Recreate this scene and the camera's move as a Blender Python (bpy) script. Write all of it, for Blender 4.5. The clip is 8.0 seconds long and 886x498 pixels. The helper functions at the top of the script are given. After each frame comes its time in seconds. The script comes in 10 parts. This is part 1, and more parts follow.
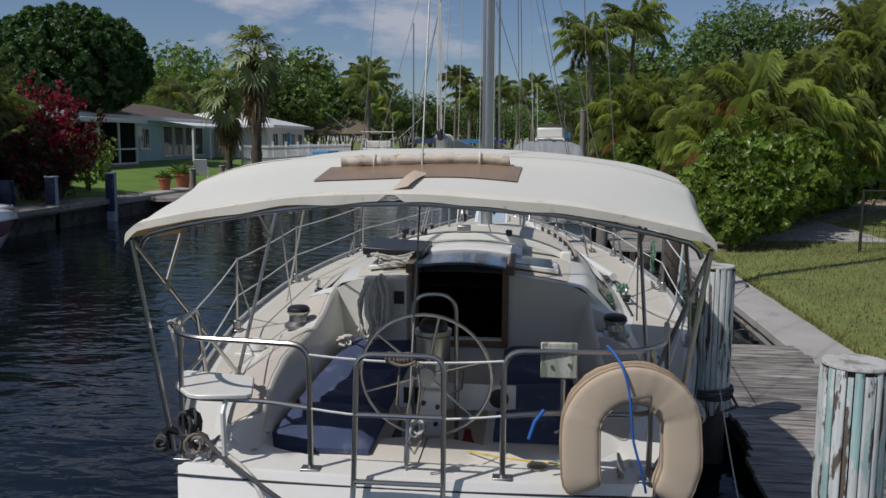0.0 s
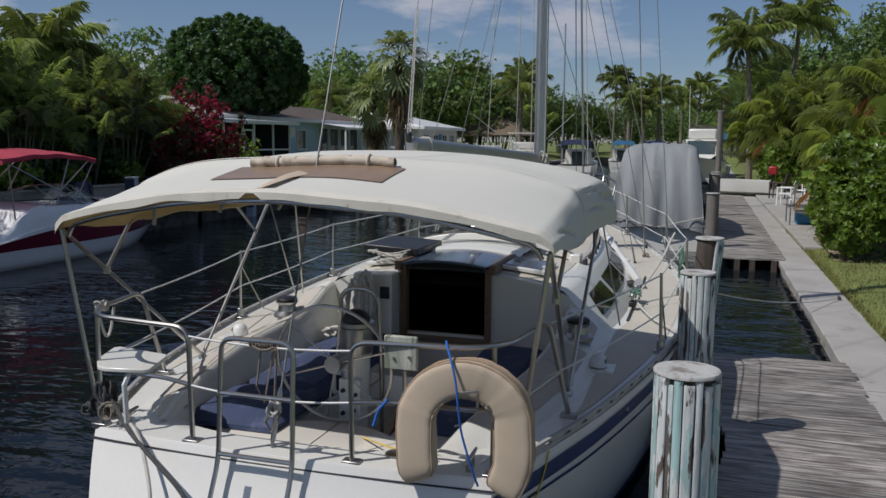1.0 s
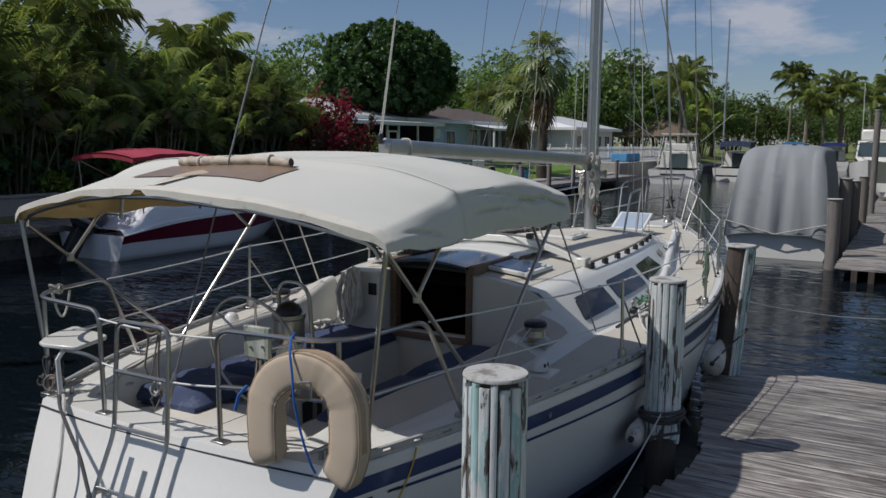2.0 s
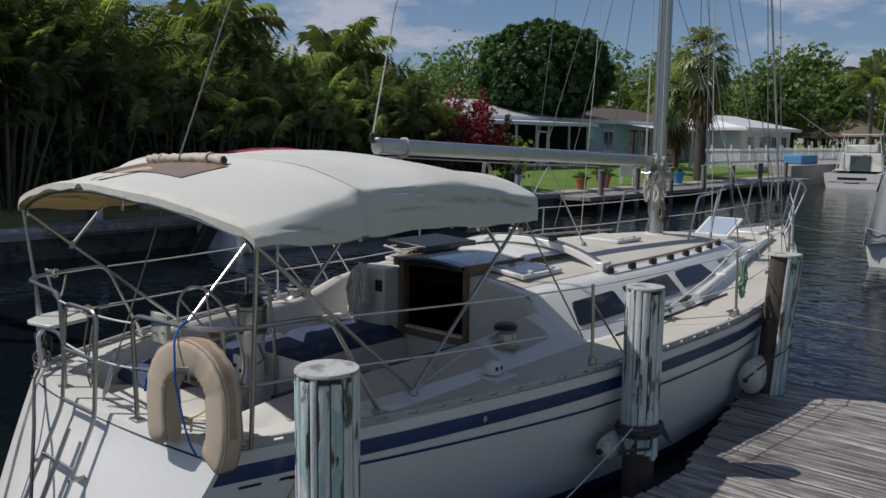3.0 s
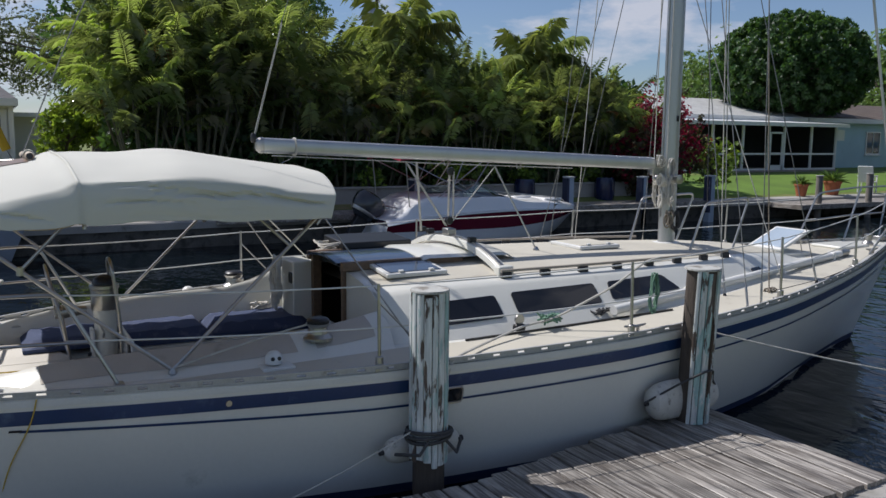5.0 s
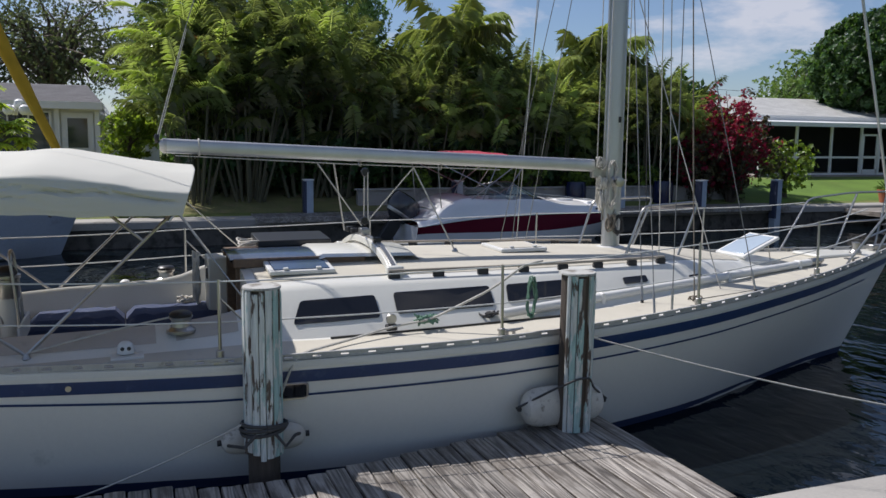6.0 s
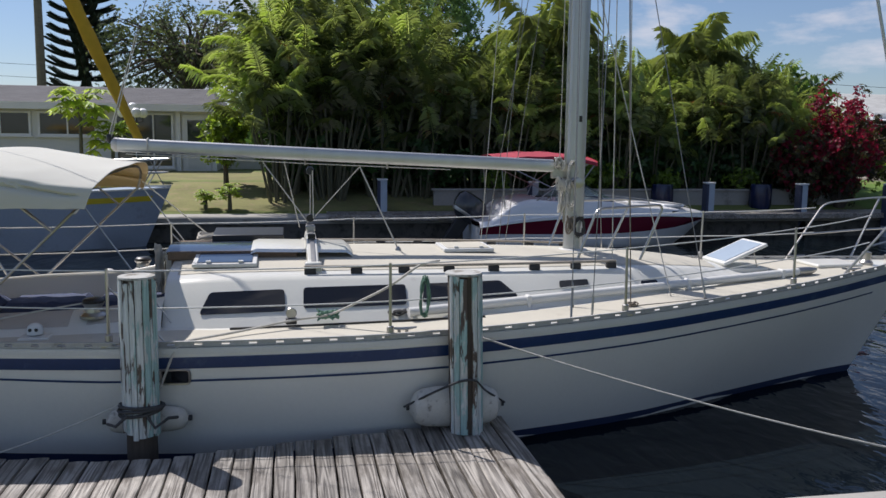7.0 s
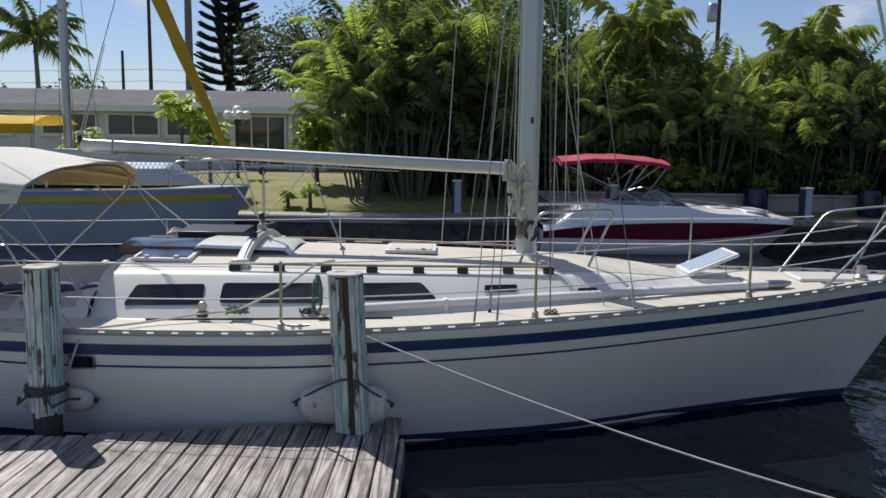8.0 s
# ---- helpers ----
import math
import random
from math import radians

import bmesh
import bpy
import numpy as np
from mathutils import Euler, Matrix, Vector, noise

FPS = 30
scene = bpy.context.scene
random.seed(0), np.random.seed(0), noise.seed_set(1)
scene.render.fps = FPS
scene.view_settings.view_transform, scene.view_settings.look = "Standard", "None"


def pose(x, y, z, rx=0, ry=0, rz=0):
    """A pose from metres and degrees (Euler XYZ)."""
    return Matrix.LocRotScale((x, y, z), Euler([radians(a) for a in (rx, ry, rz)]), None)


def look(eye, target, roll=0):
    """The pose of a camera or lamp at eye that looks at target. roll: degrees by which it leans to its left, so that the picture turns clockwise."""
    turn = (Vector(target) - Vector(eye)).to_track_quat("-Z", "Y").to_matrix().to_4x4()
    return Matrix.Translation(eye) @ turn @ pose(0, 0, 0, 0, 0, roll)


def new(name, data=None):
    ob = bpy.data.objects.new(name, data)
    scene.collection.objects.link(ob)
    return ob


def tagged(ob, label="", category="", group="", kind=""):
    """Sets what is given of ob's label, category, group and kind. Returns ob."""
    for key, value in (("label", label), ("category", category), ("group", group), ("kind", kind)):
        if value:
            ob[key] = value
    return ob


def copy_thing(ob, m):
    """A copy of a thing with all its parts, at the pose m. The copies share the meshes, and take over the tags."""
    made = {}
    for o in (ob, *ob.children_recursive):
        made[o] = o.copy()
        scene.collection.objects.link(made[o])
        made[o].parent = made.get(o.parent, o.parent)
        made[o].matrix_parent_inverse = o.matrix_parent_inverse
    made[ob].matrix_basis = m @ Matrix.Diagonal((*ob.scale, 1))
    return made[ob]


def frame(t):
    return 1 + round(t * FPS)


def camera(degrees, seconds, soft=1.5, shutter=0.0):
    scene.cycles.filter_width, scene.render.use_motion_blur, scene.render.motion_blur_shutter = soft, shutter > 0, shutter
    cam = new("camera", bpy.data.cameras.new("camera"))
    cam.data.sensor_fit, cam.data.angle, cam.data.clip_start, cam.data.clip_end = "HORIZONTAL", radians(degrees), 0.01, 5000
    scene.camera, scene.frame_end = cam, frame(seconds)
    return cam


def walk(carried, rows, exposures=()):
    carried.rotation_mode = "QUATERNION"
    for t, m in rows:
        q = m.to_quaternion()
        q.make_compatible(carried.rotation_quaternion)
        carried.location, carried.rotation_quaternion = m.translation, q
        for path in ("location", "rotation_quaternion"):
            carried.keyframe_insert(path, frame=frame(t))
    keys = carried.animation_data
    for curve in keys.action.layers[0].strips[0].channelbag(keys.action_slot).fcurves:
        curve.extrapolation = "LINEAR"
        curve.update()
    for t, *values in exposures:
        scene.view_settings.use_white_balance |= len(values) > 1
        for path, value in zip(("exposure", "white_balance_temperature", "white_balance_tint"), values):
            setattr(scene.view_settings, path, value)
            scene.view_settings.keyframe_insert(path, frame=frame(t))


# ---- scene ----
cam = camera(56.4, 8.0)
METRES, EYE, TILT, LEAN, TURN = 13.6, 2.46, 0.0, 0.0, 6.0
EAST, NORTH = 0.54, -3.5  # the first eye, seen from the middle of the sailboat's transom
ROWS = [
    (0.0, 0.0, 0.0, 0.0, 0.05, -7.45, -0.36),
    (0.5, 0.0508, -0.0062, 0.0, 6.26, -7.44, -0.44),
    (1.0, 0.1062, -0.0048, 0.0013, 11.58, -7.45, -0.47),
    (2.5, 0.262, 0.0425, 0.0027, 29.61, -7.53, -0.6),
    (3.0, 0.3061, 0.0714, 0.0029, 35.66, -7.57, -0.63),
    (4.0, 0.3947, 0.1447, 0.0016, 47.09, -7.6, -0.63),
    (4.5, 0.4366, 0.1891, 0.003, 52.18, -7.65, -0.57),
    (5.0, 0.4789, 0.238, 0.0041, 55.24, -7.63, -0.61),
    (6.5, 0.5827, 0.4201, 0.0051, 68.35, -7.56, -0.7),
    (7.0, 0.6102, 0.4892, 0.0055, 73.53, -7.6, -0.71),
    (7.5, 0.6321, 0.5612, 0.0057, 77.2, -7.62, -0.72),
    (8.0, 0.6399, 0.6374, 0.0078, 84.21, -7.65, -0.83),
]
walk(cam, [(t, pose(EAST, NORTH, EYE, TILT, LEAN, TURN) @ pose(METRES * x, METRES * y, METRES * z, 90 + pitch, roll, yaw)) for t, x, y, z, yaw, pitch, roll in ROWS],
     exposures=[(0.0, -0.24, 6330, 13), (1.0, -0.24, 6330, 13), (2.5, -0.22, 6310, 13), (3.0, -0.18, 6300, 13), (4.0, 0.02, 6290, 13), (5.0, 0.18, 6320, 13), (6.5, 0.33, 6420, 14), (8.0, 0.34, 6430, 14)])

# ---- world, sun ----
SUN_TO = Vector((-0.72, -0.60, 1.22)).normalized()
sun_el = math.asin(SUN_TO.z)
sun_data = bpy.data.lights.new("sun", "SUN")
sun_data.energy, sun_data.angle, sun_data.color = 3.9, radians(0.53), (1.0, 0.965, 0.915)
sun = new("sun", sun_data)
sun.matrix_basis = look(SUN_TO * 60, (0, 0, 0))

world = bpy.data.worlds.new("sky")
scene.world = world
world.use_nodes = True
wn, wl = world.node_tree.nodes, world.node_tree.links
wn.clear()
w_out, w_bg = wn.new("ShaderNodeOutputWorld"), wn.new("ShaderNodeBackground")
w_sky = wn.new("ShaderNodeTexSky")
w_sky.sky_type, w_sky.sun_disc = "NISHITA", False
w_sky.sun_elevation, w_sky.sun_rotation = sun_el, math.atan2(SUN_TO.x, SUN_TO.y)
w_sky.air_density, w_sky.dust_density, w_sky.ozone_density = 1.0, 0.35, 5.0
w_bg.inputs["Strength"].default_value = 0.069
# thin fair-weather clouds
w_co, w_map = wn.new("ShaderNodeTexCoord"), wn.new("ShaderNodeMapping")
w_map.inputs["Scale"].default_value = (1.6, 1.6, 5.0)
w_no, w_ra = wn.new("ShaderNodeTexNoise"), wn.new("ShaderNodeValToRGB")
w_no.inputs["Scale"].default_value, w_no.inputs["Detail"].default_value = 3.4, 8.0
w_no.inputs["Roughness"].default_value = 0.58
w_ra.color_ramp.elements[0].position, w_ra.color_ramp.elements[1].position = 0.52, 0.66
w_ra.color_ramp.elements[0].color = (0.05, 0.05, 0.05, 1)
w_ra.color_ramp.elements[1].color = (0.8, 0.8, 0.8, 1)
w_mix = wn.new("ShaderNodeMix")
w_mix.data_type = "RGBA"
w_mix.inputs["B"].default_value = (7.6, 7.8, 8.5, 1)
wl.new(w_co.outputs["Generated"], w_map.inputs["Vector"])
wl.new(w_map.outputs["Vector"], w_no.inputs["Vector"])
wl.new(w_no.outputs["Fac"], w_ra.inputs["Fac"])
wl.new(w_ra.outputs["Color"], w_mix.inputs["Factor"])
w_tint = wn.new("ShaderNodeVectorMath")
w_tint.operation = "MULTIPLY"
w_tint.inputs[1].default_value = (0.98, 1.0, 1.06)
wl.new(w_sky.outputs["Color"], w_tint.inputs[0])
wl.new(w_tint.outputs["Vector"], w_mix.inputs["A"])
wl.new(w_mix.outputs["Result"], w_bg.inputs["Color"])
wl.new(w_bg.outputs["Background"], w_out.inputs["Surface"])


# ---- materials ----
def mat(name, colour, rough=0.5, metal=0.0, var=0.12, scale=3.0, fine=40.0, bump=0.15, dist=0.004, stain=None, stain_at=0.6,
        island=0.0, per_object=0.0, stretch=(1, 1, 1), coat=0.0, spec=0.5, translucent=None):
    """A surface with variation at two scales: broad patches and fine grain, and stains of another colour."""
    m = bpy.data.materials.new(name)
    m.use_nodes = True
    n, l = m.node_tree.nodes, m.node_tree.links
    b = n["Principled BSDF"]
    b.inputs["Roughness"].default_value, b.inputs["Metallic"].default_value = rough, metal
    b.inputs["Coat Weight"].default_value, b.inputs["Specular IOR Level"].default_value = coat, spec
    co, mp = n.new("ShaderNodeTexCoord"), n.new("ShaderNodeMapping")
    mp.inputs["Scale"].default_value = stretch
    l.new(co.outputs["Object"], mp.inputs["Vector"])
    broad, grain = n.new("ShaderNodeTexNoise"), n.new("ShaderNodeTexNoise")
    broad.inputs["Scale"].default_value, broad.inputs["Detail"].default_value = scale, 6
    grain.inputs["Scale"].default_value, grain.inputs["Detail"].default_value = fine, 4
    for x in (broad, grain):
        l.new(mp.outputs["Vector"], x.inputs["Vector"])
    add = n.new("ShaderNodeMath")
    add.operation = "MULTIPLY_ADD"
    add.inputs[1].default_value = 0.5
    l.new(grain.outputs["Fac"], add.inputs[0])
    l.new(broad.outputs["Fac"], add.inputs[2])
    rng = n.new("ShaderNodeMapRange")
    rng.inputs["From Min"].default_value, rng.inputs["From Max"].default_value = 0.4, 1.1
    rng.inputs["To Min"].default_value, rng.inputs["To Max"].default_value = 1 - var, 1 + var
    l.new(add.outputs["Value"], rng.inputs["Value"])
    value = rng.outputs["Result"]
    for amount, node, socket in ((island, "ShaderNodeNewGeometry", "Random Per Island"), (per_object, "ShaderNodeObjectInfo", "Random")):
        if amount:
            src, r2, mul = n.new(node), n.new("ShaderNodeMapRange"), n.new("ShaderNodeMath")
            r2.inputs["To Min"].default_value, r2.inputs["To Max"].default_value = 1 - amount, 1 + amount
            mul.operation = "MULTIPLY"
            l.new(src.outputs[socket], r2.inputs["Value"])
            l.new(value, mul.inputs[0])
            l.new(r2.outputs["Result"], mul.inputs[1])
            value = mul.outputs["Value"]
    tint = n.new("ShaderNodeVectorMath")
    tint.operation = "SCALE"
    base = (*colour, 1)
    if stain:
        ra, mx, no = n.new("ShaderNodeValToRGB"), n.new("ShaderNodeMix"), n.new("ShaderNodeTexNoise")
        mx.data_type = "RGBA"
        no.inputs["Scale"].default_value, no.inputs["Detail"].default_value = scale * 1.7, 8
        no.inputs["Roughness"].default_value = 0.65
        l.new(mp.outputs["Vector"], no.inputs["Vector"])
        ra.color_ramp.elements[0].position, ra.color_ramp.elements[1].position = stain_at, min(1, stain_at + 0.12)
        l.new(no.outputs["Fac"], ra.inputs["Fac"])
        l.new(ra.outputs["Color"], mx.inputs["Factor"])
        mx.inputs["A"].default_value, mx.inputs["B"].default_value = base, (*stain, 1)
        l.new(mx.outputs["Result"], tint.inputs[0])
    else:
        tint.inputs[0].default_value = base[:3]
    l.new(value, tint.inputs["Scale"])
    l.new(tint.outputs["Vector"], b.inputs["Base Color"])
    if bump:
        bp = n.new("ShaderNodeBump")
        bp.inputs["Strength"].default_value, bp.inputs["Distance"].default_value = bump, dist
        l.new(add.outputs["Value"], bp.inputs["Height"])
        l.new(bp.outputs["Normal"], b.inputs["Normal"])
    if translucent:
        tr, ms = n.new("ShaderNodeBsdfTranslucent"), n.new("ShaderNodeMixShader")
        t2 = n.new("ShaderNodeVectorMath")
        t2.operation = "SCALE"
        t2.inputs[0].default_value = translucent[:3]
        l.new(value, t2.inputs["Scale"])
        l.new(t2.outputs["Vector"], tr.inputs["Color"])
        ms.inputs["Fac"].default_value = translucent[3]
        l.new(b.outputs["BSDF"], ms.inputs[1])
        l.new(tr.outputs["BSDF"], ms.inputs[2])
        l.new(ms.outputs["Shader"], n["Material Output"].inputs["Surface"])
    return m


GELCOAT = mat("gelcoat_white", (0.695, 0.688, 0.622), 0.28, var=0.05, scale=1.2, fine=60, bump=0.03, stain=(0.55, 0.53, 0.47), stain_at=0.66, coat=0.2)
HULLWHITE = mat("hull_white", (0.76, 0.745, 0.685), 0.22, var=0.05, scale=0.9, fine=30, bump=0.02, stain=(0.5, 0.5, 0.45), stain_at=0.68, coat=0.3)
NONSKID = mat("nonskid_tan", (0.515, 0.485, 0.402), 0.75, var=0.10, scale=2.0, fine=160, bump=0.4, dist=0.002, stain=(0.40, 0.36, 0.29), stain_at=0.62)
DECKTAN = mat("worn_tan_nonskid", (0.47, 0.43, 0.372), 0.75, var=0.12, scale=2.0, fine=150, bump=0.4, dist=0.002, stain=(0.34, 0.31, 0.26), stain_at=0.6)
CREAM = mat("cream_nonskid", (0.66, 0.63, 0.555), 0.6, var=0.08, scale=2.0, fine=140, bump=0.3, dist=0.002, stain=(0.52, 0.48, 0.40), stain_at=0.62)
NAVY = mat("navy_paint", (0.015, 0.042, 0.125), 0.34, var=0.2, scale=2.0, fine=30, bump=0.03, stain=(0.06, 0.10, 0.18), stain_at=0.56)
NAVYCLOTH = mat("navy_cloth", (0.040, 0.058, 0.120), 0.85, var=0.25, scale=5.0, fine=220, bump=0.3, dist=0.002, stain=(0.10, 0.12, 0.19), stain_at=0.55)
ANTIFOUL = mat("antifouling", (0.02, 0.035, 0.09), 0.7, var=0.2, scale=3, fine=50)
CANVAS = mat("canvas_cream", (0.665, 0.665, 0.595), 0.85, var=0.05, scale=1.5, fine=300, bump=0.25, dist=0.0015, stain=(0.62, 0.57, 0.45), stain_at=0.68, translucent=(0.74, 0.60, 0.34, 0.15))
LINING = mat("tan_canvas_lining", (0.60, 0.48, 0.29), 0.85, var=0.08, scale=2, fine=200, bump=0.25, dist=0.0015, translucent=(0.74, 0.58, 0.32, 0.25))
HEM = mat("canvas_hem", (0.62, 0.59, 0.50), 0.85, var=0.12, scale=6, fine=200, bump=0.4, dist=0.003, stain=(0.42, 0.36, 0.26), stain_at=0.6)
ROLLCLOTH = mat("marked_cream_canvas", (0.55, 0.48, 0.38), 0.8, var=0.15, scale=5, fine=150, bump=0.4, dist=0.004, stain=(0.26, 0.16, 0.10), stain_at=0.58)
VINYL = mat("aged_vinyl", (0.25, 0.17, 0.11), 0.3, var=0.25, scale=6, fine=60, bump=0.3)
TANCANVAS = mat("tan_canvas", (0.50, 0.405, 0.295), 0.85, var=0.10, scale=3, fine=200, bump=0.35, dist=0.004, stain=(0.36, 0.27, 0.17), stain_at=0.66)
STEEL = mat("stainless", (0.43, 0.42, 0.395), 0.32, 1.0, var=0.12, scale=8, fine=60, bump=0.05)
OLDSTEEL = mat("dull_stainless", (0.42, 0.41, 0.39), 0.38, 1.0, var=0.2, scale=10, fine=80, bump=0.1)
ALLOY = mat("anodised_alloy", (0.50, 0.51, 0.51), 0.42, 0.85, var=0.10, scale=2, fine=60, bump=0.05, stretch=(3, 3, 0.4))
WHITEALLOY = mat("white_painted_alloy", (0.66, 0.66, 0.63), 0.4, 0.0, var=0.10, scale=2, fine=60, bump=0.05, stain=(0.42, 0.40, 0.36), stain_at=0.66)
ROPE = mat("rope_grey", (0.50, 0.48, 0.43), 0.9, var=0.25, scale=20, fine=200, bump=0.8, dist=0.004)
ROPEBROWN = mat("rope_brown", (0.20, 0.17, 0.135), 0.9, var=0.3, scale=20, fine=200, bump=0.8, dist=0.004)
TANPIPING = mat("tan_piping", (0.36, 0.26, 0.17), 0.85, var=0.25, scale=8, fine=100, bump=0.4)
ROPEPALE = mat("rope_pale", (0.60, 0.58, 0.52), 0.9, var=0.25, scale=20, fine=200, bump=0.8, dist=0.004)
ROPEDARK = mat("rope_dark", (0.06, 0.06, 0.06), 0.9, var=0.3, scale=20, fine=200, bump=0.8, dist=0.004)
ROPEGREEN = mat("rope_green", (0.13, 0.24, 0.17), 0.9, var=0.3, scale=20, fine=200, bump=0.6, dist=0.003)
ROPEBLUE = mat("rope_blue", (0.02, 0.12, 0.42), 0.8, var=0.2, scale=20, fine=200, bump=0.5, dist=0.003)
ROPEYELLOW = mat("rope_yellow", (0.6, 0.42, 0.07), 0.8, var=0.2, scale=20, fine=200, bump=0.5, dist=0.003)
WIRE = mat("wire_rope", (0.27, 0.27, 0.26), 0.6, 1.0, var=0.15, scale=30, fine=300, bump=0.3, dist=0.001)
WIREWHITE = mat("coated_wire", (0.6, 0.6, 0.57), 0.5, var=0.15, scale=10, fine=80, bump=0.1)
TEAK = mat("teak", (0.17, 0.11, 0.07), 0.6, var=0.3, scale=8, fine=60, bump=0.3, stretch=(1, 6, 6))
TEAKGREY = mat("weathered_teak", (0.33, 0.29, 0.24), 0.8, var=0.25, scale=8, fine=60, bump=0.3, stretch=(6, 1, 6))
DARKGLASS = mat("smoked_acrylic", (0.012, 0.013, 0.016), 0.06, var=0.1, scale=3, fine=20, bump=0.0, spec=0.6)
BLUEGLASS = mat("tinted_hatch", (0.05, 0.075, 0.12), 0.12, var=0.15, scale=3, fine=20, bump=0.0, spec=0.8)
# pale blue base colour carries the sky's reflection in the hatch lens
SKYLENS = mat("sky_toned_lens", (0.36, 0.43, 0.50), 0.25, var=0.08, scale=3, fine=20, bump=0.0, spec=0.8)
TOERAIL = mat("dull_toe_rail", (0.42, 0.42, 0.41), 0.55, 0.3, var=0.2, scale=4, fine=60, bump=0.2, stain=(0.26, 0.25, 0.23), stain_at=0.6)
BRIGHTWHITE = mat("bright_gelcoat", (0.86, 0.86, 0.85), 0.2, var=0.04, scale=1.5, fine=30, bump=0.02, coat=0.4)
BLACK = mat("black_plastic", (0.015, 0.015, 0.016), 0.4, var=0.2, scale=8, fine=60, bump=0.1)
# near-black colour stands in for the shade inside the cabin
CABINSHADE = mat("cabin_shade_lining", (0.05, 0.04, 0.03), 0.8, var=0.2)
FENDER = mat("old_fender", (0.55, 0.53, 0.48), 0.6, var=0.15, scale=7, fine=60, bump=0.2, stain=(0.22, 0.20, 0.17), stain_at=0.58)
RUBBER = mat("rubber", (0.03, 0.03, 0.032), 0.7, var=0.25, scale=6, fine=60, bump=0.3)
REDPAINT = mat("red_paint", (0.30, 0.02, 0.02), 0.4, var=0.1)
WATER = bpy.data.materials.new("canal_water")


def water_material(m):
    m.use_nodes = True
    n, l = m.node_tree.nodes, m.node_tree.links
    b = n["Principled BSDF"]
    b.inputs["Base Color"].default_value = (0.004, 0.007, 0.010, 1)
    b.inputs["Specular IOR Level"].default_value = 0.28
    b.inputs["Specular Tint"].default_value = (0.46, 0.62, 1.0, 1)
    b.inputs["Roughness"].default_value, b.inputs["IOR"].default_value = 0.025, 1.33
    co, mp = n.new("ShaderNodeTexCoord"), n.new("ShaderNodeMapping")
    mp.inputs["Scale"].default_value = (1.0, 1.9, 1.0)
    mp.inputs["Rotation"].default_value = (0, 0, 0.35)
    l.new(co.outputs["Object"], mp.inputs["Vector"])
    prev = None
    for scale, detail, strength, distance in ((0.9, 2, 0.8, 0.040), (3.0, 2, 0.75, 0.013)):
        no, bp = n.new("ShaderNodeTexNoise"), n.new("ShaderNodeBump")
        no.inputs["Scale"].default_value, no.inputs["Detail"].default_value = scale, detail
        no.inputs["Distortion"].default_value = 0.6
        bp.inputs["Strength"].default_value, bp.inputs["Distance"].default_value = strength, distance
        l.new(mp.outputs["Vector"], no.inputs["Vector"])
        l.new(no.outputs["Fac"], bp.inputs["Height"])
        if prev:
            l.new(prev, bp.inputs["Normal"])
        prev = bp.outputs["Normal"]
    l.new(prev, b.inputs["Normal"])


water_material(WATER)
CONCRETE = mat("old_concrete", (0.35, 0.335, 0.305), 0.9, var=0.22, scale=1.3, fine=40, bump=0.5, dist=0.01, stain=(0.22, 0.21, 0.18), stain_at=0.58)
SEAWALL = mat("wet_seawall", (0.34, 0.30, 0.23), 0.9, var=0.4, scale=3.5, fine=30, bump=1.0, dist=0.03, stain=(0.12, 0.105, 0.08), stain_at=0.54)
# seawall colour darkened to carry the shade on the far face
SHADEDWALL = mat("shade_toned_seawall", (0.105, 0.098, 0.085), 0.9, var=0.35, scale=2.2, fine=30, bump=0.8, dist=0.02, stain=(0.045, 0.042, 0.035), stain_at=0.5)
GRASSGROUND = mat("lawn_soil", (0.135, 0.165, 0.040), 0.95, var=0.35, scale=0.6, fine=12, bump=0.5, dist=0.02, stain=(0.19, 0.155, 0.07), stain_at=0.58)
GRASSBLADE = mat("grass_blades", (0.235, 0.22, 0.075), 0.8, var=0.3, scale=0.5, fine=8, bump=0, island=0.35, translucent=(0.25, 0.30, 0.06, 0.3))


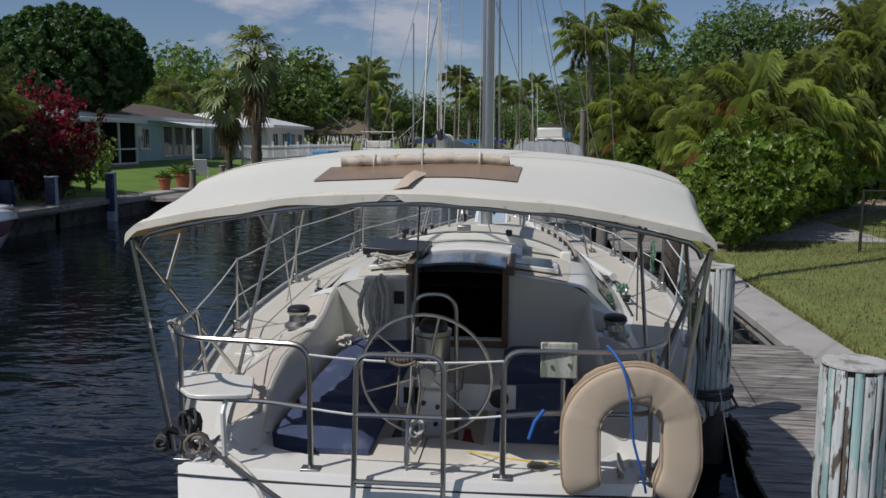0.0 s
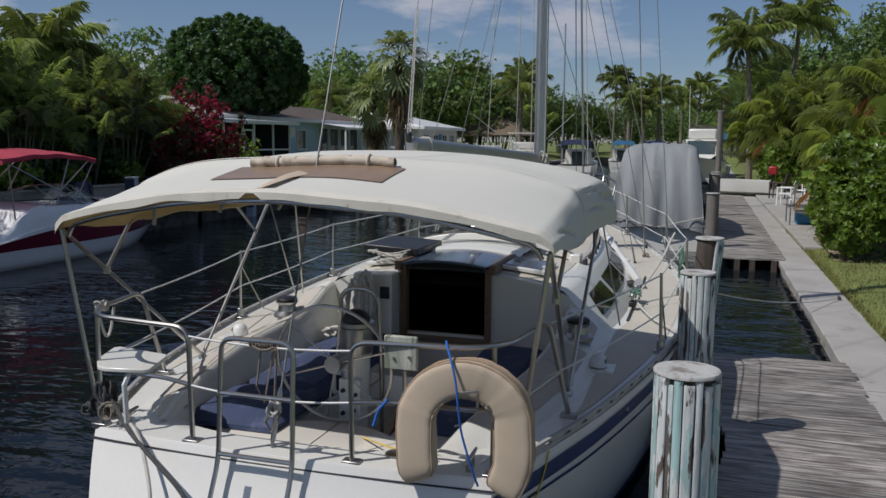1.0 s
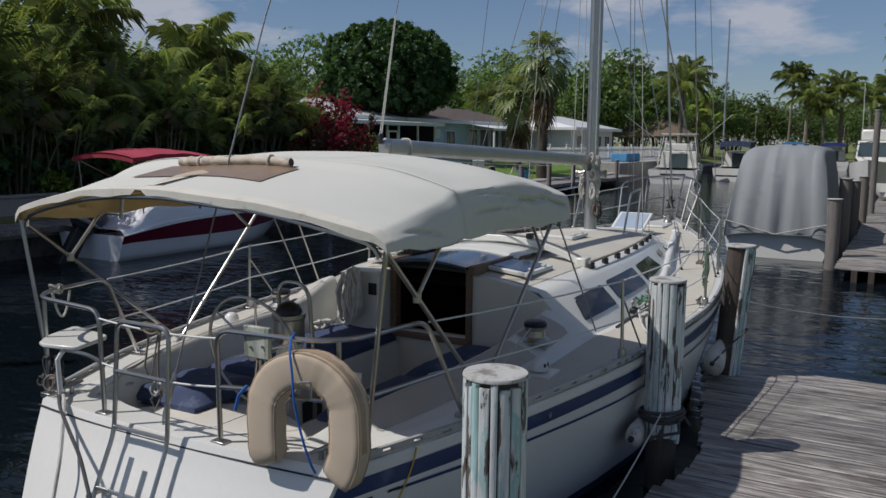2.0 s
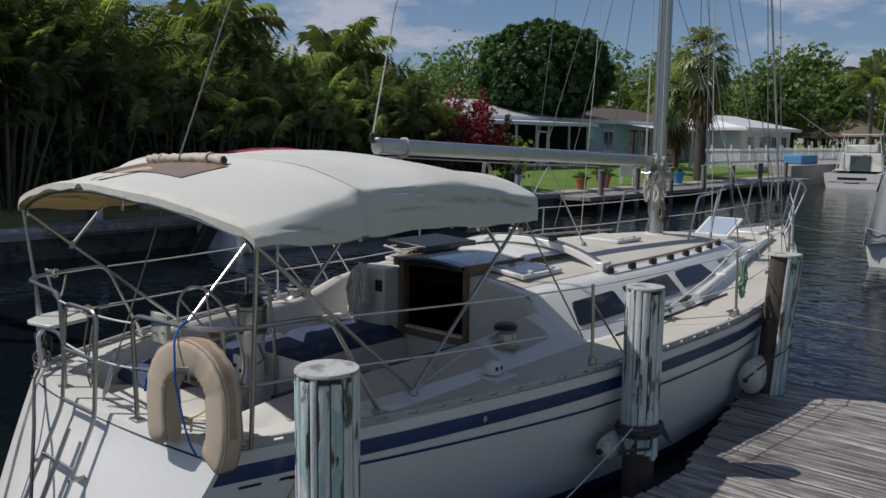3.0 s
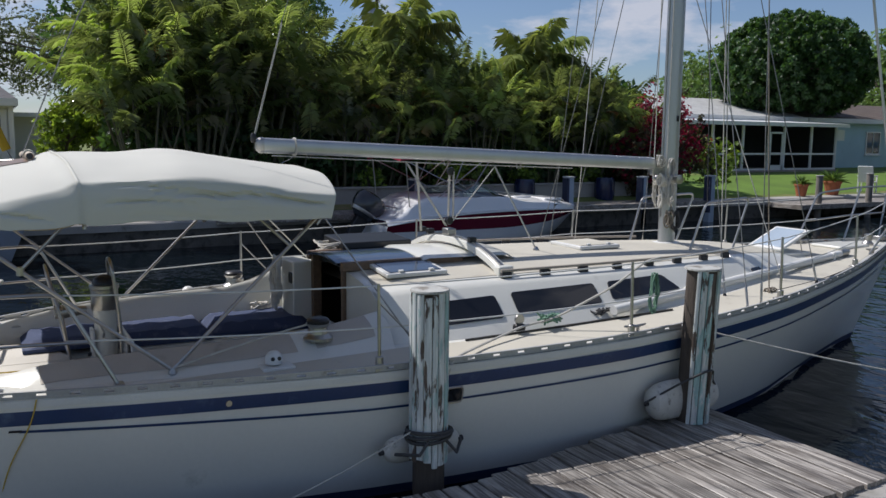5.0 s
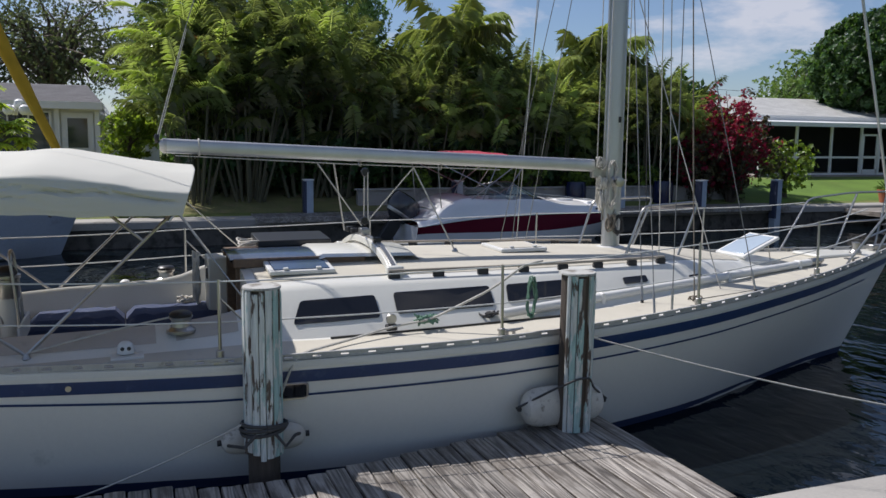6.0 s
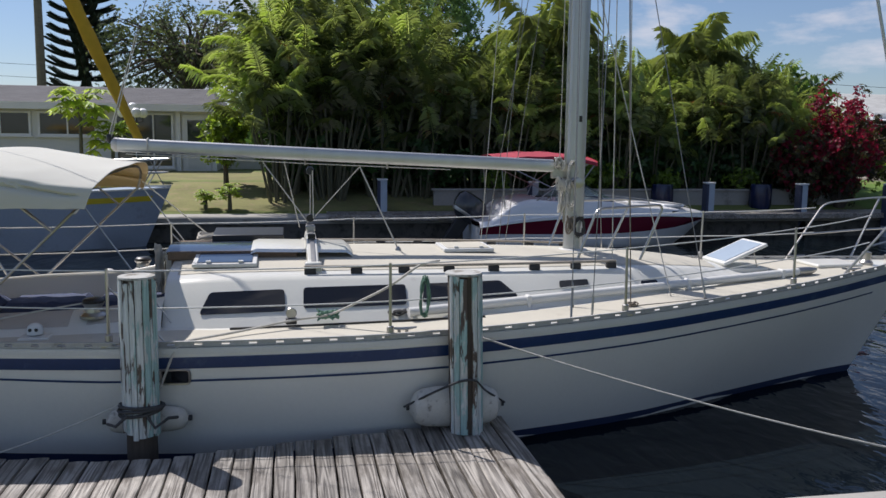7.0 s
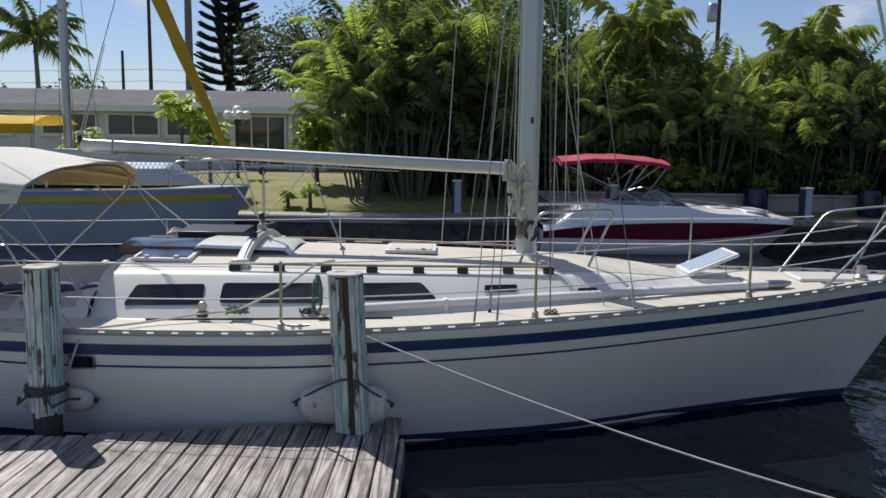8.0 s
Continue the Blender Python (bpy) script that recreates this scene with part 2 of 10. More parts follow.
def plank_material(name, light, dark, stain):
    """Sun-bleached softwood: ring figure along the board, fine furrows, dark patches."""
    m = bpy.data.materials.new(name)
    m.use_nodes = True
    n, l = m.node_tree.nodes, m.node_tree.links
    b = n["Principled BSDF"]
    b.inputs["Roughness"].default_value = 0.5
    b.inputs["Specular IOR Level"].default_value = 0.85
    co, info, off = n.new("ShaderNodeTexCoord"), n.new("ShaderNodeObjectInfo"), n.new("ShaderNodeVectorMath")
    mul = n.new("ShaderNodeMath")
    mul.operation = "MULTIPLY"
    mul.inputs[1].default_value = 37.0
    l.new(info.outputs["Random"], mul.inputs[0])
    off.operation = "ADD"
    l.new(co.outputs["Object"], off.inputs[0])
    l.new(mul.outputs["Value"], off.inputs[1])

    def tex(scale, detail, rough=0.55):
        mp, no = n.new("ShaderNodeMapping"), n.new("ShaderNodeTexNoise")
        mp.inputs["Scale"].default_value = scale
        no.inputs["Scale"].default_value, no.inputs["Detail"].default_value, no.inputs["Roughness"].default_value = 1.0, detail, rough
        l.new(off.outputs["Vector"], mp.inputs["Vector"])
        l.new(mp.outputs["Vector"], no.inputs["Vector"])
        return no.outputs["Fac"]

    def math_node(op, a, b2=None, c=None):
        x = n.new("ShaderNodeMath")
        x.operation = op
        for i, v in enumerate((a, b2, c)):
            if v is None:
                continue
            if isinstance(v, (int, float)):
                x.inputs[i].default_value = v
            else:
                l.new(v, x.inputs[i])
        return x.outputs["Value"]
    figure = tex((0.38, 7.0, 7.0), 2.0)
    rings = math_node("MULTIPLY_ADD", math_node("SINE", math_node("MULTIPLY", figure, 60.0)), 0.5, 0.5)
    furrow = tex((2.6, 140.0, 140.0), 6)
    patch = tex((2.2, 6.0, 6.0), 7, 0.68)
    mask = n.new("ShaderNodeValToRGB")
    mask.color_ramp.elements[0].position, mask.color_ramp.elements[1].position = 0.46, 0.64
    l.new(patch, mask.inputs["Fac"])
    tone = math_node("ADD", math_node("MULTIPLY", rings, 0.34), math_node("MULTIPLY", furrow, 0.94))
    ramp = n.new("ShaderNodeValToRGB")
    ramp.color_ramp.elements[0].position, ramp.color_ramp.elements[1].position = 0.38, 0.80
    ramp.color_ramp.elements[0].color, ramp.color_ramp.elements[1].color = (*dark, 1), (*light, 1)
    l.new(tone, ramp.inputs["Fac"])
    mx = n.new("ShaderNodeMix")
    mx.data_type = "RGBA"
    l.new(math_node("MULTIPLY", mask.outputs["Color"], 0.75), mx.inputs["Factor"])
    l.new(ramp.outputs["Color"], mx.inputs["A"])
    mx.inputs["B"].default_value = (*stain, 1)
    vary, tint = n.new("ShaderNodeMapRange"), n.new("ShaderNodeVectorMath")
    vary.inputs["To Min"].default_value, vary.inputs["To Max"].default_value = 0.72, 1.22
    l.new(info.outputs["Random"], vary.inputs["Value"])
    tint.operation = "SCALE"
    l.new(mx.outputs["Result"], tint.inputs[0])
    l.new(vary.outputs["Result"], tint.inputs["Scale"])
    l.new(tint.outputs["Vector"], b.inputs["Base Color"])
    bp = n.new("ShaderNodeBump")
    bp.inputs["Strength"].default_value, bp.inputs["Distance"].default_value = 0.9, 0.004
    l.new(tone, bp.inputs["Height"])
    l.new(bp.outputs["Normal"], b.inputs["Normal"])
    return m


PLANK = plank_material("weathered_plank", (0.405, 0.372, 0.328), (0.058, 0.050, 0.043), (0.078, 0.060, 0.044))
PILEWOOD = mat("old_pile_wood", (0.075, 0.06, 0.048), 0.95, var=0.4, scale=6, fine=40, bump=0.9, dist=0.01, stretch=(4, 4, 0.4))


def flaking_paint(name, first, under, wood, under_at, wood_at):
    """Old paint: a top coat worn through to an older coat and to bare grey-brown wood."""
    m = bpy.data.materials.new(name)
    m.use_nodes = True
    n, l = m.node_tree.nodes, m.node_tree.links
    b = n["Principled BSDF"]
    b.inputs["Roughness"].default_value = 0.8
    co, info, add = n.new("ShaderNodeTexCoord"), n.new("ShaderNodeObjectInfo"), n.new("ShaderNodeVectorMath")
    add.operation = "MULTIPLY_ADD"
    add.inputs[1].default_value = (1, 1, 1)
    l.new(co.outputs["Object"], add.inputs[0])
    l.new(info.outputs["Random"], add.inputs[2])
    layers, heights = [], []
    for scale, stretch, at, colour in ((13, 0.28, under_at, under), (11, 0.20, wood_at, wood)):
        mp, no, ra = n.new("ShaderNodeMapping"), n.new("ShaderNodeTexNoise"), n.new("ShaderNodeValToRGB")
        mp.inputs["Scale"].default_value = (scale, scale, scale * stretch)
        mp.inputs["Location"].default_value = (at * 7, 0, at * 3)
        no.inputs["Scale"].default_value, no.inputs["Detail"].default_value, no.inputs["Roughness"].default_value = 1.0, 9, 0.62
        ra.color_ramp.elements[0].position, ra.color_ramp.elements[1].position = at, at + 0.02
        l.new(add.outputs["Vector"], mp.inputs["Vector"])
        l.new(mp.outputs["Vector"], no.inputs["Vector"])
        l.new(no.outputs["Fac"], ra.inputs["Fac"])
        layers.append((ra.outputs["Color"], colour))
    grain = n.new("ShaderNodeTexNoise")
    grain.inputs["Scale"].default_value, grain.inputs["Detail"].default_value = 1.0, 6
    gm = n.new("ShaderNodeMapping")
    gm.inputs["Scale"].default_value = (60, 60, 5)
    l.new(add.outputs["Vector"], gm.inputs["Vector"])
    l.new(gm.outputs["Vector"], grain.inputs["Vector"])
    colour = None
    for fac, c in layers:
        mx = n.new("ShaderNodeMix")
        mx.data_type = "RGBA"
        if colour is None:
            mx.inputs["A"].default_value = (*first, 1)
        else:
            l.new(colour, mx.inputs["A"])
        mx.inputs["B"].default_value = (*c, 1)
        l.new(fac, mx.inputs["Factor"])
        colour = mx.outputs["Result"]
    rng, tint = n.new("ShaderNodeMapRange"), n.new("ShaderNodeVectorMath")
    rng.inputs["From Min"].default_value, rng.inputs["From Max"].default_value = 0.3, 0.7
    rng.inputs["To Min"].default_value, rng.inputs["To Max"].default_value = 0.72, 1.12
    l.new(grain.outputs["Fac"], rng.inputs["Value"])
    tint.operation = "SCALE"
    l.new(colour, tint.inputs[0])
    l.new(rng.outputs["Result"], tint.inputs["Scale"])
    l.new(tint.outputs["Vector"], b.inputs["Base Color"])
    hsum = n.new("ShaderNodeMath")
    hsum.operation = "MULTIPLY_ADD"
    hsum.inputs[1].default_value = -1.0
    l.new(layers[1][0], hsum.inputs[0])
    l.new(grain.outputs["Fac"], hsum.inputs[2])
    bp = n.new("ShaderNodeBump")
    bp.inputs["Strength"].default_value, bp.inputs["Distance"].default_value = 0.8, 0.004
    l.new(hsum.outputs["Value"], bp.inputs["Height"])
    l.new(bp.outputs["Normal"], b.inputs["Normal"])
    return m


STAVE = flaking_paint("flaking_white_stave", (0.60, 0.63, 0.61), (0.40, 0.54, 0.52), (0.12, 0.092, 0.072), 0.565, 0.565)
STAVETEAL = flaking_paint("flaking_teal_stave", (0.34, 0.50, 0.48), (0.58, 0.60, 0.57), (0.11, 0.085, 0.07), 0.52, 0.575)
BOARDGREY = flaking_paint("weathered_board", (0.34, 0.36, 0.29), (0.46, 0.47, 0.40), (0.22, 0.23, 0.17), 0.50, 0.56)
GREYPILE = mat("grey_timber", (0.19, 0.172, 0.15), 0.9, var=0.3, scale=4, fine=50, bump=0.8, dist=0.006, stretch=(6, 6, 0.6), stain=(0.09, 0.08, 0.07), stain_at=0.6)
PILETOP = mat("pile_cap_paint", (0.44, 0.44, 0.41), 0.85, var=0.22, scale=6, fine=60, bump=0.7, stain=(0.22, 0.20, 0.17), stain_at=0.52)


def clear_screen(name, colour, gloss):
    m = bpy.data.materials.new(name)
    m.use_nodes = True
    n, l = m.node_tree.nodes, m.node_tree.links
    tr, gl, mx = n.new("ShaderNodeBsdfTransparent"), n.new("ShaderNodeBsdfGlossy"), n.new("ShaderNodeMixShader")
    tr.inputs["Color"].default_value = (*colour, 1)
    gl.inputs["Roughness"].default_value = 0.05
    mx.inputs["Fac"].default_value = gloss
    l.new(tr.outputs["BSDF"], mx.inputs[1])
    l.new(gl.outputs["BSDF"], mx.inputs[2])
    l.new(mx.outputs["Shader"], n["Material Output"].inputs["Surface"])
    return m


CLEARSCREEN = clear_screen("clear_windscreen", (0.50, 0.62, 0.64), 0.18)


# ---- building helpers ----
class Shape:
    """Collects vertices and faces of one mesh."""

    def __init__(self):
        self.v, self.f = [], []

    def add(self, verts, faces):
        k = len(self.v)
        self.v.extend([tuple(p) for p in verts])
        self.f.extend([tuple(i + k for i in q) for q in faces])
        return self

    def box(self, x0, x1, y0, y1, z0, z1, m=None):
        p = [Vector((x, y, z)) for z in (z0, z1) for y in (y0, y1) for x in (x0, x1)]
        if m is not None:
            p = [m @ q for q in p]
        return self.add(p, [(0, 2, 3, 1), (4, 5, 7, 6), (0, 1, 5, 4), (2, 6, 7, 3), (0, 4, 6, 2), (1, 3, 7, 5)])

    def grid(self, rows, close=False):
        """rows: a list of equally long rows of points."""
        n = len(rows[0])
        faces = []
        for i in range(len(rows) - 1):
            for j in range(n if close else n - 1):
                a, b = i * n + j, i * n + (j + 1) % n
                faces.append((a, b, b + n, a + n))
        return self.add([p for r in rows for p in r], faces)

    def tube(self, pts, r, sides=8, caps=True):
        pts = [Vector(p) for p in pts]
        rads = r if isinstance(r, (list, tuple)) else [r] * len(pts)
        rows, up = [], None
        for i, p in enumerate(pts):
            d = (pts[min(i + 1, len(pts) - 1)] - pts[max(i - 1, 0)]).normalized()
            if up is None:
                up = d.orthogonal().normalized()
            up = (up - d * up.dot(d)).normalized() if (up - d * up.dot(d)).length > 1e-6 else d.orthogonal().normalized()
            side = d.cross(up)
            rows.append([p + (up * math.cos(a) + side * math.sin(a)) * rads[i] for a in (2 * math.pi * k / sides for k in range(sides))])
        k = len(self.v)
        self.grid(rows, True)
        if caps:
            self.f.append(tuple(k + i for i in reversed(range(sides))))
            self.f.append(tuple(k + (len(rows) - 1) * sides + i for i in range(sides)))
        return self

    def lathe(self, profile, c=(0, 0, 0), sides=16, m=None):
        """profile: pairs of radius and height, turned round an upright axis through c."""
        c = Vector(c)
        rows = [[c + Vector((r * math.cos(a), r * math.sin(a), z)) for a in (2 * math.pi * k / sides for k in range(sides))] for r, z in profile]
        if m is not None:
            rows = [[m @ p for p in r] for r in rows]
        k = len(self.v)
        self.grid(rows, True)
        self.f.append(tuple(k + i for i in reversed(range(sides))))
        self.f.append(tuple(k + (len(rows) - 1) * sides + i for i in range(sides)))
        return self

    def prism(self, outline, axis, a, b):
        """An outline of pairs, pushed along an axis from a to b."""
        def at(p, t):
            return {"x": (t, p[0], p[1]), "y": (p[0], t, p[1]), "z": (p[0], p[1], t)}[axis]
        n = len(outline)
        return self.add([at(p, a) for p in outline] + [at(p, b) for p in outline],
                        [tuple(reversed(range(n))), tuple(range(n, 2 * n))] + [(i, (i + 1) % n, n + (i + 1) % n, n + i) for i in range(n)])


def bend(pts, r=0.08, n=5):
    """Rounds the corners of a line of points, as a bent tube has them."""
    pts = [Vector(p) for p in pts]
    out = [pts[0]]
    for a, b, c in zip(pts, pts[1:], pts[2:]):
        u, w = (a - b), (c - b)
        k = min(r, u.length * 0.45, w.length * 0.45)
        p, q = b + u.normalized() * k, b + w.normalized() * k
        out += [(1 - t) ** 2 * p + 2 * t * (1 - t) * b + t * t * q for t in (i / n for i in range(n + 1))]
    return out + [pts[-1]]


def sag(a, b, drop, n=10):
    a, b = Vector(a), Vector(b)
    return [a.lerp(b, i / n) - Vector((0, 0, 4 * drop * (i / n) * (1 - i / n))) for i in range(n + 1)]


def interp(table, x):
    xs, ys = [p[0] for p in table], [p[1] for p in table]
    return float(np.interp(x, xs, ys))


def smooth_table(table, x):
    """Cubic reading of a table of pairs."""
    n = len(table)
    if x <= table[0][0]:
        return table[0][1]
    if x >= table[-1][0]:
        return table[-1][1]
    i = max(k for k in range(n - 1) if table[k][0] <= x)
    (x0, y0), (x1, y1) = table[i], table[i + 1]
    h = x1 - x0
    d0 = (y1 - table[i - 1][1]) / (x1 - table[i - 1][0]) if i else (y1 - y0) / h
    d1 = (table[i + 2][1] - y0) / (table[i + 2][0] - x0) if i + 2 < n else (y1 - y0) / h
    t = (x - x0) / h
    return (2 * t ** 3 - 3 * t * t + 1) * y0 + (t ** 3 - 2 * t * t + t) * h * d0 + (3 * t * t - 2 * t ** 3) * y1 + (t ** 3 - t * t) * h * d1


ORIGIN = {}


def to_mesh(name, shape, material, offset=(0, 0, 0), smooth=True):
    me = bpy.data.meshes.new(name)
    o = Vector(offset)
    me.from_pydata([Vector(p) - o for p in shape.v], [], shape.f)
    me.update()
    if material:
        me.materials.append(material)
    if smooth:
        me.polygons.foreach_set("use_smooth", [True] * len(me.polygons))
        me.set_sharp_from_angle(angle=radians(38))
    return me


def thing(name, at=(0, 0, 0), label="", category="", group="", kind="", shape=None, material=None, smooth=True, bevel=0.0, turn=0.0, local=False):
    """A top-level thing: an Empty at its base, or one mesh. Its shapes are given in the world's coordinates, or in its own if local."""
    off = Vector((0, 0, 0)) if local else Vector(at)
    ob = new(name, to_mesh(name, shape, material, off, smooth) if shape else None)
    ob.matrix_basis = pose(*at, 0, 0, turn)
    ORIGIN[ob.name] = off
    if bevel:
        bevelled(ob, bevel)
    return tagged(ob, label, category, group, kind)


def bevelled(ob, width, segments=2):
    b = ob.modifiers.new("bevel", "BEVEL")
    b.width, b.segments, b.limit_method, b.angle_limit = width, segments, "ANGLE", radians(35)
    return ob


def part(name, shape, material, parent, label="", bevel=0.0, smooth=True):
    ob = new(name, to_mesh(name, shape, material, ORIGIN[parent.name], smooth))
    ORIGIN[ob.name] = ORIGIN[parent.name]
    ob.parent = parent
    if bevel:
        bevelled(ob, bevel)
    return tagged(ob, label)


def piece(name, mesh_data, m, parent):
    """One of many alike pieces: an object of its own on a shared mesh, at the pose m within its parent."""
    ob = new(name, mesh_data)
    ob.parent = parent
    ob.matrix_basis = m
    return ob

# ---- the setting: canal, banks, seawalls ----
WALL_IN, WALL_OUT, WALL_TOP = 3.42, 4.06, 0.225   # the near seawall
FAR_EDGE = -12.35                               # the far seawall's edge
DOCK_TOP, DOCK_END = 0.26, 5.70
s = Shape().grid([[(x, y, 0.0) for x in (-3000, -60, -30, -12, 0, 4, 30, 3000)] for y in (-3000, -60, -10, 0, 10, 30, 80, 200)])
thing("water", (0, 0, 0), "dark rippled canal water reflecting sky and banks", "water", kind="structure", shape=s, material=WATER)

# the ground: one sheet round the canal's three sides
gx0, gx1 = FAR_EDGE - 0.5, WALL_OUT - 0.05
s = Shape()
END = 94.0   # where the canal bends away behind the trees
gx2 = 4.4
s.add([(gx1, -3000, 0.205), (gx2, -3000, 0.28), (3000, -3000, 0.28), (3000, END, 0.28), (gx2, END, 0.28), (gx1, END, 0.205), (3000, END + 3, 0.8), (gx1, END + 3, 0.8), (3000, 3000, 0.8), (-3000, 3000, 1.2),
       (-3000, END + 3, 1.2), (-17, END + 3, 1.2), (gx0, END + 3, 0.8), (gx0, END, 0.62), (gx0, -3000, 0.62), (-17, -3000, 1.2), (-3000, -3000, 1.2)],
      [(0, 1, 4, 5), (1, 2, 3, 4), (5, 4, 3, 6, 7), (13, 5, 7, 12), (7, 6, 8, 9, 10, 11, 12), (14, 13, 12, 11, 15), (15, 11, 10, 16)])
thing("ground", (0, 0, 0), "patchy sunlit green lawn along both canal banks", "ground", kind="structure", shape=s, material=GRASSGROUND, smooth=False)

GREENLAWN = mat("mown_green_lawn", (0.105, 0.185, 0.022), 0.9, var=0.3, scale=0.9, fine=20, bump=0.5, dist=0.015, stain=(0.15, 0.19, 0.04), stain_at=0.60)
DRYLAWN = mat("dry_lawn", (0.20, 0.195, 0.07), 0.95, var=0.3, scale=1.1, fine=16, bump=0.5, dist=0.015, stain=(0.25, 0.20, 0.10), stain_at=0.52)
for name, y0, y1, m, label in (("far_lawn", 20.5, 60.0, GREENLAWN, "bright green mown lawn before the aqua house"), ("house_lawn", -30.0, 9.0, DRYLAWN, "dry yellowish lawn before the grey-roofed house")):
    rows = [[(x, y + 0.3 * noise.noise(Vector((x, y, 7))) * (y in (y0, y1)), 0.62 + 0.58 * min(1.0, (gx0 - x) / (17 + gx0)) + 0.006) for x in [*np.linspace(gx0 - 0.35, -16.95, 6), -24.0]] for y in np.linspace(y0, y1, 24)]
    thing(name, (-15, (y0 + y1) / 2, 0.8), label, "lawn", kind="structure", shape=Shape().grid(rows), material=m)

s = Shape()
rnd = random.Random(3)
rows = []
for i in range(0, 120):
    y = -8 + i * 1.0
    jx = rnd.uniform(-0.015, 0.015)
    rows.append([(WALL_IN + 0.06, y, -1.2), (WALL_IN + 0.05 + jx, y, WALL_TOP - 0.10), (WALL_OUT - 0.02, y, WALL_TOP - 0.10), (WALL_OUT - 0.02, y, -0.2)])
s.grid(rows)
seawall = thing("seawall", (WALL_IN, 0, 0), "weathered grey concrete seawall with flat cap", "seawall", kind="structure", shape=s, material=CONCRETE)
y = -8.0
sides = []
while y < 111:
    long = rnd.choice((2.35, 2.4, 2.45, 3.1))
    slab = Shape()
    rows = []
    for i in range(6):
        yy = y + 0.006 + (long - 0.012) * i / 5
        j0, j1, dz = rnd.uniform(-0.008, 0.008), rnd.uniform(-0.012, 0.012), rnd.uniform(-0.002, 0.002)
        rows.append([(WALL_IN + j0, yy, WALL_TOP - 0.10), (WALL_IN + j0, yy, WALL_TOP - 0.014), (WALL_IN + 0.016 + j0, yy, WALL_TOP + dz), (3.74, yy, WALL_TOP + 0.003 + dz), (WALL_OUT - 0.014 + j1, yy, WALL_TOP + dz), (WALL_OUT + j1, yy, WALL_TOP - 0.014), (WALL_OUT + j1, yy, WALL_TOP - 0.10)])
    slab.grid(rows, True)
    slab.f += [tuple(range(7)), tuple(reversed(range(len(slab.v) - 7, len(slab.v))))]
    part("cap_slab", slab, CONCRETE, seawall)
    y += long
s = Shape().grid([[(WALL_IN + 0.055 + rnd.uniform(-0.02, 0.02), y * 0.25 - 8, z) for z in (-0.8, -0.4, -0.2, 0.0, 0.05, 0.09, 0.13)] for y in range(0, 200)])
part("stone_face", s, SEAWALL, seawall, "stained rubble face of seawall")

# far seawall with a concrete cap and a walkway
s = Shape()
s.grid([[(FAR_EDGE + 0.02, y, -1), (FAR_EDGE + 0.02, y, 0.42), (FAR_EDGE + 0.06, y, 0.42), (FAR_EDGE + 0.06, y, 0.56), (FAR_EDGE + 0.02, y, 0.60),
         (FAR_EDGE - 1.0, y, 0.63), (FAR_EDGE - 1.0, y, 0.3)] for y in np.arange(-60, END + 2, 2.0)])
# the face's shade is put into its dark base colour
far_wall = thing("far_seawall", (FAR_EDGE, 0, 0), "concrete seawall along the far bank, coloured dark for its shade", "seawall", kind="structure", shape=s, material=SHADEDWALL)
s = Shape().grid([[(FAR_EDGE + 0.08, y, 0.43), (FAR_EDGE + 0.08, y, 0.58), (FAR_EDGE + 0.05, y, 0.61), (FAR_EDGE - 0.45, y, 0.635)] for y in np.arange(-60, END + 1, 1.0)])
part("cap", s, CONCRETE, far_wall, "pale concrete cap")

# strip of dry leaf litter between the lawn and the near shrubs
MULCH = mat("leaf_litter", (0.30, 0.25, 0.165), 0.95, var=0.4, scale=3, fine=30, bump=0.9, dist=0.03, stain=(0.07, 0.055, 0.035), stain_at=0.5)
s = Shape().grid([[(x, 12.9 + (x - 4.2) * 1.55 + k * 4.0 + (0.3 * noise.noise(Vector((x * 2, k, 1))) if k == 0 else 0), 0.286 + 0.06 * min(1, k * 3) + 0.05 * noise.noise(Vector((x * 1.7, k * 6, 2)))) for k in (0, 0.06, 0.15, 0.3, 0.5, 0.75, 1.0)] for x in np.linspace(4.4, 14, 50)])
thing("mulch_bed", (8, 14, 0.27), "strip of dry brown leaf litter under the shrubs", "mulch", kind="structure", shape=s, material=MULCH)
# takes the same shade-darkened colour as the far wall
thing("end_seawall", (-4, END, 0), "concrete seawall where the canal bends", "seawall", kind="structure", shape=Shape().box(gx0, gx1, END - 0.3, END + 0.1, -1.0, 0.72), material=SHADEDWALL)

# ---- the sailboat ----
B_SHEER = [(0.0, 1.12), (0.5, 1.30), (1.0, 1.46), (1.8, 1.64), (2.64, 1.79), (3.25, 1.86), (4.0, 1.905), (4.74, 1.92), (5.8, 1.82),
           (6.8, 1.635), (7.7, 1.375), (8.8, 0.99), (9.62, 0.64), (10.3, 0.33), (10.75, 0.12), (10.95, 0.015)]
W_LINE = [(0.0, 0.80), (1.0, 1.18), (2.64, 1.56), (4.0, 1.70), (5.0, 1.66), (5.9, 1.50), (7.0, 1.22), (8.24, 0.80), (9.4, 0.42), (10.3, 0.16), (10.95, 0.012)]
Z_SHEER = [(0.0, 0.915), (1.0, 0.945), (2.64, 0.962), (4.74, 0.995), (6.8, 1.06), (8.8, 1.14), (9.6, 1.175), (10.95, 1.25)]


def sheer_b(y):
    return smooth_table(B_SHEER, y)


def sheer_z(y):
    return smooth_table(Z_SHEER, y)


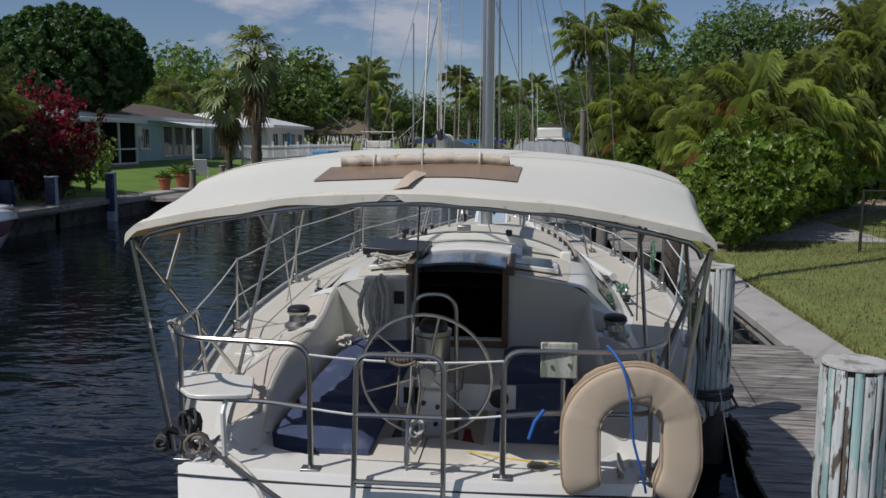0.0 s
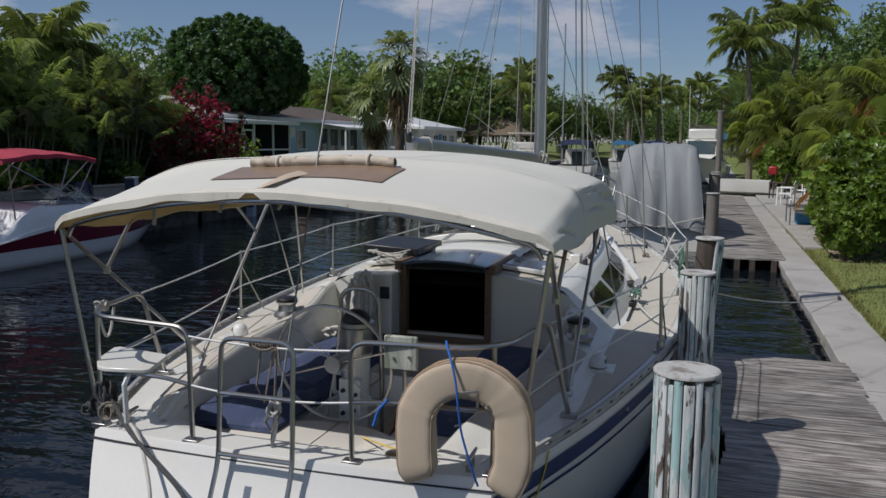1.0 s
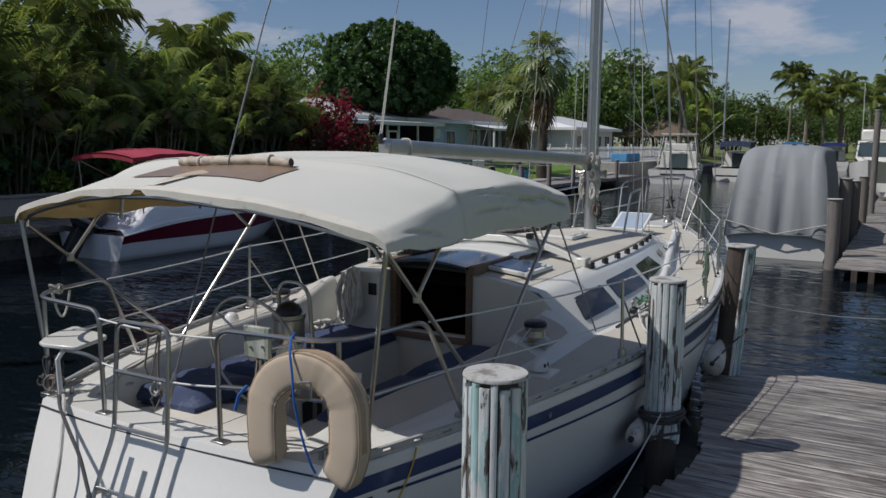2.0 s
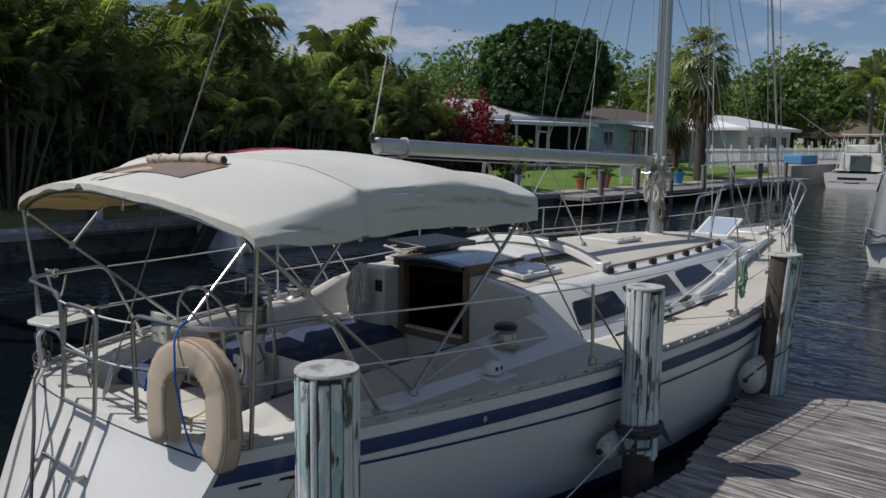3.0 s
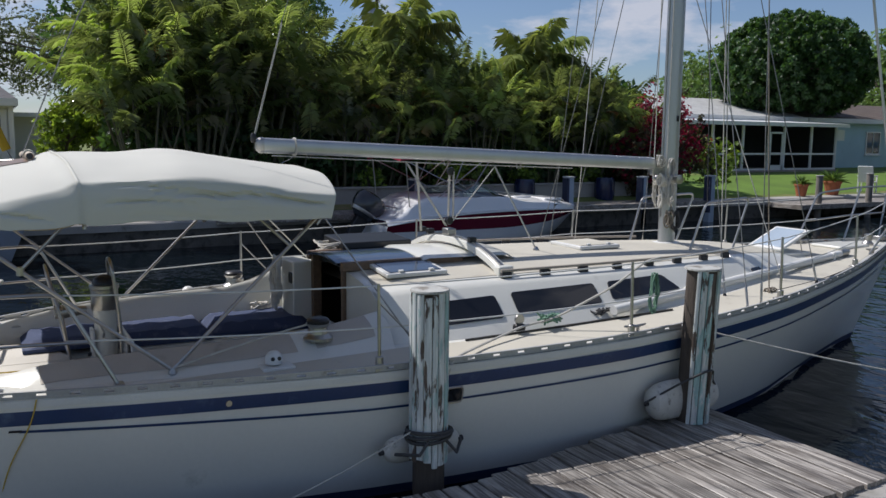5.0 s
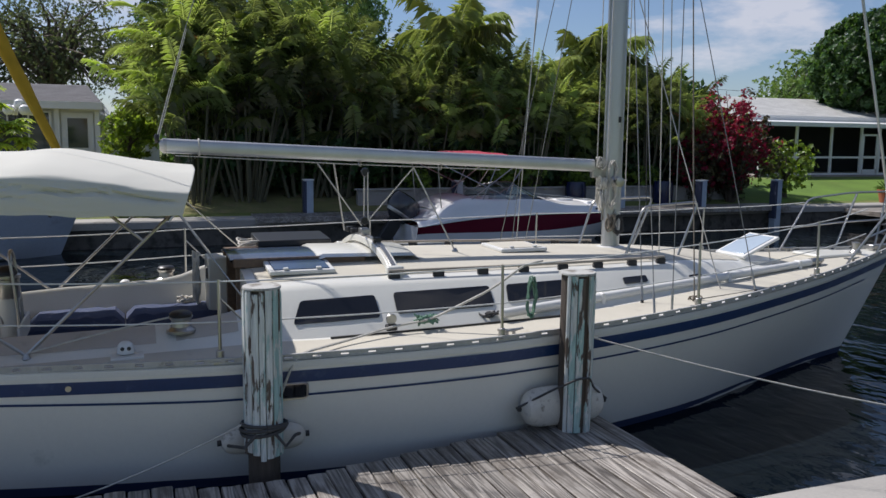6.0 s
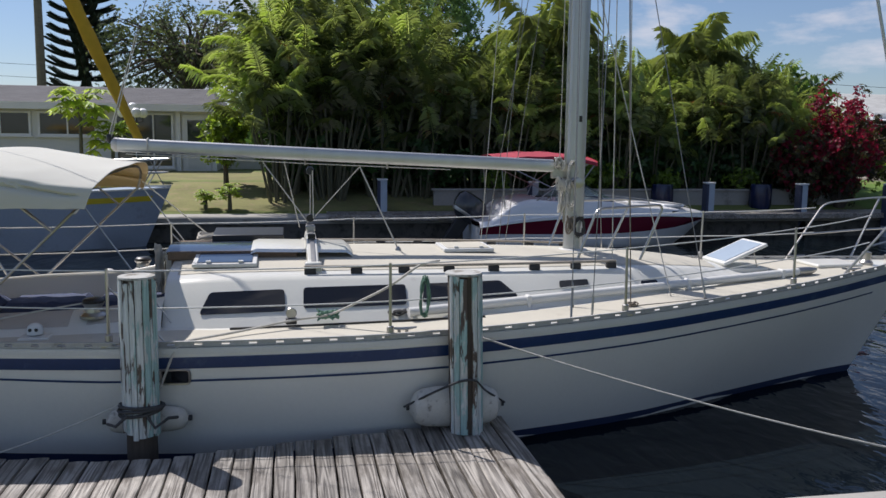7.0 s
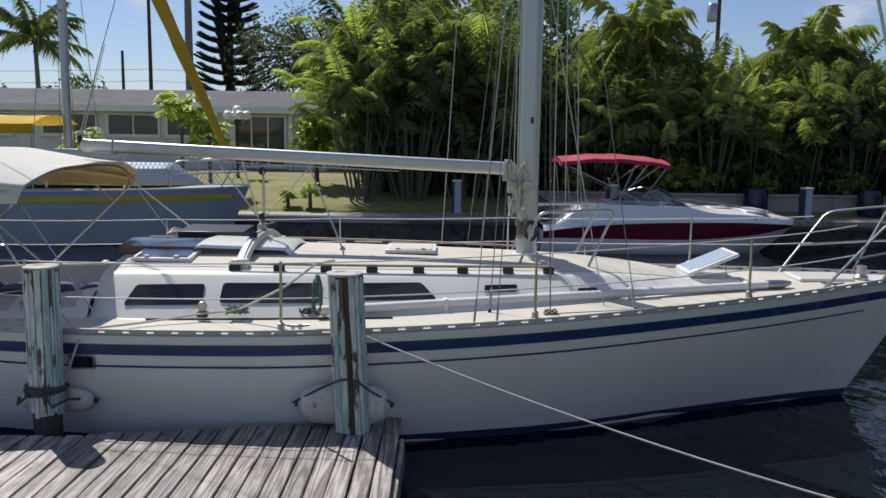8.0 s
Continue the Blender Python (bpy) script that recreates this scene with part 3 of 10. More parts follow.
def hull_point(y, down, out=0.0):
    """A point of the starboard topside: y along the sheer, down metres under it; out: proud of the skin."""
    zs = sheer_z(y)
    z = zs - down
    v = max(0.0, down / zs)
    b, w = sheer_b(y), smooth_table(W_LINE, y)
    if z >= 0:
        x = b + (w - b) * (v ** 1.35)
    else:
        k = min(1, -z / 0.55)
        x = w * math.sqrt(max(0.0, 1 - k ** 2)) if k < 1 else 0.0
    stern = max(0.0, 1 - y / 3.0)
    bow = max(0.0, (y - 7.0) / 3.95)
    yy = y - 0.42 * down / 0.92 * stern ** 1.0 - 0.80 * (down / 1.25) * bow
    yy += 0.16 * (x / 1.12) ** 2 * stern ** 2
    return Vector((x + out, yy, z))


STATIONS = [0.0, 0.25, 0.5, 1.0, 1.5, 2.0, 2.64, 3.25, 4.0, 4.74, 5.3, 5.8, 6.3, 6.8, 7.25, 7.7, 8.25, 8.8, 9.2, 9.62, 10.0, 10.3, 10.55, 10.75, 10.95]
DOWNS = [0.0, 0.06, 0.15, 0.25, 0.35, 0.45, 0.55, 0.65, 0.75, 0.85, 0.95, 1.05, 1.15, 1.25, 1.4, 1.55]


def mirrored(shape):
    """Adds the port half of a starboard shape."""
    n = len(shape.v)
    shape.v += [(-p[0], p[1], p[2]) for p in shape.v[:n]]
    shape.f += [tuple(reversed([i + n for i in q])) for q in list(shape.f)]
    return shape


yacht = thing("sailboat", (0, 5.0, 0), "white sloop with navy stripe moored beside the dock", "sailboat")
s = Shape().grid([[hull_point(y, d) for d in DOWNS] for y in STATIONS])
mirrored(s)
hull = part("hull", s, HULLWHITE, yacht, "glossy white fibreglass hull")


# deck heights
COCKPIT_AFT, BULKHEAD = 0.62, 2.97


def deck_z(x, y):
    b = max(0.05, sheer_b(y))
    return sheer_z(y) + 0.045 * (1 - (x / b) ** 2) * min(1, b)


def transom_y(x, z):
    return -0.42 * (0.92 - z) / 0.92 + 0.16 * (x / 1.12) ** 2


rows = [[(x, 0.16 * (x / 1.12) ** 2 - dy, deck_z(x, 0.1) - dz) for x in 1.12 * np.linspace(-1, 1, 33)] for dy, dz in ((0.0, 0.0), (0.002, 0.004), (0.006, 0.014))]
for d in [v for v in DOWNS[:13] if v > 0.03]:
    p = hull_point(0.0, d)
    rows.append([(p.x * k, transom_y(p.x * k, p.z) - 0.0, p.z) for k in np.linspace(-1, 1, 33)])
part("transom", Shape().grid(rows), HULLWHITE, yacht, "raked white transom")

joint = []
for x in np.linspace(-1.13, 1.13, 25):
    z = deck_z(x, 0.1) - 0.05
    joint.append((x, transom_y(x, z) - 0.009, z))
part("deck_joint", Shape().tube(joint, 0.005, 6), RUBBER, yacht, "dark sealant line round the transom")


def band(y0, y1, d0, d1, out=0.004, step=0.25):
    s = Shape()
    n = max(2, int((y1 - y0) / step))
    s.grid([[hull_point(y, d, out) for d in np.linspace(d0, d1, 4)] for y in np.linspace(y0, y1, n)])
    return mirrored(s)


part("cove_stripe", band(0.02, 10.85, 0.075, 0.165), NAVY, yacht, "faded navy blue stripe")
part("pin_stripe", mirrored(Shape().grid([[hull_point(y, d - 0.06 * max(0.0, 1 - (y - 0.4) / 2.2), 0.004) for d in (0.255, 0.272)] for y in np.linspace(0.42, 10.3, 42)])), NAVY, yacht, "thin navy line")
for y0, y1 in ((0.16, 0.27), (0.36, 0.43)):
    part("exhaust_slot", Shape().grid([[hull_point(y, d, 0.006) for d in (0.192, 0.207)] for y in np.linspace(y0, y1, 4)]), BLACK, yacht, "black exhaust slot in hull side")
rows = []
for y in STATIONS:
    zs = sheer_z(y)
    rows.append([hull_point(y, zs - z, 0.004) for z in (0.075, 0.04, 0.0, -0.06)])
part("boot_top", mirrored(Shape().grid(rows)), ANTIFOUL, yacht, "dark blue boot top at waterline")
part("rub_strake", band(0.0, 10.9, 0.004, 0.05, 0.007), WHITEALLOY, yacht, "grey hull-to-deck flange")

# toe rail with drain slots, one for each side
for side in (1, -1):
    s = Shape()
    ys = list(np.arange(0.1, 10.75, 0.2))

    def rail(y, z, t):
        b = sheer_b(y) - 0.012 - t
        yy = y + (0.16 * max(0.0, 1 - y / 3.0) ** 2)
        return (side * b, yy, sheer_z(y) + z)
    for z0, z1 in ((0.0, 0.014), (0.032, 0.045)):
        s.grid([[rail(y, z0, 0), rail(y, z1, 0), rail(y, z1, 0.022), rail(y, z0, 0.022)] for y in ys], True)
    for a, b in zip(ys, ys[1:]):
        s.grid([[rail(y, 0.012, 0.003), rail(y, 0.034, 0.003), rail(y, 0.034, 0.015), rail(y, 0.012, 0.015)] for y in (a + 0.03, b - 0.03)], True)
    part("toe_rail", s, TOERAIL, yacht, "slotted grey alloy toe rail")

# tan non-skid panels on the side decks and the foredeck, as raised panels
CABIN = [  # y, half width at the deck, half width at the roof's edge, edge height, middle height
    (2.97, 1.26, 0.97, 1.315, 1.43), (3.3, 1.34, 1.02, 1.34, 1.445), (4.0, 1.38, 1.04, 1.35, 1.45), (5.0, 1.36, 1.02, 1.345, 1.45), (6.0, 1.24, 0.93, 1.335, 1.435),
    (6.8, 1.06, 0.80, 1.325, 1.415), (7.4, 0.90, 0.66, 1.31, 1.39), (8.0, 0.70, 0.48, 1.27, 1.335), (8.4, 0.54, 0.33, 1.225, 1.265), (8.75, 0.36, 0.15, 1.165, 1.185)]


s = Shape()
fore = [BULKHEAD] + [y for y in STATIONS if y > 3.1]
for side in (1, -1):
    rows = []
    for y in [v for v in fore if v < 8.5] + [8.6]:
        x0, x1 = smooth_table([(r[0], r[1]) for r in CABIN], y) - 0.04, sheer_b(y) - 0.02
        rows.append([(side * (x0 + (x1 - x0) * k), y, deck_z(x0 + (x1 - x0) * k, y)) for k in np.linspace(0, 1, 7)])
    s.grid(rows)
s.grid([[(x * (sheer_b(y) - 0.02), y, deck_z(x * (sheer_b(y) - 0.02), y)) for x in np.linspace(-1, 1, 21)] for y in [8.58] + [v for v in fore if v > 8.6]])
for side in (1, -1):
    s.grid([[(side * (1.05 + (sheer_b(y) - 0.02 - 1.05) * k), y + 0.16 * max(0, 1 - y / 3) ** 2 * 0.9, deck_z(1.05 + (sheer_b(y) - 1.07) * k, y)) for k in np.linspace(0, 1, 5)] for y in np.linspace(0.05, BULKHEAD, 10)])


def well_edge(x):
    """Forward edge of the narrow aft deck, where the cockpit well begins."""
    return 0.20 + 0.42 * min(1.0, abs(x) / 0.98) ** 3.0


s.grid([[(x, 0.16 * (x / 1.12) ** 2 + (max(0.06, well_edge(x) - 0.16 * (x / 1.12) ** 2)) * k, deck_z(x, 0.1) - (0.012 if k == 1 else 0)) for x in np.linspace(-1.1, 1.1, 31)] for k in (0.0, 0.5, 0.93, 1.0)])
s.grid([[(x, well_edge(x) + dy, deck_z(x, 0.1) - dz) for x in np.linspace(-0.98, 0.98, 27)] for dz, dy in ((0.012, 0.0), (0.03, 0.008), (0.2, 0.03))])
part("deck", s, GELCOAT, yacht, "white gelcoat deck")

def cabin(y):
    return [smooth_table([(r[0], r[k]) for r in CABIN], y) for k in (1, 2, 3, 4)]


def cabin_side(y, f, out=0.0):
    """A point of the starboard cabin side: f from 0 at the deck to 1 at the roof's edge."""
    xb, xt, ze, zc = cabin(y)
    zb = deck_z(xb, y)
    n = Vector((ze - zb, 0, xb - xt)).normalized()
    return Vector((xb + (xt - xb) * f, y, zb + (ze - zb) * f)) + n * out


def roof(x, y, out=0.0):
    xb, xt, ze, zc = cabin(y)
    return Vector((x, y, zc - (zc - ze) * min(1.0, abs(x) / xt) ** 2.2 + out))


s = Shape()
for side in (1, -1):
    rows = []
    for y in sorted({*np.arange(3.35, 8.76, 0.25), 2.97, 3.2, 8.74}):
        c = [cabin_side(y, f) for f in (-0.1, 0.1, 0.5, 0.92)] + [roof(cabin(y)[1] * k, y) for k in (0.985, 0.94, 0.85, 0.7, 0.5, 0.3, 0.0)]
        rows.append([(side * p[0], p[1], p[2]) for p in c])
    s.grid(rows)
trunk = part("cabin_trunk", s, GELCOAT, yacht, "white coachroof with tan non-skid top")

for y0, y1 in ((2.985, 8.3),):
    for side in (1, -1):
        s = Shape()
        rows = []
        for y in np.linspace(y0 + 0.05, y1, 24):
            xt = cabin(y)[1]
            rows.append([(side * p.x, p.y, p.z) for p in (roof(xt * k, y, 0.004) for k in (0.0, 0.25, 0.5, 0.7, 0.86))])
        s.grid(rows)
        part("roof_nonskid", s, NONSKID, yacht, "tan non-skid roof panel")
for side in (1, -1):
    s = Shape()
    rows = []
    for y in np.linspace(1.0, 10.2, 40):
        inner = 1.36 if y < 2.97 else cabin(y)[0] + 0.06 if y < 8.7 else 0.0
        outer = sheer_b(y) - 0.10
        inner = min(inner if y < 8.7 else max(0.0, 0.42 * (9.0 - y) / 0.3), outer - 0.02)
        yy = y + 0.16 * max(0, 1 - y / 3) ** 2 * 0.9
        rows.append([(side * x, yy, deck_z(x, y) + 0.004) for x in np.linspace(inner, outer, 5)])
    s.grid(rows)
    part("deck_nonskid", s, NONSKID, yacht, "tan non-skid side deck")

# cabin windows
WINDOWS = [((3.245, 0.27), (3.94, 0.30), (3.93, 0.74), (3.325, 0.715)), ((4.085, 0.345), (4.955, 0.335), (4.96, 0.785), (4.09, 0.765)),
           ((5.09, 0.37), (5.97, 0.36), (5.827, 0.80), (5.13, 0.785)), ((6.39, 0.51), (6.687, 0.49), (6.694, 0.705), (6.40, 0.705)),
           ((7.255, 0.345), (7.445, 0.345), (7.44, 0.515), (7.26, 0.515))]
for side in (1, -1):
    for w in WINDOWS:
        mids = [(Vector((*w[i], 0)) + Vector((*w[(i + 1) % 4], 0))) / 2 for i in range(4)]
        loop = []
        for i in range(4):
            loop += [Vector((q.x, q.y * 2.5, 0)) for q in bend([Vector((p.x, p.y / 2.5, 0)) for p in (mids[i - 1], Vector((*w[i], 0)), mids[i])], 0.03, 4)][1:]
        rim = [cabin_side(q.x, q.y, 0.010) for q in loop]
        c = sum(rim, Vector()) / len(rim)
        s = Shape().add([(side * p.x, p.y, p.z) for p in (c, *rim)], [(0, i + 1, (i + 1) % len(rim) + 1) for i in range(len(rim))])
        back = [Vector((p.x - 0.014, p.y, p.z - 0.01)) for p in rim]
        s.grid([[(side * p.x, p.y, p.z) for p in rim], [(side * p.x, p.y, p.z) for p in back]], True)
        part("cabin_window", s, DARKGLASS, yacht, "smoked acrylic cabin window")

# aft bulkhead with the companionway
OPEN_X, OPEN_Z0, OPEN_Z1 = 0.335, 0.90, 1.44
s = Shape()
for x0, x1 in ((-1.26, -OPEN_X - 0.03), (OPEN_X + 0.03, 1.26)):
    xs = np.linspace(x0, x1, 8)

    def top(x):
        xb, xt, ze, zc = cabin(2.97)
        return roof(x, 2.97).z - 0.002 if abs(x) < xt else max(0.9, ze - (abs(x) - xt) / (xb - xt) * (ze - 0.98))
    s.grid([[(x, 2.955, 0.33), (x, 2.955, top(x)), (x, 3.0, top(x)), (x, 3.0, 0.33)] for x in xs], True)
s.box(-OPEN_X - 0.03, OPEN_X + 0.03, 2.95, 3.0, 0.33, OPEN_Z0)
part("bulkhead", s, GELCOAT, yacht, "white cockpit bulkhead")
s = Shape()
s.box(-OPEN_X - 0.05, -OPEN_X, 2.925, 3.01, OPEN_Z0 - 0.04, OPEN_Z1 + 0.02)
s.box(OPEN_X, OPEN_X + 0.05, 2.925, 3.01, OPEN_Z0 - 0.04, OPEN_Z1 + 0.02)
s.box(-OPEN_X - 0.05, OPEN_X + 0.05, 2.91, 3.01, OPEN_Z0 - 0.07, OPEN_Z0 - 0.02)
part("companionway_frame", s, TEAK, yacht, "worn teak companionway frame", bevel=0.006)
# plain box behind the companionway, its interior shade put into the colour
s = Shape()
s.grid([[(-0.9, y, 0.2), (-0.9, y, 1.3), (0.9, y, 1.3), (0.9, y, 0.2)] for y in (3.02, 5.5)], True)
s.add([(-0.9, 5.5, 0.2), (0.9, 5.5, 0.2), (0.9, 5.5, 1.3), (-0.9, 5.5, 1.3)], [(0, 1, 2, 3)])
part("cabin_lining", s, CABINSHADE, yacht, "cabin interior coloured near-black for its shade")
# box moulding beside the companionway with a small instrument
s = Shape().box(-0.74, -0.40, 2.76, 2.96, 0.72, 1.40)
part("bulkhead_moulding", s, GELCOAT, yacht, bevel=0.014)
s = Shape().box(-0.50, -0.42, 2.748, 2.762, 1.20, 1.30)
part("instrument", s, BLACK, yacht, "small black instrument display", bevel=0.006)
# sliding hatch and its runners
s = Shape()
s.grid([[(x, y, 1.485 + 0.035 * (1 - (x / 0.36) ** 2)) for x in np.linspace(-0.36, 0.36, 9)] for y in (2.88, 3.72)])
s.grid([[(x, y, 1.465 + 0.035 * (1 - (x / 0.36) ** 2)) for x in np.linspace(0.36, -0.36, 9)] for y in (2.88, 3.72)])
s.grid([[(x, 2.88, z + 0.035 * (1 - (x / 0.36) ** 2)) for z in (1.465, 1.485)] for x in np.linspace(-0.36, 0.36, 9)])
hatch = part("sliding_hatch", s, BLUEGLASS, yacht, "blue tinted acrylic sliding hatch")
for side in (1, -1):
    part("hatch_runner", Shape().box(side * 0.40 - 0.03, side * 0.40 + 0.03, 2.90, 4.05, 1.42, 1.495), TEAK, yacht, "weathered teak hatch runner", bevel=0.008)
s = Shape()
s.grid([[(x, y, z + 0.05 * (1 - (x / 0.5) ** 2)) for x in np.linspace(-0.48, 0.48, 9)] for y, z in ((3.62, 1.43), (3.63, 1.475), (3.68, 1.49), (4.5, 1.475), (4.56, 1.43))])
part("sea_hood", s, GELCOAT, yacht, "white sea hood")
part("hatch_cover", Shape().box(-0.92, -0.42, 3.22, 3.92, 1.47, 1.535, Matrix.Rotation(radians(3), 4, "Y")), BLACK, yacht, "dark folded hatch cover", bevel=0.01)


def roof_hatch(x, y, w, d, lens):
    z = roof(x, y).z
    tilt = pose(x, y, z + 0.004, 0, math.degrees(math.atan2(roof(x - 0.1, y).z - roof(x + 0.1, y).z, 0.2)), 0)
    s = Shape().box(-w / 2, w / 2, -d / 2, d / 2, 0, 0.035, tilt)
    base = part("deck_hatch", s, WHITEALLOY, yacht, "white framed deck hatch", bevel=0.008)
    s = Shape().box(-w / 2 + 0.04, w / 2 - 0.04, -d / 2 + 0.04, d / 2 - 0.04, 0.03, 0.042, tilt)
    part("lens", s, lens, base, bevel=0.006)
    for k in (-1, 1):
        part("latch", Shape().box(w / 2 - 0.05, w / 2 - 0.02, k * d / 4 - 0.02, k * d / 4 + 0.02, 0.04, 0.055, tilt), WHITEALLOY, base)


roof_hatch(0.57, 3.42, 0.42, 0.55, BLUEGLASS)
roof_hatch(-0.57, 3.42, 0.42, 0.55, BLUEGLASS)
roof_hatch(0.05, 5.70, 0.50, 0.50, NONSKID)

# ---- cockpit ----
COAMING = [(0.30, 0.95), (0.45, 0.985), (0.72, 1.04), (1.53, 1.09), (2.2, 1.105), (2.45, 1.13), (2.68, 1.205), (2.80, 1.25), (2.955, 1.285)]
COAMING_LOW = [(0.30, 0.95), (0.45, 0.985), (0.72, 1.04), (1.53, 1.09), (2.2, 1.105), (2.45, 1.125), (2.68, 1.155), (2.80, 1.175), (2.955, 1.205)]


def coaming_line(side, y, out=0.0):
    """Heights across one coaming, from the side deck to the bench: a broad outer slope under a rounded lip."""
    z = smooth_table(COAMING_LOW if side > 0 else COAMING, y)
    w = min(1.0, sheer_b(y) / 1.6)
    return [Vector((side * x * w, y, h + out)) for x, h in ((1.37, deck_z(1.3, y) - 0.01), (1.315, deck_z(1.3, y) + 0.012), (1.22, z - 0.072), (1.14, z - 0.033), (1.06, z - 0.007), (1.02, z),
                                                            (1.00, z - 0.012), (0.985, z - 0.05), (0.92, 0.82), (0.90, 0.785))]


for side in (1, -1):
    part("coaming", Shape().grid([coaming_line(side, y) for y in (0.30, 0.45, 0.6, 0.8, 1.1, 1.5, 1.9, 2.3, 2.55, 2.68, 2.76, 2.84, 2.955)]), GELCOAT, yacht, "moulded white cockpit coaming")
    for ys in ((0.62, 0.8, 1.1, 1.5, 1.9, 2.24), (2.38, 2.55, 2.68, 2.76, 2.83)):
        rows = []
        for y in ys:
            c = coaming_line(side, y, 0.005)
            rows.append([c[1].lerp(c[2], 0.62), c[2], c[3], c[4], c[4].lerp(c[5], 0.7)])
        part("coaming_nonskid", Shape().grid(rows), DECKTAN, yacht, "worn tan non-skid coaming panel")
    s = Shape()
    s.grid([[(side * x, y, z) for x, z in ((0.94, 0.79), (0.33, 0.79), (0.305, 0.775), (0.30, 0.33))] for y in (0.34, 1.0, 2.0, 2.96)])
    part("bench", s, GELCOAT, yacht, "white cockpit bench")
s = Shape().grid([[(x, y, 0.335) for x in (-0.32, 0, 0.32)] for y in (0.3, 1.5, 2.96)])
part("cockpit_sole", s, NONSKID, yacht, "tan cockpit floor")
for x in (0.301, -0.301):
    part("locker_vent", Shape().box(x - 0.003, x + 0.003, 1.5, 1.85, 0.45, 0.60), BLACK, yacht)
# helm seat across the stern with a bowed front
for side in (-1, 1):
    xs = [side * v for v in (0.004, 0.08, 0.16, 0.24, 0.32, 0.40, 0.48, 0.56, 0.66, 0.76, 0.84)]
    s = Shape().grid([[(x, 0.16, 0.83), (x, 0.35, 0.835), (x, 0.90 - 0.9 * x * x - 0.02, 0.83), (x, 0.90 - 0.9 * x * x, 0.815), (x, 0.90 - 0.9 * x * x, 0.30)] for x in xs])
    part("helm_seat", s, CREAM, yacht, "cream helm seat locker lid")


def cushion(x0, x1, y0, y1, z0, z1, puff=0.02, seed=1):
    s = Shape()
    nx, ny = 9, max(8, int((y1 - y0) / 0.08))
    top, bot = [], []
    for j in range(ny + 1):
        v = j / ny
        rt, rb = [], []
        for i in range(nx + 1):
            u = i / nx
            edge = (1 - (2 * u - 1) ** 8) * (1 - (2 * v - 1) ** 14)
            n = noise.noise(Vector((u * 2.2 + seed, v * 9, seed))) * 0.5
            rt.append((x0 + (x1 - x0) * u, y0 + (y1 - y0) * v, z0 + (z1 - z0) * (0.35 + 0.65 * edge ** 0.5) + puff * edge * (n + 0.3)))
            rb.append((x0 + (x1 - x0) * u, y0 + (y1 - y0) * v, z0))
        top.append(rt)
        bot.append(rb)
    s.grid(top).grid([list(reversed(r)) for r in bot])
    s.grid([top[0], bot[0]]).grid([bot[-1], top[-1]])
    s.grid([[r[0] for r in bot], [r[0] for r in top]]).grid([[r[-1] for r in top], [r[-1] for r in bot]])
    return s


for k, (y0, y1, x0, x1) in enumerate(((0.56, 1.20, -0.86, -0.27), (1.21, 2.02, -0.90, -0.31), (2.03, 2.92, -0.90, -0.33))):
    thing("seat_cushion", (-0.6, y0, 0.79), "navy blue cloth cushion on white port bench", "cushion", "cockpit cushions",
          shape=cushion(x0, x1, y0, y1, 0.838 if k == 0 else 0.792, 0.915 if k == 0 else 0.90, 0.035 if k == 0 else 0.045, k + 2), material=NAVYCLOTH)
for k, (y0, y1, x0, x1) in enumerate(((0.95, 1.9, 0.36, 0.86), (1.92, 2.90, 0.36, 0.86))):
    thing("seat_cushion", (0.6, y0, 0.79), "navy blue cloth cushion on white starboard bench", "cushion", "cockpit cushions",
          shape=cushion(x0, x1, y0, y1, 0.792, 0.875, 0.03, k + 7), material=NAVYCLOTH)

# steering pedestal, wheel, guard
ped = part("pedestal", Shape().lathe([(0.15, 0.335), (0.15, 0.36), (0.085, 0.40), (0.075, 0.8), (0.085, 1.16), (0.10, 1.2)], (0, 1.13, 0), 20), GELCOAT, yacht, "white steering pedestal")
part("binnacle", Shape().lathe([(0.095, 1.19), (0.10, 1.2), (0.10, 1.35), (0.108, 1.36), (0.108, 1.385), (0.08, 1.39)], (0, 1.13, 0), 24), STEEL, ped, "polished steel binnacle")
part("compass", Shape().lathe([(0.085, 1.385), (0.083, 1.41), (0.066, 1.44), (0.035, 1.458), (0.005, 1.462)], (0, 1.13, 0), 24), BLACK, ped, "black domed compass")
ring = [(0.355 * math.cos(a), 0.80 - 0.07 * math.sin(a), 1.2 + 0.355 * math.sin(a)) for a in np.linspace(0, 2 * math.pi, 41)]
wheel = part("wheel", Shape().tube(ring, 0.010, 8, False), OLDSTEEL, yacht, "stainless steering wheel")
for k in range(6):
    a = k * math.pi / 3 + 0.3
    part("spoke", Shape().tube([(0, 0.83, 1.2), (0.35 * math.cos(a), 0.80 - 0.07 * math.sin(a), 1.2 + 0.35 * math.sin(a))], 0.007, 6), STEEL, wheel)
part("hub", Shape().lathe([(0.05, -0.02), (0.05, 0.05), (0.03, 0.20)], sides=14, m=pose(0, 0.80, 1.2, -90, 0, 0)), OLDSTEEL, wheel)
part("pedestal_guard", Shape().tube(bend([(-0.13, 1.22, 0.34), (-0.13, 1.22, 1.1), (-0.125, 1.17, 1.58), (0.125, 1.17, 1.58), (0.13, 1.22, 1.1), (0.13, 1.22, 0.34)], 0.12, 7), 0.0135, 8), STEEL, yacht, "stainless pedestal guard")
holder = part("drink_holder", Shape().box(-0.22, 0.48, 1.245, 1.265, 0.87, 1.03), WHITEALLOY, yacht, "white drinks holder board", bevel=0.006)
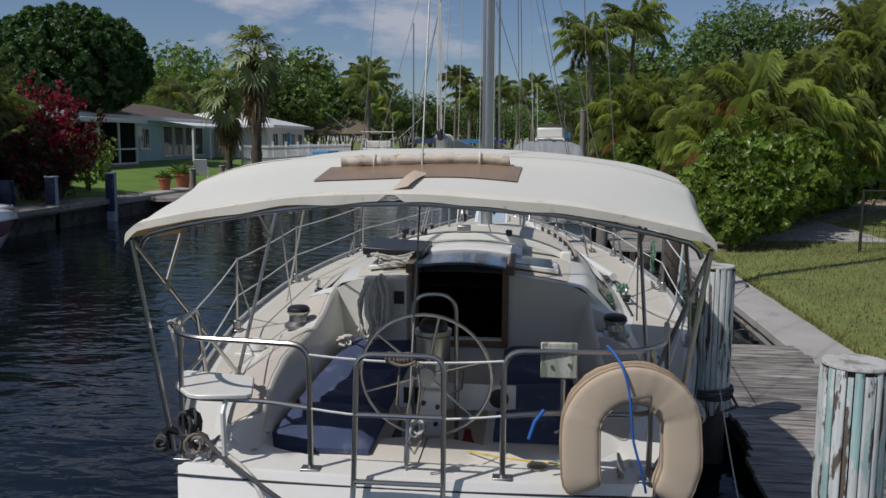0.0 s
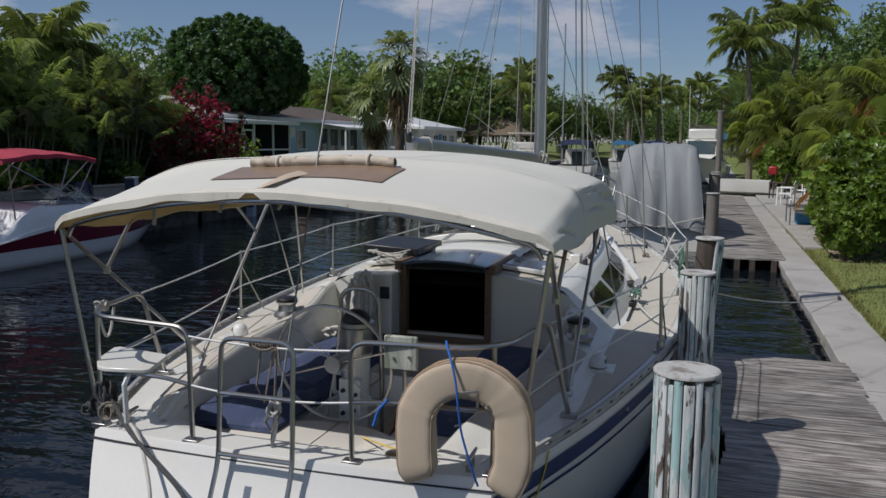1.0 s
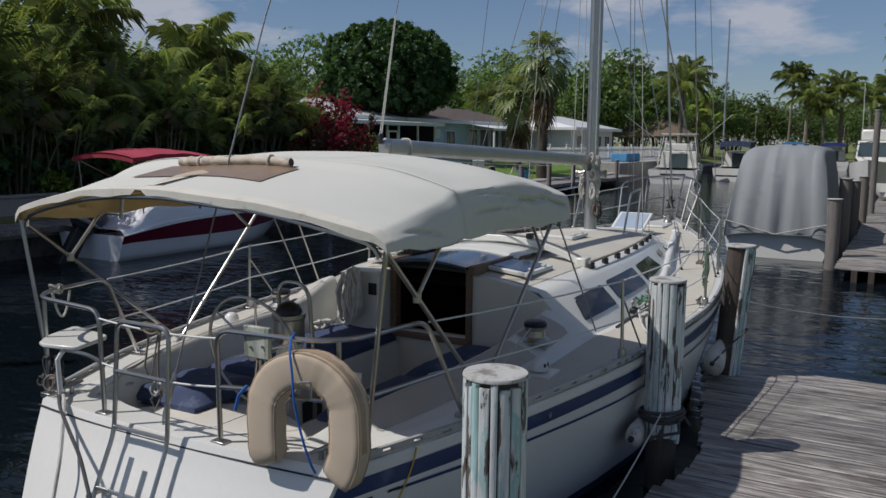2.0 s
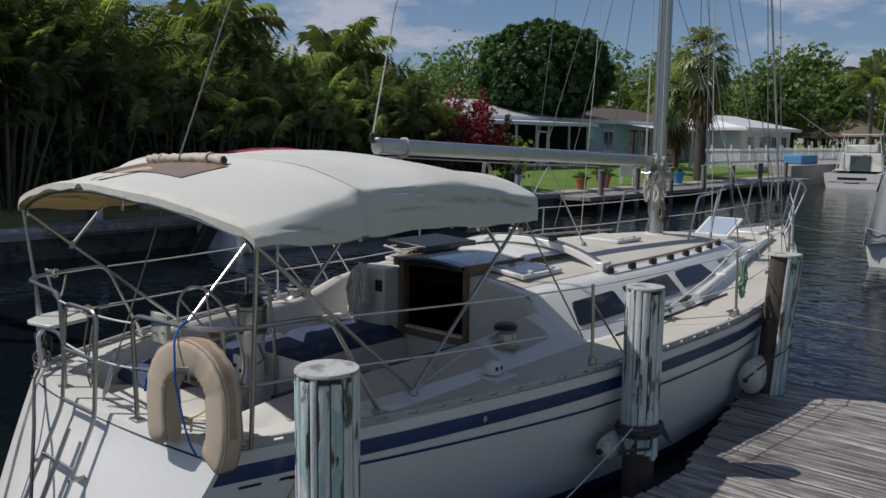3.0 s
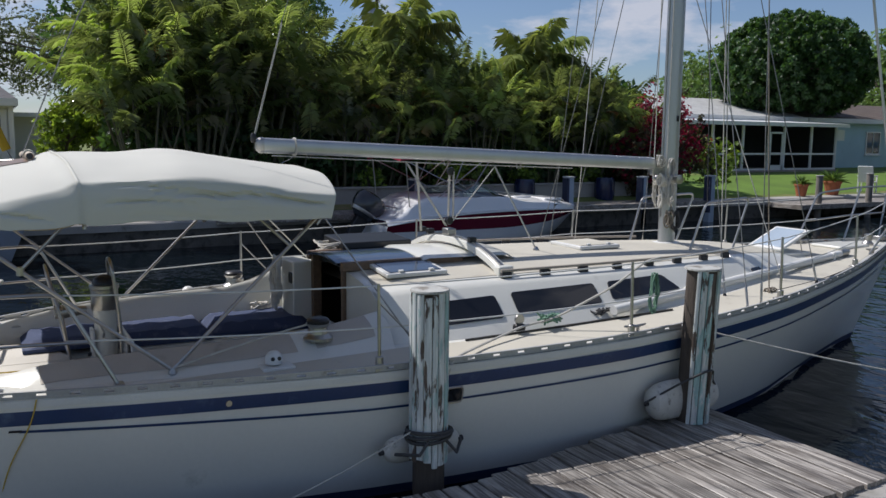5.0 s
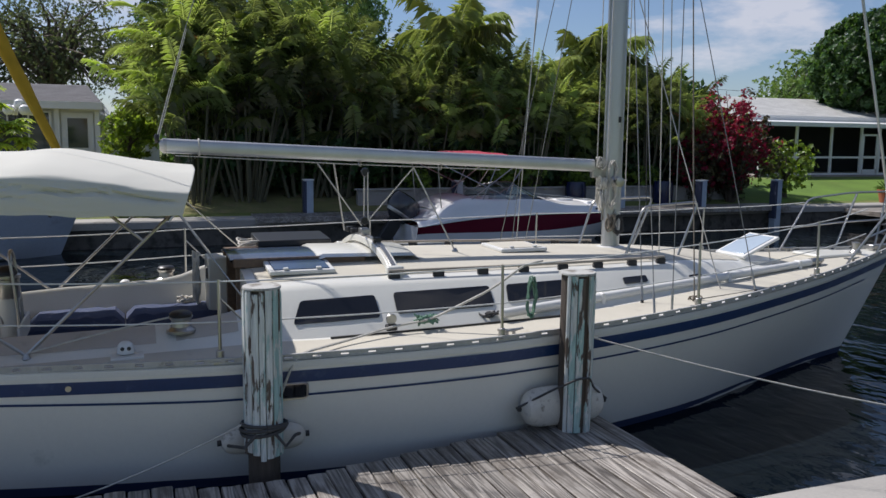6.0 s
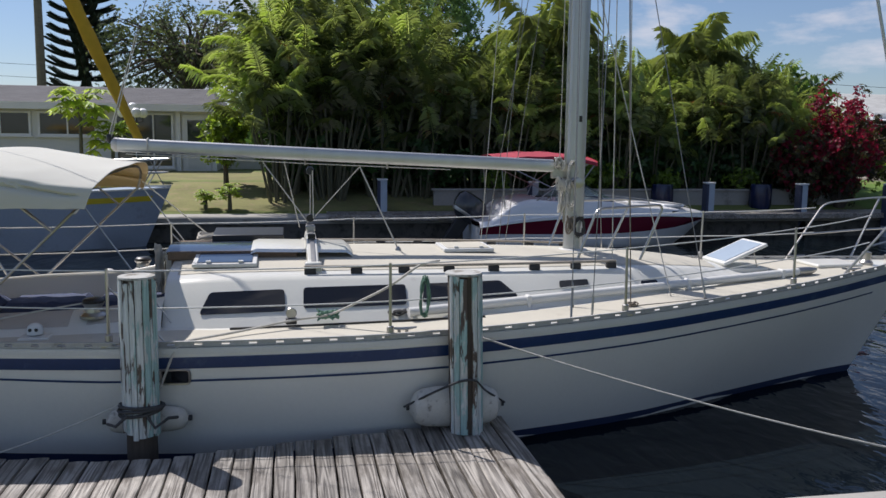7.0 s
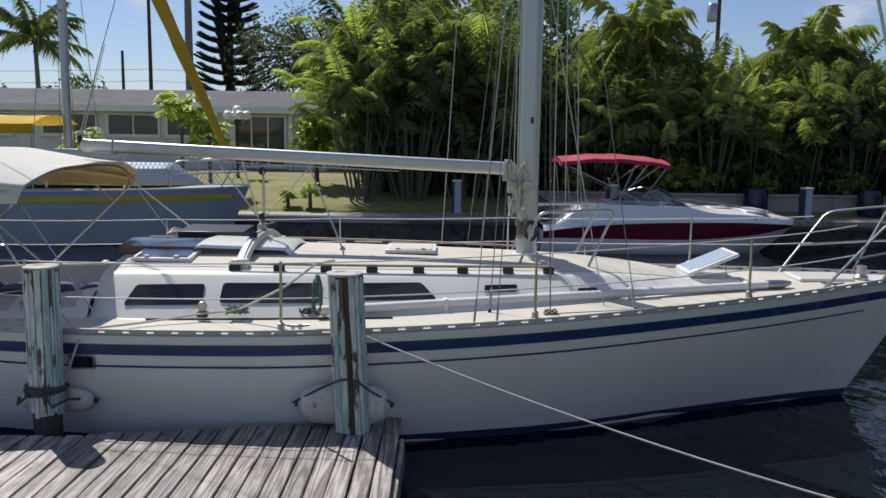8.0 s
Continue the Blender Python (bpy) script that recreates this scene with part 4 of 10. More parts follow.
part("cup_hole", Shape().lathe([(0.058, -0.004), (0.058, 0.004)], sides=18, m=pose(0.38, 1.241, 0.95, 90, 0, 0)), BLACK, holder)
part("cup_hole", Shape().box(-0.19, -0.02, 1.238, 1.246, 0.90, 1.0), BLACK, holder, bevel=0.003)
plate = part("engine_panel", Shape().box(-0.07, 0.07, 1.02, 1.045, 0.62, 1.05), WHITEALLOY, yacht, "white control panel on pedestal", bevel=0.005)
for x, z in ((-0.04, 0.98), (0.04, 0.96), (0.03, 0.86), (-0.04, 0.84), (0.0, 0.74)):
    part("knob", Shape().lathe([(0.014, 0), (0.012, 0.02)], sides=8, m=pose(x, 1.018, z, 90, 0, 0)), BLACK, plate)
part("shift_lever", Shape().tube([(0.10, 1.1, 1.0), (0.17, 1.1, 1.05), (0.18, 1.05, 1.16)], 0.008, 6), STEEL, ped)
thing("fire_extinguisher", (0.19, 1.34, 0.335), "small red fire extinguisher beside steering pedestal", "extinguisher", shape=Shape().lathe([(0.05, 0.335), (0.055, 0.36), (0.055, 0.62), (0.03, 0.66), (0.02, 0.72)], (0.19, 1.34, 0), 14), material=REDPAINT)


def winch(x, y, z, parent, r=0.075):
    w = part("winch", Shape().lathe([(r * 1.25, z), (r * 1.25, z + 0.02), (r * 0.85, z + 0.045), (r * 0.8, z + 0.09), (r * 1.0, z + 0.11), (r * 1.05, z + 0.12)], (x, y, 0), 20), STEEL, parent, "worn chrome sheet winch")
    part("cap", Shape().lathe([(r * 0.95, z + 0.12), (r * 0.98, z + 0.14), (r * 0.8, z + 0.155), (r * 0.35, z + 0.16)], (x, y, 0), 20), BLACK, w, "black winch cap")


for side in (1, -1):
    winch(side * 1.165, 2.42, 1.075, yacht, 0.085)
    # sheet track block and a dorade vent
    part("vent_pad", Shape().box(side * 1.36 - 0.13, side * 1.36 + 0.11, 1.93, 2.15, deck_z(1.3, 2.0) - 0.01, deck_z(1.3, 2.0) + 0.012), GELCOAT, yacht, bevel=0.006)
    v = part("fairlead_block", Shape().lathe([(0.06, 0.98), (0.06, 1.0), (0.052, 1.04), (0.03, 1.06), (0.01, 1.065)], (side * 1.36, 2.03, 0.015), 16), WHITEALLOY, yacht, "round white deck fitting")
    for k in (-1, 1):
        part("eye_hole", Shape().lathe([(0.014, -0.003), (0.014, 0.003)], sides=10, m=pose(side * (1.36 + 0.052), 2.03 + k * 0.022, 1.035, 0, 80 * side, 0)), BLACK, v)
    # genoa track and car
    part("genoa_track", Shape().tube([(side * 1.42, y, deck_z(1.42, y) + 0.012) for y in np.linspace(3.5, 5.6, 8)], 0.011, 4), BLACK, yacht, "black alloy sheet track")
    car = part("sheet_block", Shape().box(side * 1.42 - 0.03, side * 1.42 + 0.03, 3.94, 4.03, 1.03, 1.08), BLACK, yacht, bevel=0.01)
    part("sheave", Shape().lathe([(0.04, -0.012), (0.045, 0), (0.04, 0.012)], sides=14, m=pose(side * 1.42, 3.985, 1.12, 0, 90, 0)), OLDSTEEL, car)
    # handrail along the roof's edge on feet
    ys = [4.15, 4.55, 4.97, 5.38, 5.8, 6.2, 6.62, 7.0]
    hr = part("handrail", Shape().tube([(side * (cabin(y)[1] * 0.93), y, cabin(y)[2] + 0.075) for y in np.linspace(4.1, 7.05, 14)], 0.013, 6), TEAKGREY, yacht, "grey weathered teak grab rail")
    for y in ys:
        x = cabin(y)[1] * 0.93
        part("foot", Shape().box(side * x - 0.018, side * x + 0.018, y - 0.05, y + 0.05, cabin(y)[2] - 0.01, cabin(y)[2] + 0.062), RUBBER, hr, bevel=0.006)
    # mooring cleats
    for cx, cy in ((0.98, 0.22), (1.78, 4.85), (0.5, 9.75)):
        b = sheer_b(cy)
        cx = min(cx, b - 0.1)
        z = deck_z(cx, cy)
        s = Shape().tube([(side * cx, cy - 0.11, z + 0.055), (side * cx, cy - 0.03, z + 0.045), (side * cx, cy + 0.03, z + 0.045), (side * cx, cy + 0.11, z + 0.055)], [0.008, 0.013, 0.013, 0.008], 8)
        s.tube([(side * cx, cy - 0.03, z - 0.005), (side * cx, cy - 0.03, z + 0.045)], 0.014, 8).tube([(side * cx, cy + 0.03, z - 0.005), (side * cx, cy + 0.03, z + 0.045)], 0.014, 8)
        part("mooring_cleat", s, OLDSTEEL, yacht)

# hull port light with a rim
s, r = Shape(), Shape()
s.grid([[hull_point(y, d, 0.008) for d in (0.175, 0.28)] for y in (3.03, 3.22)])
part("port_light", s, DARKGLASS, yacht, "dark oblong hull port light")
ring = [hull_point(y, d, 0.012) for y, d in ((3.02, 0.17), (3.02, 0.285), (3.23, 0.285), (3.23, 0.17), (3.02, 0.17))]
part("port_rim", Shape().tube(bend(ring, 0.03), 0.010, 6), STEEL, yacht)
part("fuel_cap", Shape().lathe([(0.02, -0.003), (0.02, 0.006)], sides=12, m=Matrix.Translation(hull_point(1.62, 0.12, 0.004)) @ pose(0, 0, 0, 0, 90, 0)), STEEL, yacht)

# ---- rails ----
R_TUBE = 0.0135
for side in (1, -1):
    s = Shape()
    s.tube(bend([(side * 0.44, 0.06, 0.93), (side * 0.44, 0.05, 1.545), (side * 1.02, 0.10, 1.55), (side * 1.16, 0.24, 1.55), (side * 1.25, 0.74, 1.555), (side * 1.32, 1.05, 0.955)], 0.09), R_TUBE, 8)
    rail_ob = part("pushpit", s, STEEL, yacht, "bent stainless stern rail")
    part("mid_rail", Shape().tube(bend([(side * 0.44, 0.055, 1.25), (side * 0.66, 0.125, 1.25), (side * 1.04, 0.13, 1.25), (side * 1.18, 0.28, 1.25), (side * 1.285, 0.90, 1.25)], 0.08), R_TUBE * 0.9, 8), STEEL, rail_ob)
    for x, y in ((1.10, 0.18),):
        part("post", Shape().tube([(side * x, y, 0.92), (side * x, y, 1.55)], R_TUBE * 0.95, 8), STEEL, rail_ob)
    for x, y in ((0.44, 0.06), (1.32, 1.05), (1.10, 0.18)):
        part("foot_plate", Shape().box(side * x - 0.045, side * x + 0.045, y - 0.03, y + 0.03, deck_z(min(x, 1.1), max(0.05, y)) - 0.02, deck_z(min(x, 1.1), max(0.05, y)) + 0.012), OLDSTEEL, rail_ob, bevel=0.004)
for x, y in ((-0.84, 0.53), (0.60, 0.22), (-1.1, 0.36)):
    part("deck_vent", Shape().lathe([(0.052, 0.0), (0.05, 0.008), (0.03, 0.016), (0.005, 0.018)], (x, y, deck_z(x, 0.1) + 0.002), 16), STEEL, yacht, "small round deck vent")
# wire between the two halves
part("gate_wire", Shape().tube(sag((-0.44, 0.05, 1.50), (0.44, 0.05, 1.50), 0.02), 0.006, 6).tube(sag((-0.44, 0.05, 1.25), (0.44, 0.05, 1.25), 0.03), 0.006, 6), WIREWHITE, yacht)
# boarding ladder hung over the transom
lad = part("boarding_ladder", Shape().tube(bend([(-0.225, transom_y(0, 0.1) - 0.07, 0.1), (-0.215, -0.06, 0.93), (-0.205, -0.02, 1.53), (0.18, -0.02, 1.53), (0.185, -0.06, 0.93), (0.19, transom_y(0, 0.1) - 0.07, 0.1)], 0.07), 0.0125, 8), STEEL, yacht, "stainless boarding ladder")
for z, y in ((1.26, -0.038), (0.96, -0.06), (0.66, transom_y(0, 0.66) - 0.065), (0.38, transom_y(0, 0.38) - 0.065), (0.14, transom_y(0, 0.14) - 0.065)):
    part("rung", Shape().tube([(-0.22, y, z), (0.188, y, z)], 0.012, 8), STEEL, lad)
for z in (0.62, 0.36):
    for x in (-0.24, 0.2):
        part("stand_off", Shape().tube([(x, transom_y(0, z) + 0.0, z), (x, transom_y(0, z) - 0.09, z)], 0.012, 6), STEEL, lad)
s = Shape().box(-0.018, 0.018, -0.003, 0.003, 0, 0.46, Matrix.Translation((-0.02, -0.30, 0.42)) @ Matrix.Rotation(radians(-24), 4, "X"))
part("chain_plate", s, STEEL, yacht, "backstay chain plate strap")
# outboard bracket board and folding perch
bb = part("bracket_board", Shape().box(0.60, 0.762, 0.07, 0.095, 1.425, 1.585), BOARDGREY, yacht, "weathered grey-green outboard bracket board", bevel=0.006)
for x, z in ((0.65, 1.47), (0.725, 1.48)):
    part("bolt", Shape().lathe([(0.008, 0), (0.006, 0.008)], sides=8, m=pose(x, 0.069, z + 0.01, 90, 0, 0)), OLDSTEEL, bb)
part("bracket_post", Shape().tube([(0.70, 0.075, 1.25), (0.70, 0.075, 1.42)], 0.01, 6), STEEL, bb)
out = [(-1.19, 0.47), (-1.215, 0.44), (-1.13, 0.20), (-1.03, 0.085), (-0.97, 0.065), (-0.76, 0.105), (-0.735, 0.13), (-0.81, 0.38), (-0.84, 0.41)]
perch = part("stern_perch", Shape().prism(out, "z", 1.262, 1.286), GELCOAT, yacht, "white corner seat on stern rail", bevel=0.006)
part("support", Shape().tube([(-0.86, 0.13, 1.26), (-0.86, 0.08, 1.20), (-0.86, 0.09, 0.95)], 0.014, 6), WHITEALLOY, perch)

STANCH = [2.645, 4.74, 6.79, 8.79]
tops = {}
for side in (1, -1):
    tops[side] = [Vector((side * 1.255, 0.76, 1.545))]
    for y in STANCH:
        b = sheer_b(y) - 0.06
        z = deck_z(b, y)
        st = part("stanchion", Shape().tube([(side * b, y, z), (side * (b - 0.005), y, z + 0.30), (side * (b - 0.015), y, z + 0.585)], [0.0125, 0.0125, 0.011], 8), STEEL, yacht, "stainless lifeline stanchion")
        part("base", Shape().box(side * b - 0.045, side * b + 0.045, y - 0.05, y + 0.05, z - 0.01, z + 0.022).lathe([(0.030, z + 0.02), (0.028, z + 0.09), (0.016, z + 0.095)], (side * b, y, 0), 12), OLDSTEEL, st, bevel=0.004)
        tops[side].append(Vector((side * (b - 0.015), y, z + 0.57)))
        if y == 2.645:
            part("brace", Shape().tube([(side * (b - 0.01), y + 0.01, z + 0.45), (side * (b + 0.02), y + 0.42, z + 0.01)], 0.0075, 6), STEEL, st)
    tops[side].append(Vector((side * 0.47, 9.95, 1.80)))
    for name, drop in (("upper_lifeline", 0.0), ("lower_lifeline", 0.285)):
        s = Shape()
        for a, b in zip(tops[side], tops[side][1:]):
            s.tube(sag(a - Vector((0, 0, drop)), b - Vector((0, 0, drop)), 0.012, 6), 0.0055, 6)
        part(name, s, WIREWHITE, yacht, "coated wire lifeline")
    # pulpit half
    s = Shape().tube(bend([(side * 0.52, 9.62, 1.16), (side * 0.62, 10.16, 1.84), (side * 0.40, 10.62, 1.92), (side * 0.12, 11.02, 1.95), (0, 11.08, 1.95)], 0.10), R_TUBE, 8)
    pul = part("pulpit", s, STEEL, yacht, "stainless bow pulpit")
    part("post", Shape().tube([(side * 0.30, 10.30, 1.2), (side * 0.36, 10.68, 1.92)], R_TUBE, 8), STEEL, pul)
    part("post", Shape().tube([(side * 0.10, 10.74, 1.24), (side * 0.16, 10.96, 1.945)], R_TUBE, 8), STEEL, pul)
    part("mid_rail", Shape().tube(bend([(side * 0.565, 9.86, 1.48), (side * 0.34, 10.50, 1.56), (side * 0.11, 10.86, 1.6)], 0.1), R_TUBE * 0.9, 8), STEEL, pul)
    # rails by the mast
    mr = part("mast_rail", Shape().tube(bend([(side * 0.46, 6.75, 1.38), (side * 0.48, 6.93, 1.88), (side * 0.40, 7.66, 1.91), (side * 0.42, 7.42, 1.36)], 0.08), 0.0135, 8), STEEL, yacht, "stainless granny bar by mast")

# ---- bimini ----
TOP_LINE = [(0.0, 2.225), (0.3, 2.285), (0.6, 2.34), (0.85, 2.385), (1.2, 2.385), (1.56, 2.412), (1.82, 2.378), (2.2, 2.322), (2.4, 2.298), (2.58, 2.285)]
HALF = [(0.0, 1.36), (0.8, 1.37), (1.9, 1.395), (2.4, 1.37), (2.58, 1.345)]


CREASES = ((0.95, 1.75, 2.20, 2.14), (1.05, 2.3, 2.16, 2.10), (1.3, 2.2, 2.12, 2.16), (0.95, 1.6, 2.10, 2.06), (1.7, 2.45, 2.15, 2.06), (1.9, 2.5, 2.11, 2.05), (0.35, 0.75, 2.06, 2.02))


def canvas(u, v, lift=0.0):
    """u from -1 (port) to 1 across, v metres from the aft hem."""
    q = abs(u)
    hw = smooth_table(HALF, v)
    zc = smooth_table(TOP_LINE, v)
    k = min(1.0, v / 0.75)
    k = k * k * (3 - 2 * k)
    a, b = 0.225 + (0.11 - 0.225) * k, 0.02 + 0.115 * k
    e = max(0.0, (q - 0.84) / 0.16)
    z = zc - a * q ** 2 - 0.18 * k * q ** 4.5 - b * e ** 1.5
    z = max(z, 1.975 if v > 0.3 else 1.96)
    hw -= 0.03 * min(1.0, max(0.0, (v - 0.76) / 0.05)) * q ** 6
    x = math.copysign(hw * (0.945 + 0.055 * math.sin(e * math.pi / 2)) if q > 0.84 else hw * q * 0.945 / 0.84, u)
    x += 0.08 * min(1.0, v / 1.3)
    y = 0.03 + v + 0.17 * (x / 1.36) ** 2 * max(0.0, 1 - v / 1.2) - (0.15 * q ** 2 + 0.07 * q ** 12) * max(0, (v - 1.8) / 0.78)
    w = noise.noise(Vector((x * 2.1, y * 2.1, 3.7))) * 0.014 + noise.noise(Vector((x * 1.2, y * 5.0, z * 14))) * 0.011 * k * q ** 2 + 0.018 * k * math.exp(-((v - 0.75) / 0.06) ** 2) + 0.016 * math.exp(-((v - 1.25) / 0.3) ** 2) * q ** 3
    f = min(1.0, max(0.0, (v - 0.8) / 0.3)) * (1 if v < 2.45 else 0.4)
    ph = z * 70 + 2.2 * noise.noise(Vector((y * 0.9, z * 3, 2.0))) + 1.1 * y
    w += 0.0045 * f * math.exp(-((q - 0.93) / 0.06) ** 2) * math.sin(ph) * (0.4 + noise.noise(Vector((y * 1.4, q * 6, 8.0))))
    w += 0.010 * math.exp(-((q - 0.955) / 0.035) ** 2) * math.sin(y * 7 + 5 * noise.noise(Vector((y * 2, z * 4, 1))))
    if q > 0.72:
        low = min(1.0, (q - 0.72) / 0.14)
        fold = math.sin(z * 62 + 2.4 * noise.noise(Vector((y * 0.7, z * 0.8, 2.0))) + 1.6 * y)
        x += math.copysign(0.007 * low * f * fold * max(0.0, 0.3 + noise.noise(Vector((y * 0.9, z * 1.5, 8.0)))), u)
        x += math.copysign(0.006 * low * noise.noise(Vector((y * 2.5, z * 5, 4.0))), u)
        for y0, y1, z0, z1 in CREASES:
            if y0 < y < y1:
                s0 = (y - y0) / (y1 - y0)
                x -= math.copysign(0.023 * low * math.sin(math.pi * s0) * math.exp(-((z - z0 - (z1 - z0) * s0 - 0.012 * math.sin(math.pi * s0)) / 0.009) ** 2), u)
    return Vector((x, y, z + w + lift))


us = [math.copysign(1 - (1 - abs(t)) ** 1.6, t) for t in np.linspace(-1, 1, 121)]
vs = [*np.linspace(0, 2.35, 90), 2.40, 2.45, 2.50, 2.54, 2.57, 2.58]
bim = thing("bimini", (0, 1.3, 1.0), "cream canvas bimini awning on stainless bows over cockpit", "awning")
top_ob = part("canopy", Shape().grid([[canvas(u, v) for u in us] for v in vs]), CANVAS, bim, "stretched cream canvas canopy")
sol = top_ob.modifiers.new("cloth", "SOLIDIFY")
sol.thickness, sol.material_offset = 0.004, 1
top_ob.data.materials.append(LINING)
part("aft_hem", Shape().grid([[canvas(u, 0.0, 0.006) + Vector((0, -0.004, 0)) for u in us], [canvas(u, 0.02, 0.007) for u in us], [canvas(u, 0.07, 0.006) for u in us]] +
                             [])
     .grid([[canvas(u, 0.0, 0.006) + Vector((0, -0.006, -0.036 + 0.014 * noise.noise(Vector((u * 7, 0, 5))) + (0.03 if abs(u + 0.03) < 0.03 else 0))) for u in us], [canvas(u, 0.0, 0.006) + Vector((0, -0.004, 0)) for u in us]]), HEM, bim, "drooping stitched canvas hem")
for v in (0.78,):
    part("seam", Shape().grid([[canvas(u, v - 0.012, 0.004), canvas(u, v, 0.008), canvas(u, v + 0.012, 0.004)] for u in us]), CANVAS, bim, "doubled canvas seam")
part("window_panel", Shape().grid([[canvas(u, v, 0.006) for u in np.linspace(-0.33, 0.30, 14)] for v in (0.30, 0.38, 0.46, 0.54, 0.60)]), VINYL, bim, "brown aged vinyl window")
roll = []
for i in range(25):
    u = -0.30 + 0.555 * i / 24
    p = canvas(u, 0.62)
    roll.append(p + Vector((0, 0.025 * noise.noise(Vector((i * 0.45, 0, 0))), 0.026 + 0.012 * noise.noise(Vector((i * 0.5, 2, 0))))))
part("rolled_flap", Shape().tube(roll, [0.027 + 0.010 * noise.noise(Vector((i * 0.9, 9, 0))) for i in range(25)], 12), ROLLCLOTH, bim, "rolled-up cream canvas flap with brown marks")
part("roll_end", Shape().tube([roll[-1] + Vector((-0.01, 0, 0.002)), roll[-1] + Vector((0.004, 0, 0.004))], 0.021, 12), RUBBER, bim, "dark hollow end of rolled flap")
for i in (5, 20):
    part("tie", Shape().tube([roll[i] + Vector((0, 0.034 * math.cos(a), 0.034 * math.sin(a))) for a in np.linspace(0, 2 * math.pi, 13)], 0.007, 6), HEM, bim)
part("stay_slit_flap", Shape().grid([[canvas(u + 0.06 * (v - 0.3), v, 0.012 + 0.01 * math.sin(u * 40 + v * 9)) for u in np.linspace(-0.03, 0.015, 7)] for v in np.linspace(0.06, 0.40, 10)]), TANCANVAS, bim, "tan flap over backstay slit")


def arch(v, dz=-0.045):
    return [Vector((0.955 * p.x, p.y, p.z)) for p in (canvas(u, v, dz) for u in np.linspace(-0.985, 0.985, 31))]


for v in (0.03, 0.80, 1.56, 2.50):
    part("bow", Shape().tube(arch(v), 0.0125, 8), STEEL, bim, "stainless bimini bow")
FOOT = Vector((1.262, 1.384, 1.0))
for side in (1, -1):
    def pt(x, y, z):
        return Vector((side * x, y, z))
    aft, fwd = pt(1.34, 0.22, 1.985), pt(1.30, 2.40, 2.0)
    foot = pt(FOOT.x, FOOT.y, FOOT.z)
    part("strut", Shape().tube([aft, foot], 0.0125, 8), STEEL, bim)
    part("strut", Shape().tube([fwd, foot], 0.0125, 8), STEEL, bim)
    part("strut", Shape().tube([aft, pt(1.19, 0.27, 0.93)], 0.0125, 8), STEEL, bim)
    part("strut", Shape().tube([pt(1.33, 0.83, 2.04), aft.lerp(foot, 0.27)], 0.011, 8), STEEL, bim)
    part("strut", Shape().tube([pt(1.32, 1.90, 2.03), fwd.lerp(foot, 0.22)], 0.011, 8), STEEL, bim)
    part("strut", Shape().tube([fwd, pt(1.40, 3.05, 1.06)], 0.0065, 6), STEEL, bim)
    part("hinge", Shape().lathe([(0.02, 0), (0.03, 0.012), (0.016, 0.05)], foot + Vector((0, 0, -0.03)), 10), OLDSTEEL, bim)
    part("slide", Shape().lathe([(0.022, -0.025), (0.022, 0.025)], aft.lerp(foot, 0.27), 8), OLDSTEEL, bim)
# flag staff whip on the port side of the bimini
part("brace_strap", Shape().tube([Vector((-1.1, 2.45, 2.05)), Vector((-1.58, 3.5, 1.05))], 0.007, 6), HEM, bim, "webbing hold-down strap")

# ---- mast, boom and rigging ----
MAST_Y, HEAD = 6.86, 15.6


def oval(cx, cy, z, rx, ry, n=18):
    return [(cx + rx * math.cos(a), cy + ry * math.sin(a), z) for a in (2 * math.pi * k / n for k in range(n))]


s = Shape().grid([oval(0, MAST_Y, z, 0.072, 0.104) for z in (1.40, 3, 6, 9, 12, HEAD)], True)
mast = part("mast", s, ALLOY, yacht, "grey anodised alloy mast")
part("mast_collar", Shape().grid([oval(0, MAST_Y, 1.39, 0.13, 0.16), oval(0, MAST_Y, 1.42, 0.125, 0.155), oval(0, MAST_Y, 1.43, 0.08, 0.11)], True), WHITEALLOY, mast)
part("sail_track", Shape().box(-0.012, 0.012, MAST_Y - 0.118, MAST_Y - 0.10, 1.7, HEAD), OLDSTEEL, mast)
for side in (1, -1):
    w = part("halyard_winch", Shape().lathe([(0.06, 0), (0.06, 0.02), (0.04, 0.04), (0.038, 0.09), (0.05, 0.105), (0.05, 0.115), (0.02, 0.12)], sides=16, m=pose(side * 0.07, MAST_Y - 0.02, 2.11, 0, 90 * side, 0)), STEEL, mast, "chrome halyard winch")
    part("halyard_cleat", Shape().tube([(side * 0.085, MAST_Y - 0.01, 1.62), (side * 0.10, MAST_Y - 0.01, 1.68), (side * 0.10, MAST_Y - 0.01, 1.76), (side * 0.085, MAST_Y - 0.01, 1.82)], 0.011, 6), OLDSTEEL, mast)
    part("spinnaker_eye", Shape().box(side * 0.068 - 0.01, side * 0.068 + 0.01, MAST_Y + 0.0, MAST_Y + 0.03, 2.72, 2.78), BLACK, mast)
BOOM_A, BOOM_B = Vector((-0.10, 2.385, 2.443)), Vector((-0.005, 6.62, 2.275))
d = (BOOM_B - BOOM_A).normalized()
sx, sz = d.cross(Vector((0, 0, 1))).normalized(), Vector((0, 0, 1))
prof = [(0.050 * math.copysign(abs(math.cos(a)) ** 0.6, math.cos(a)), 0.064 * math.copysign(abs(math.sin(a)) ** 0.6, math.sin(a))) for a in (2 * math.pi * k / 20 for k in range(20))]
s = Shape().grid([[BOOM_A.lerp(BOOM_B, t) + sx * x + sz * z for x, z in prof] for t in (0, 0.25, 0.5, 0.75, 1)], True)
boom = part("boom", s, ALLOY, yacht, "bare grey alloy boom")
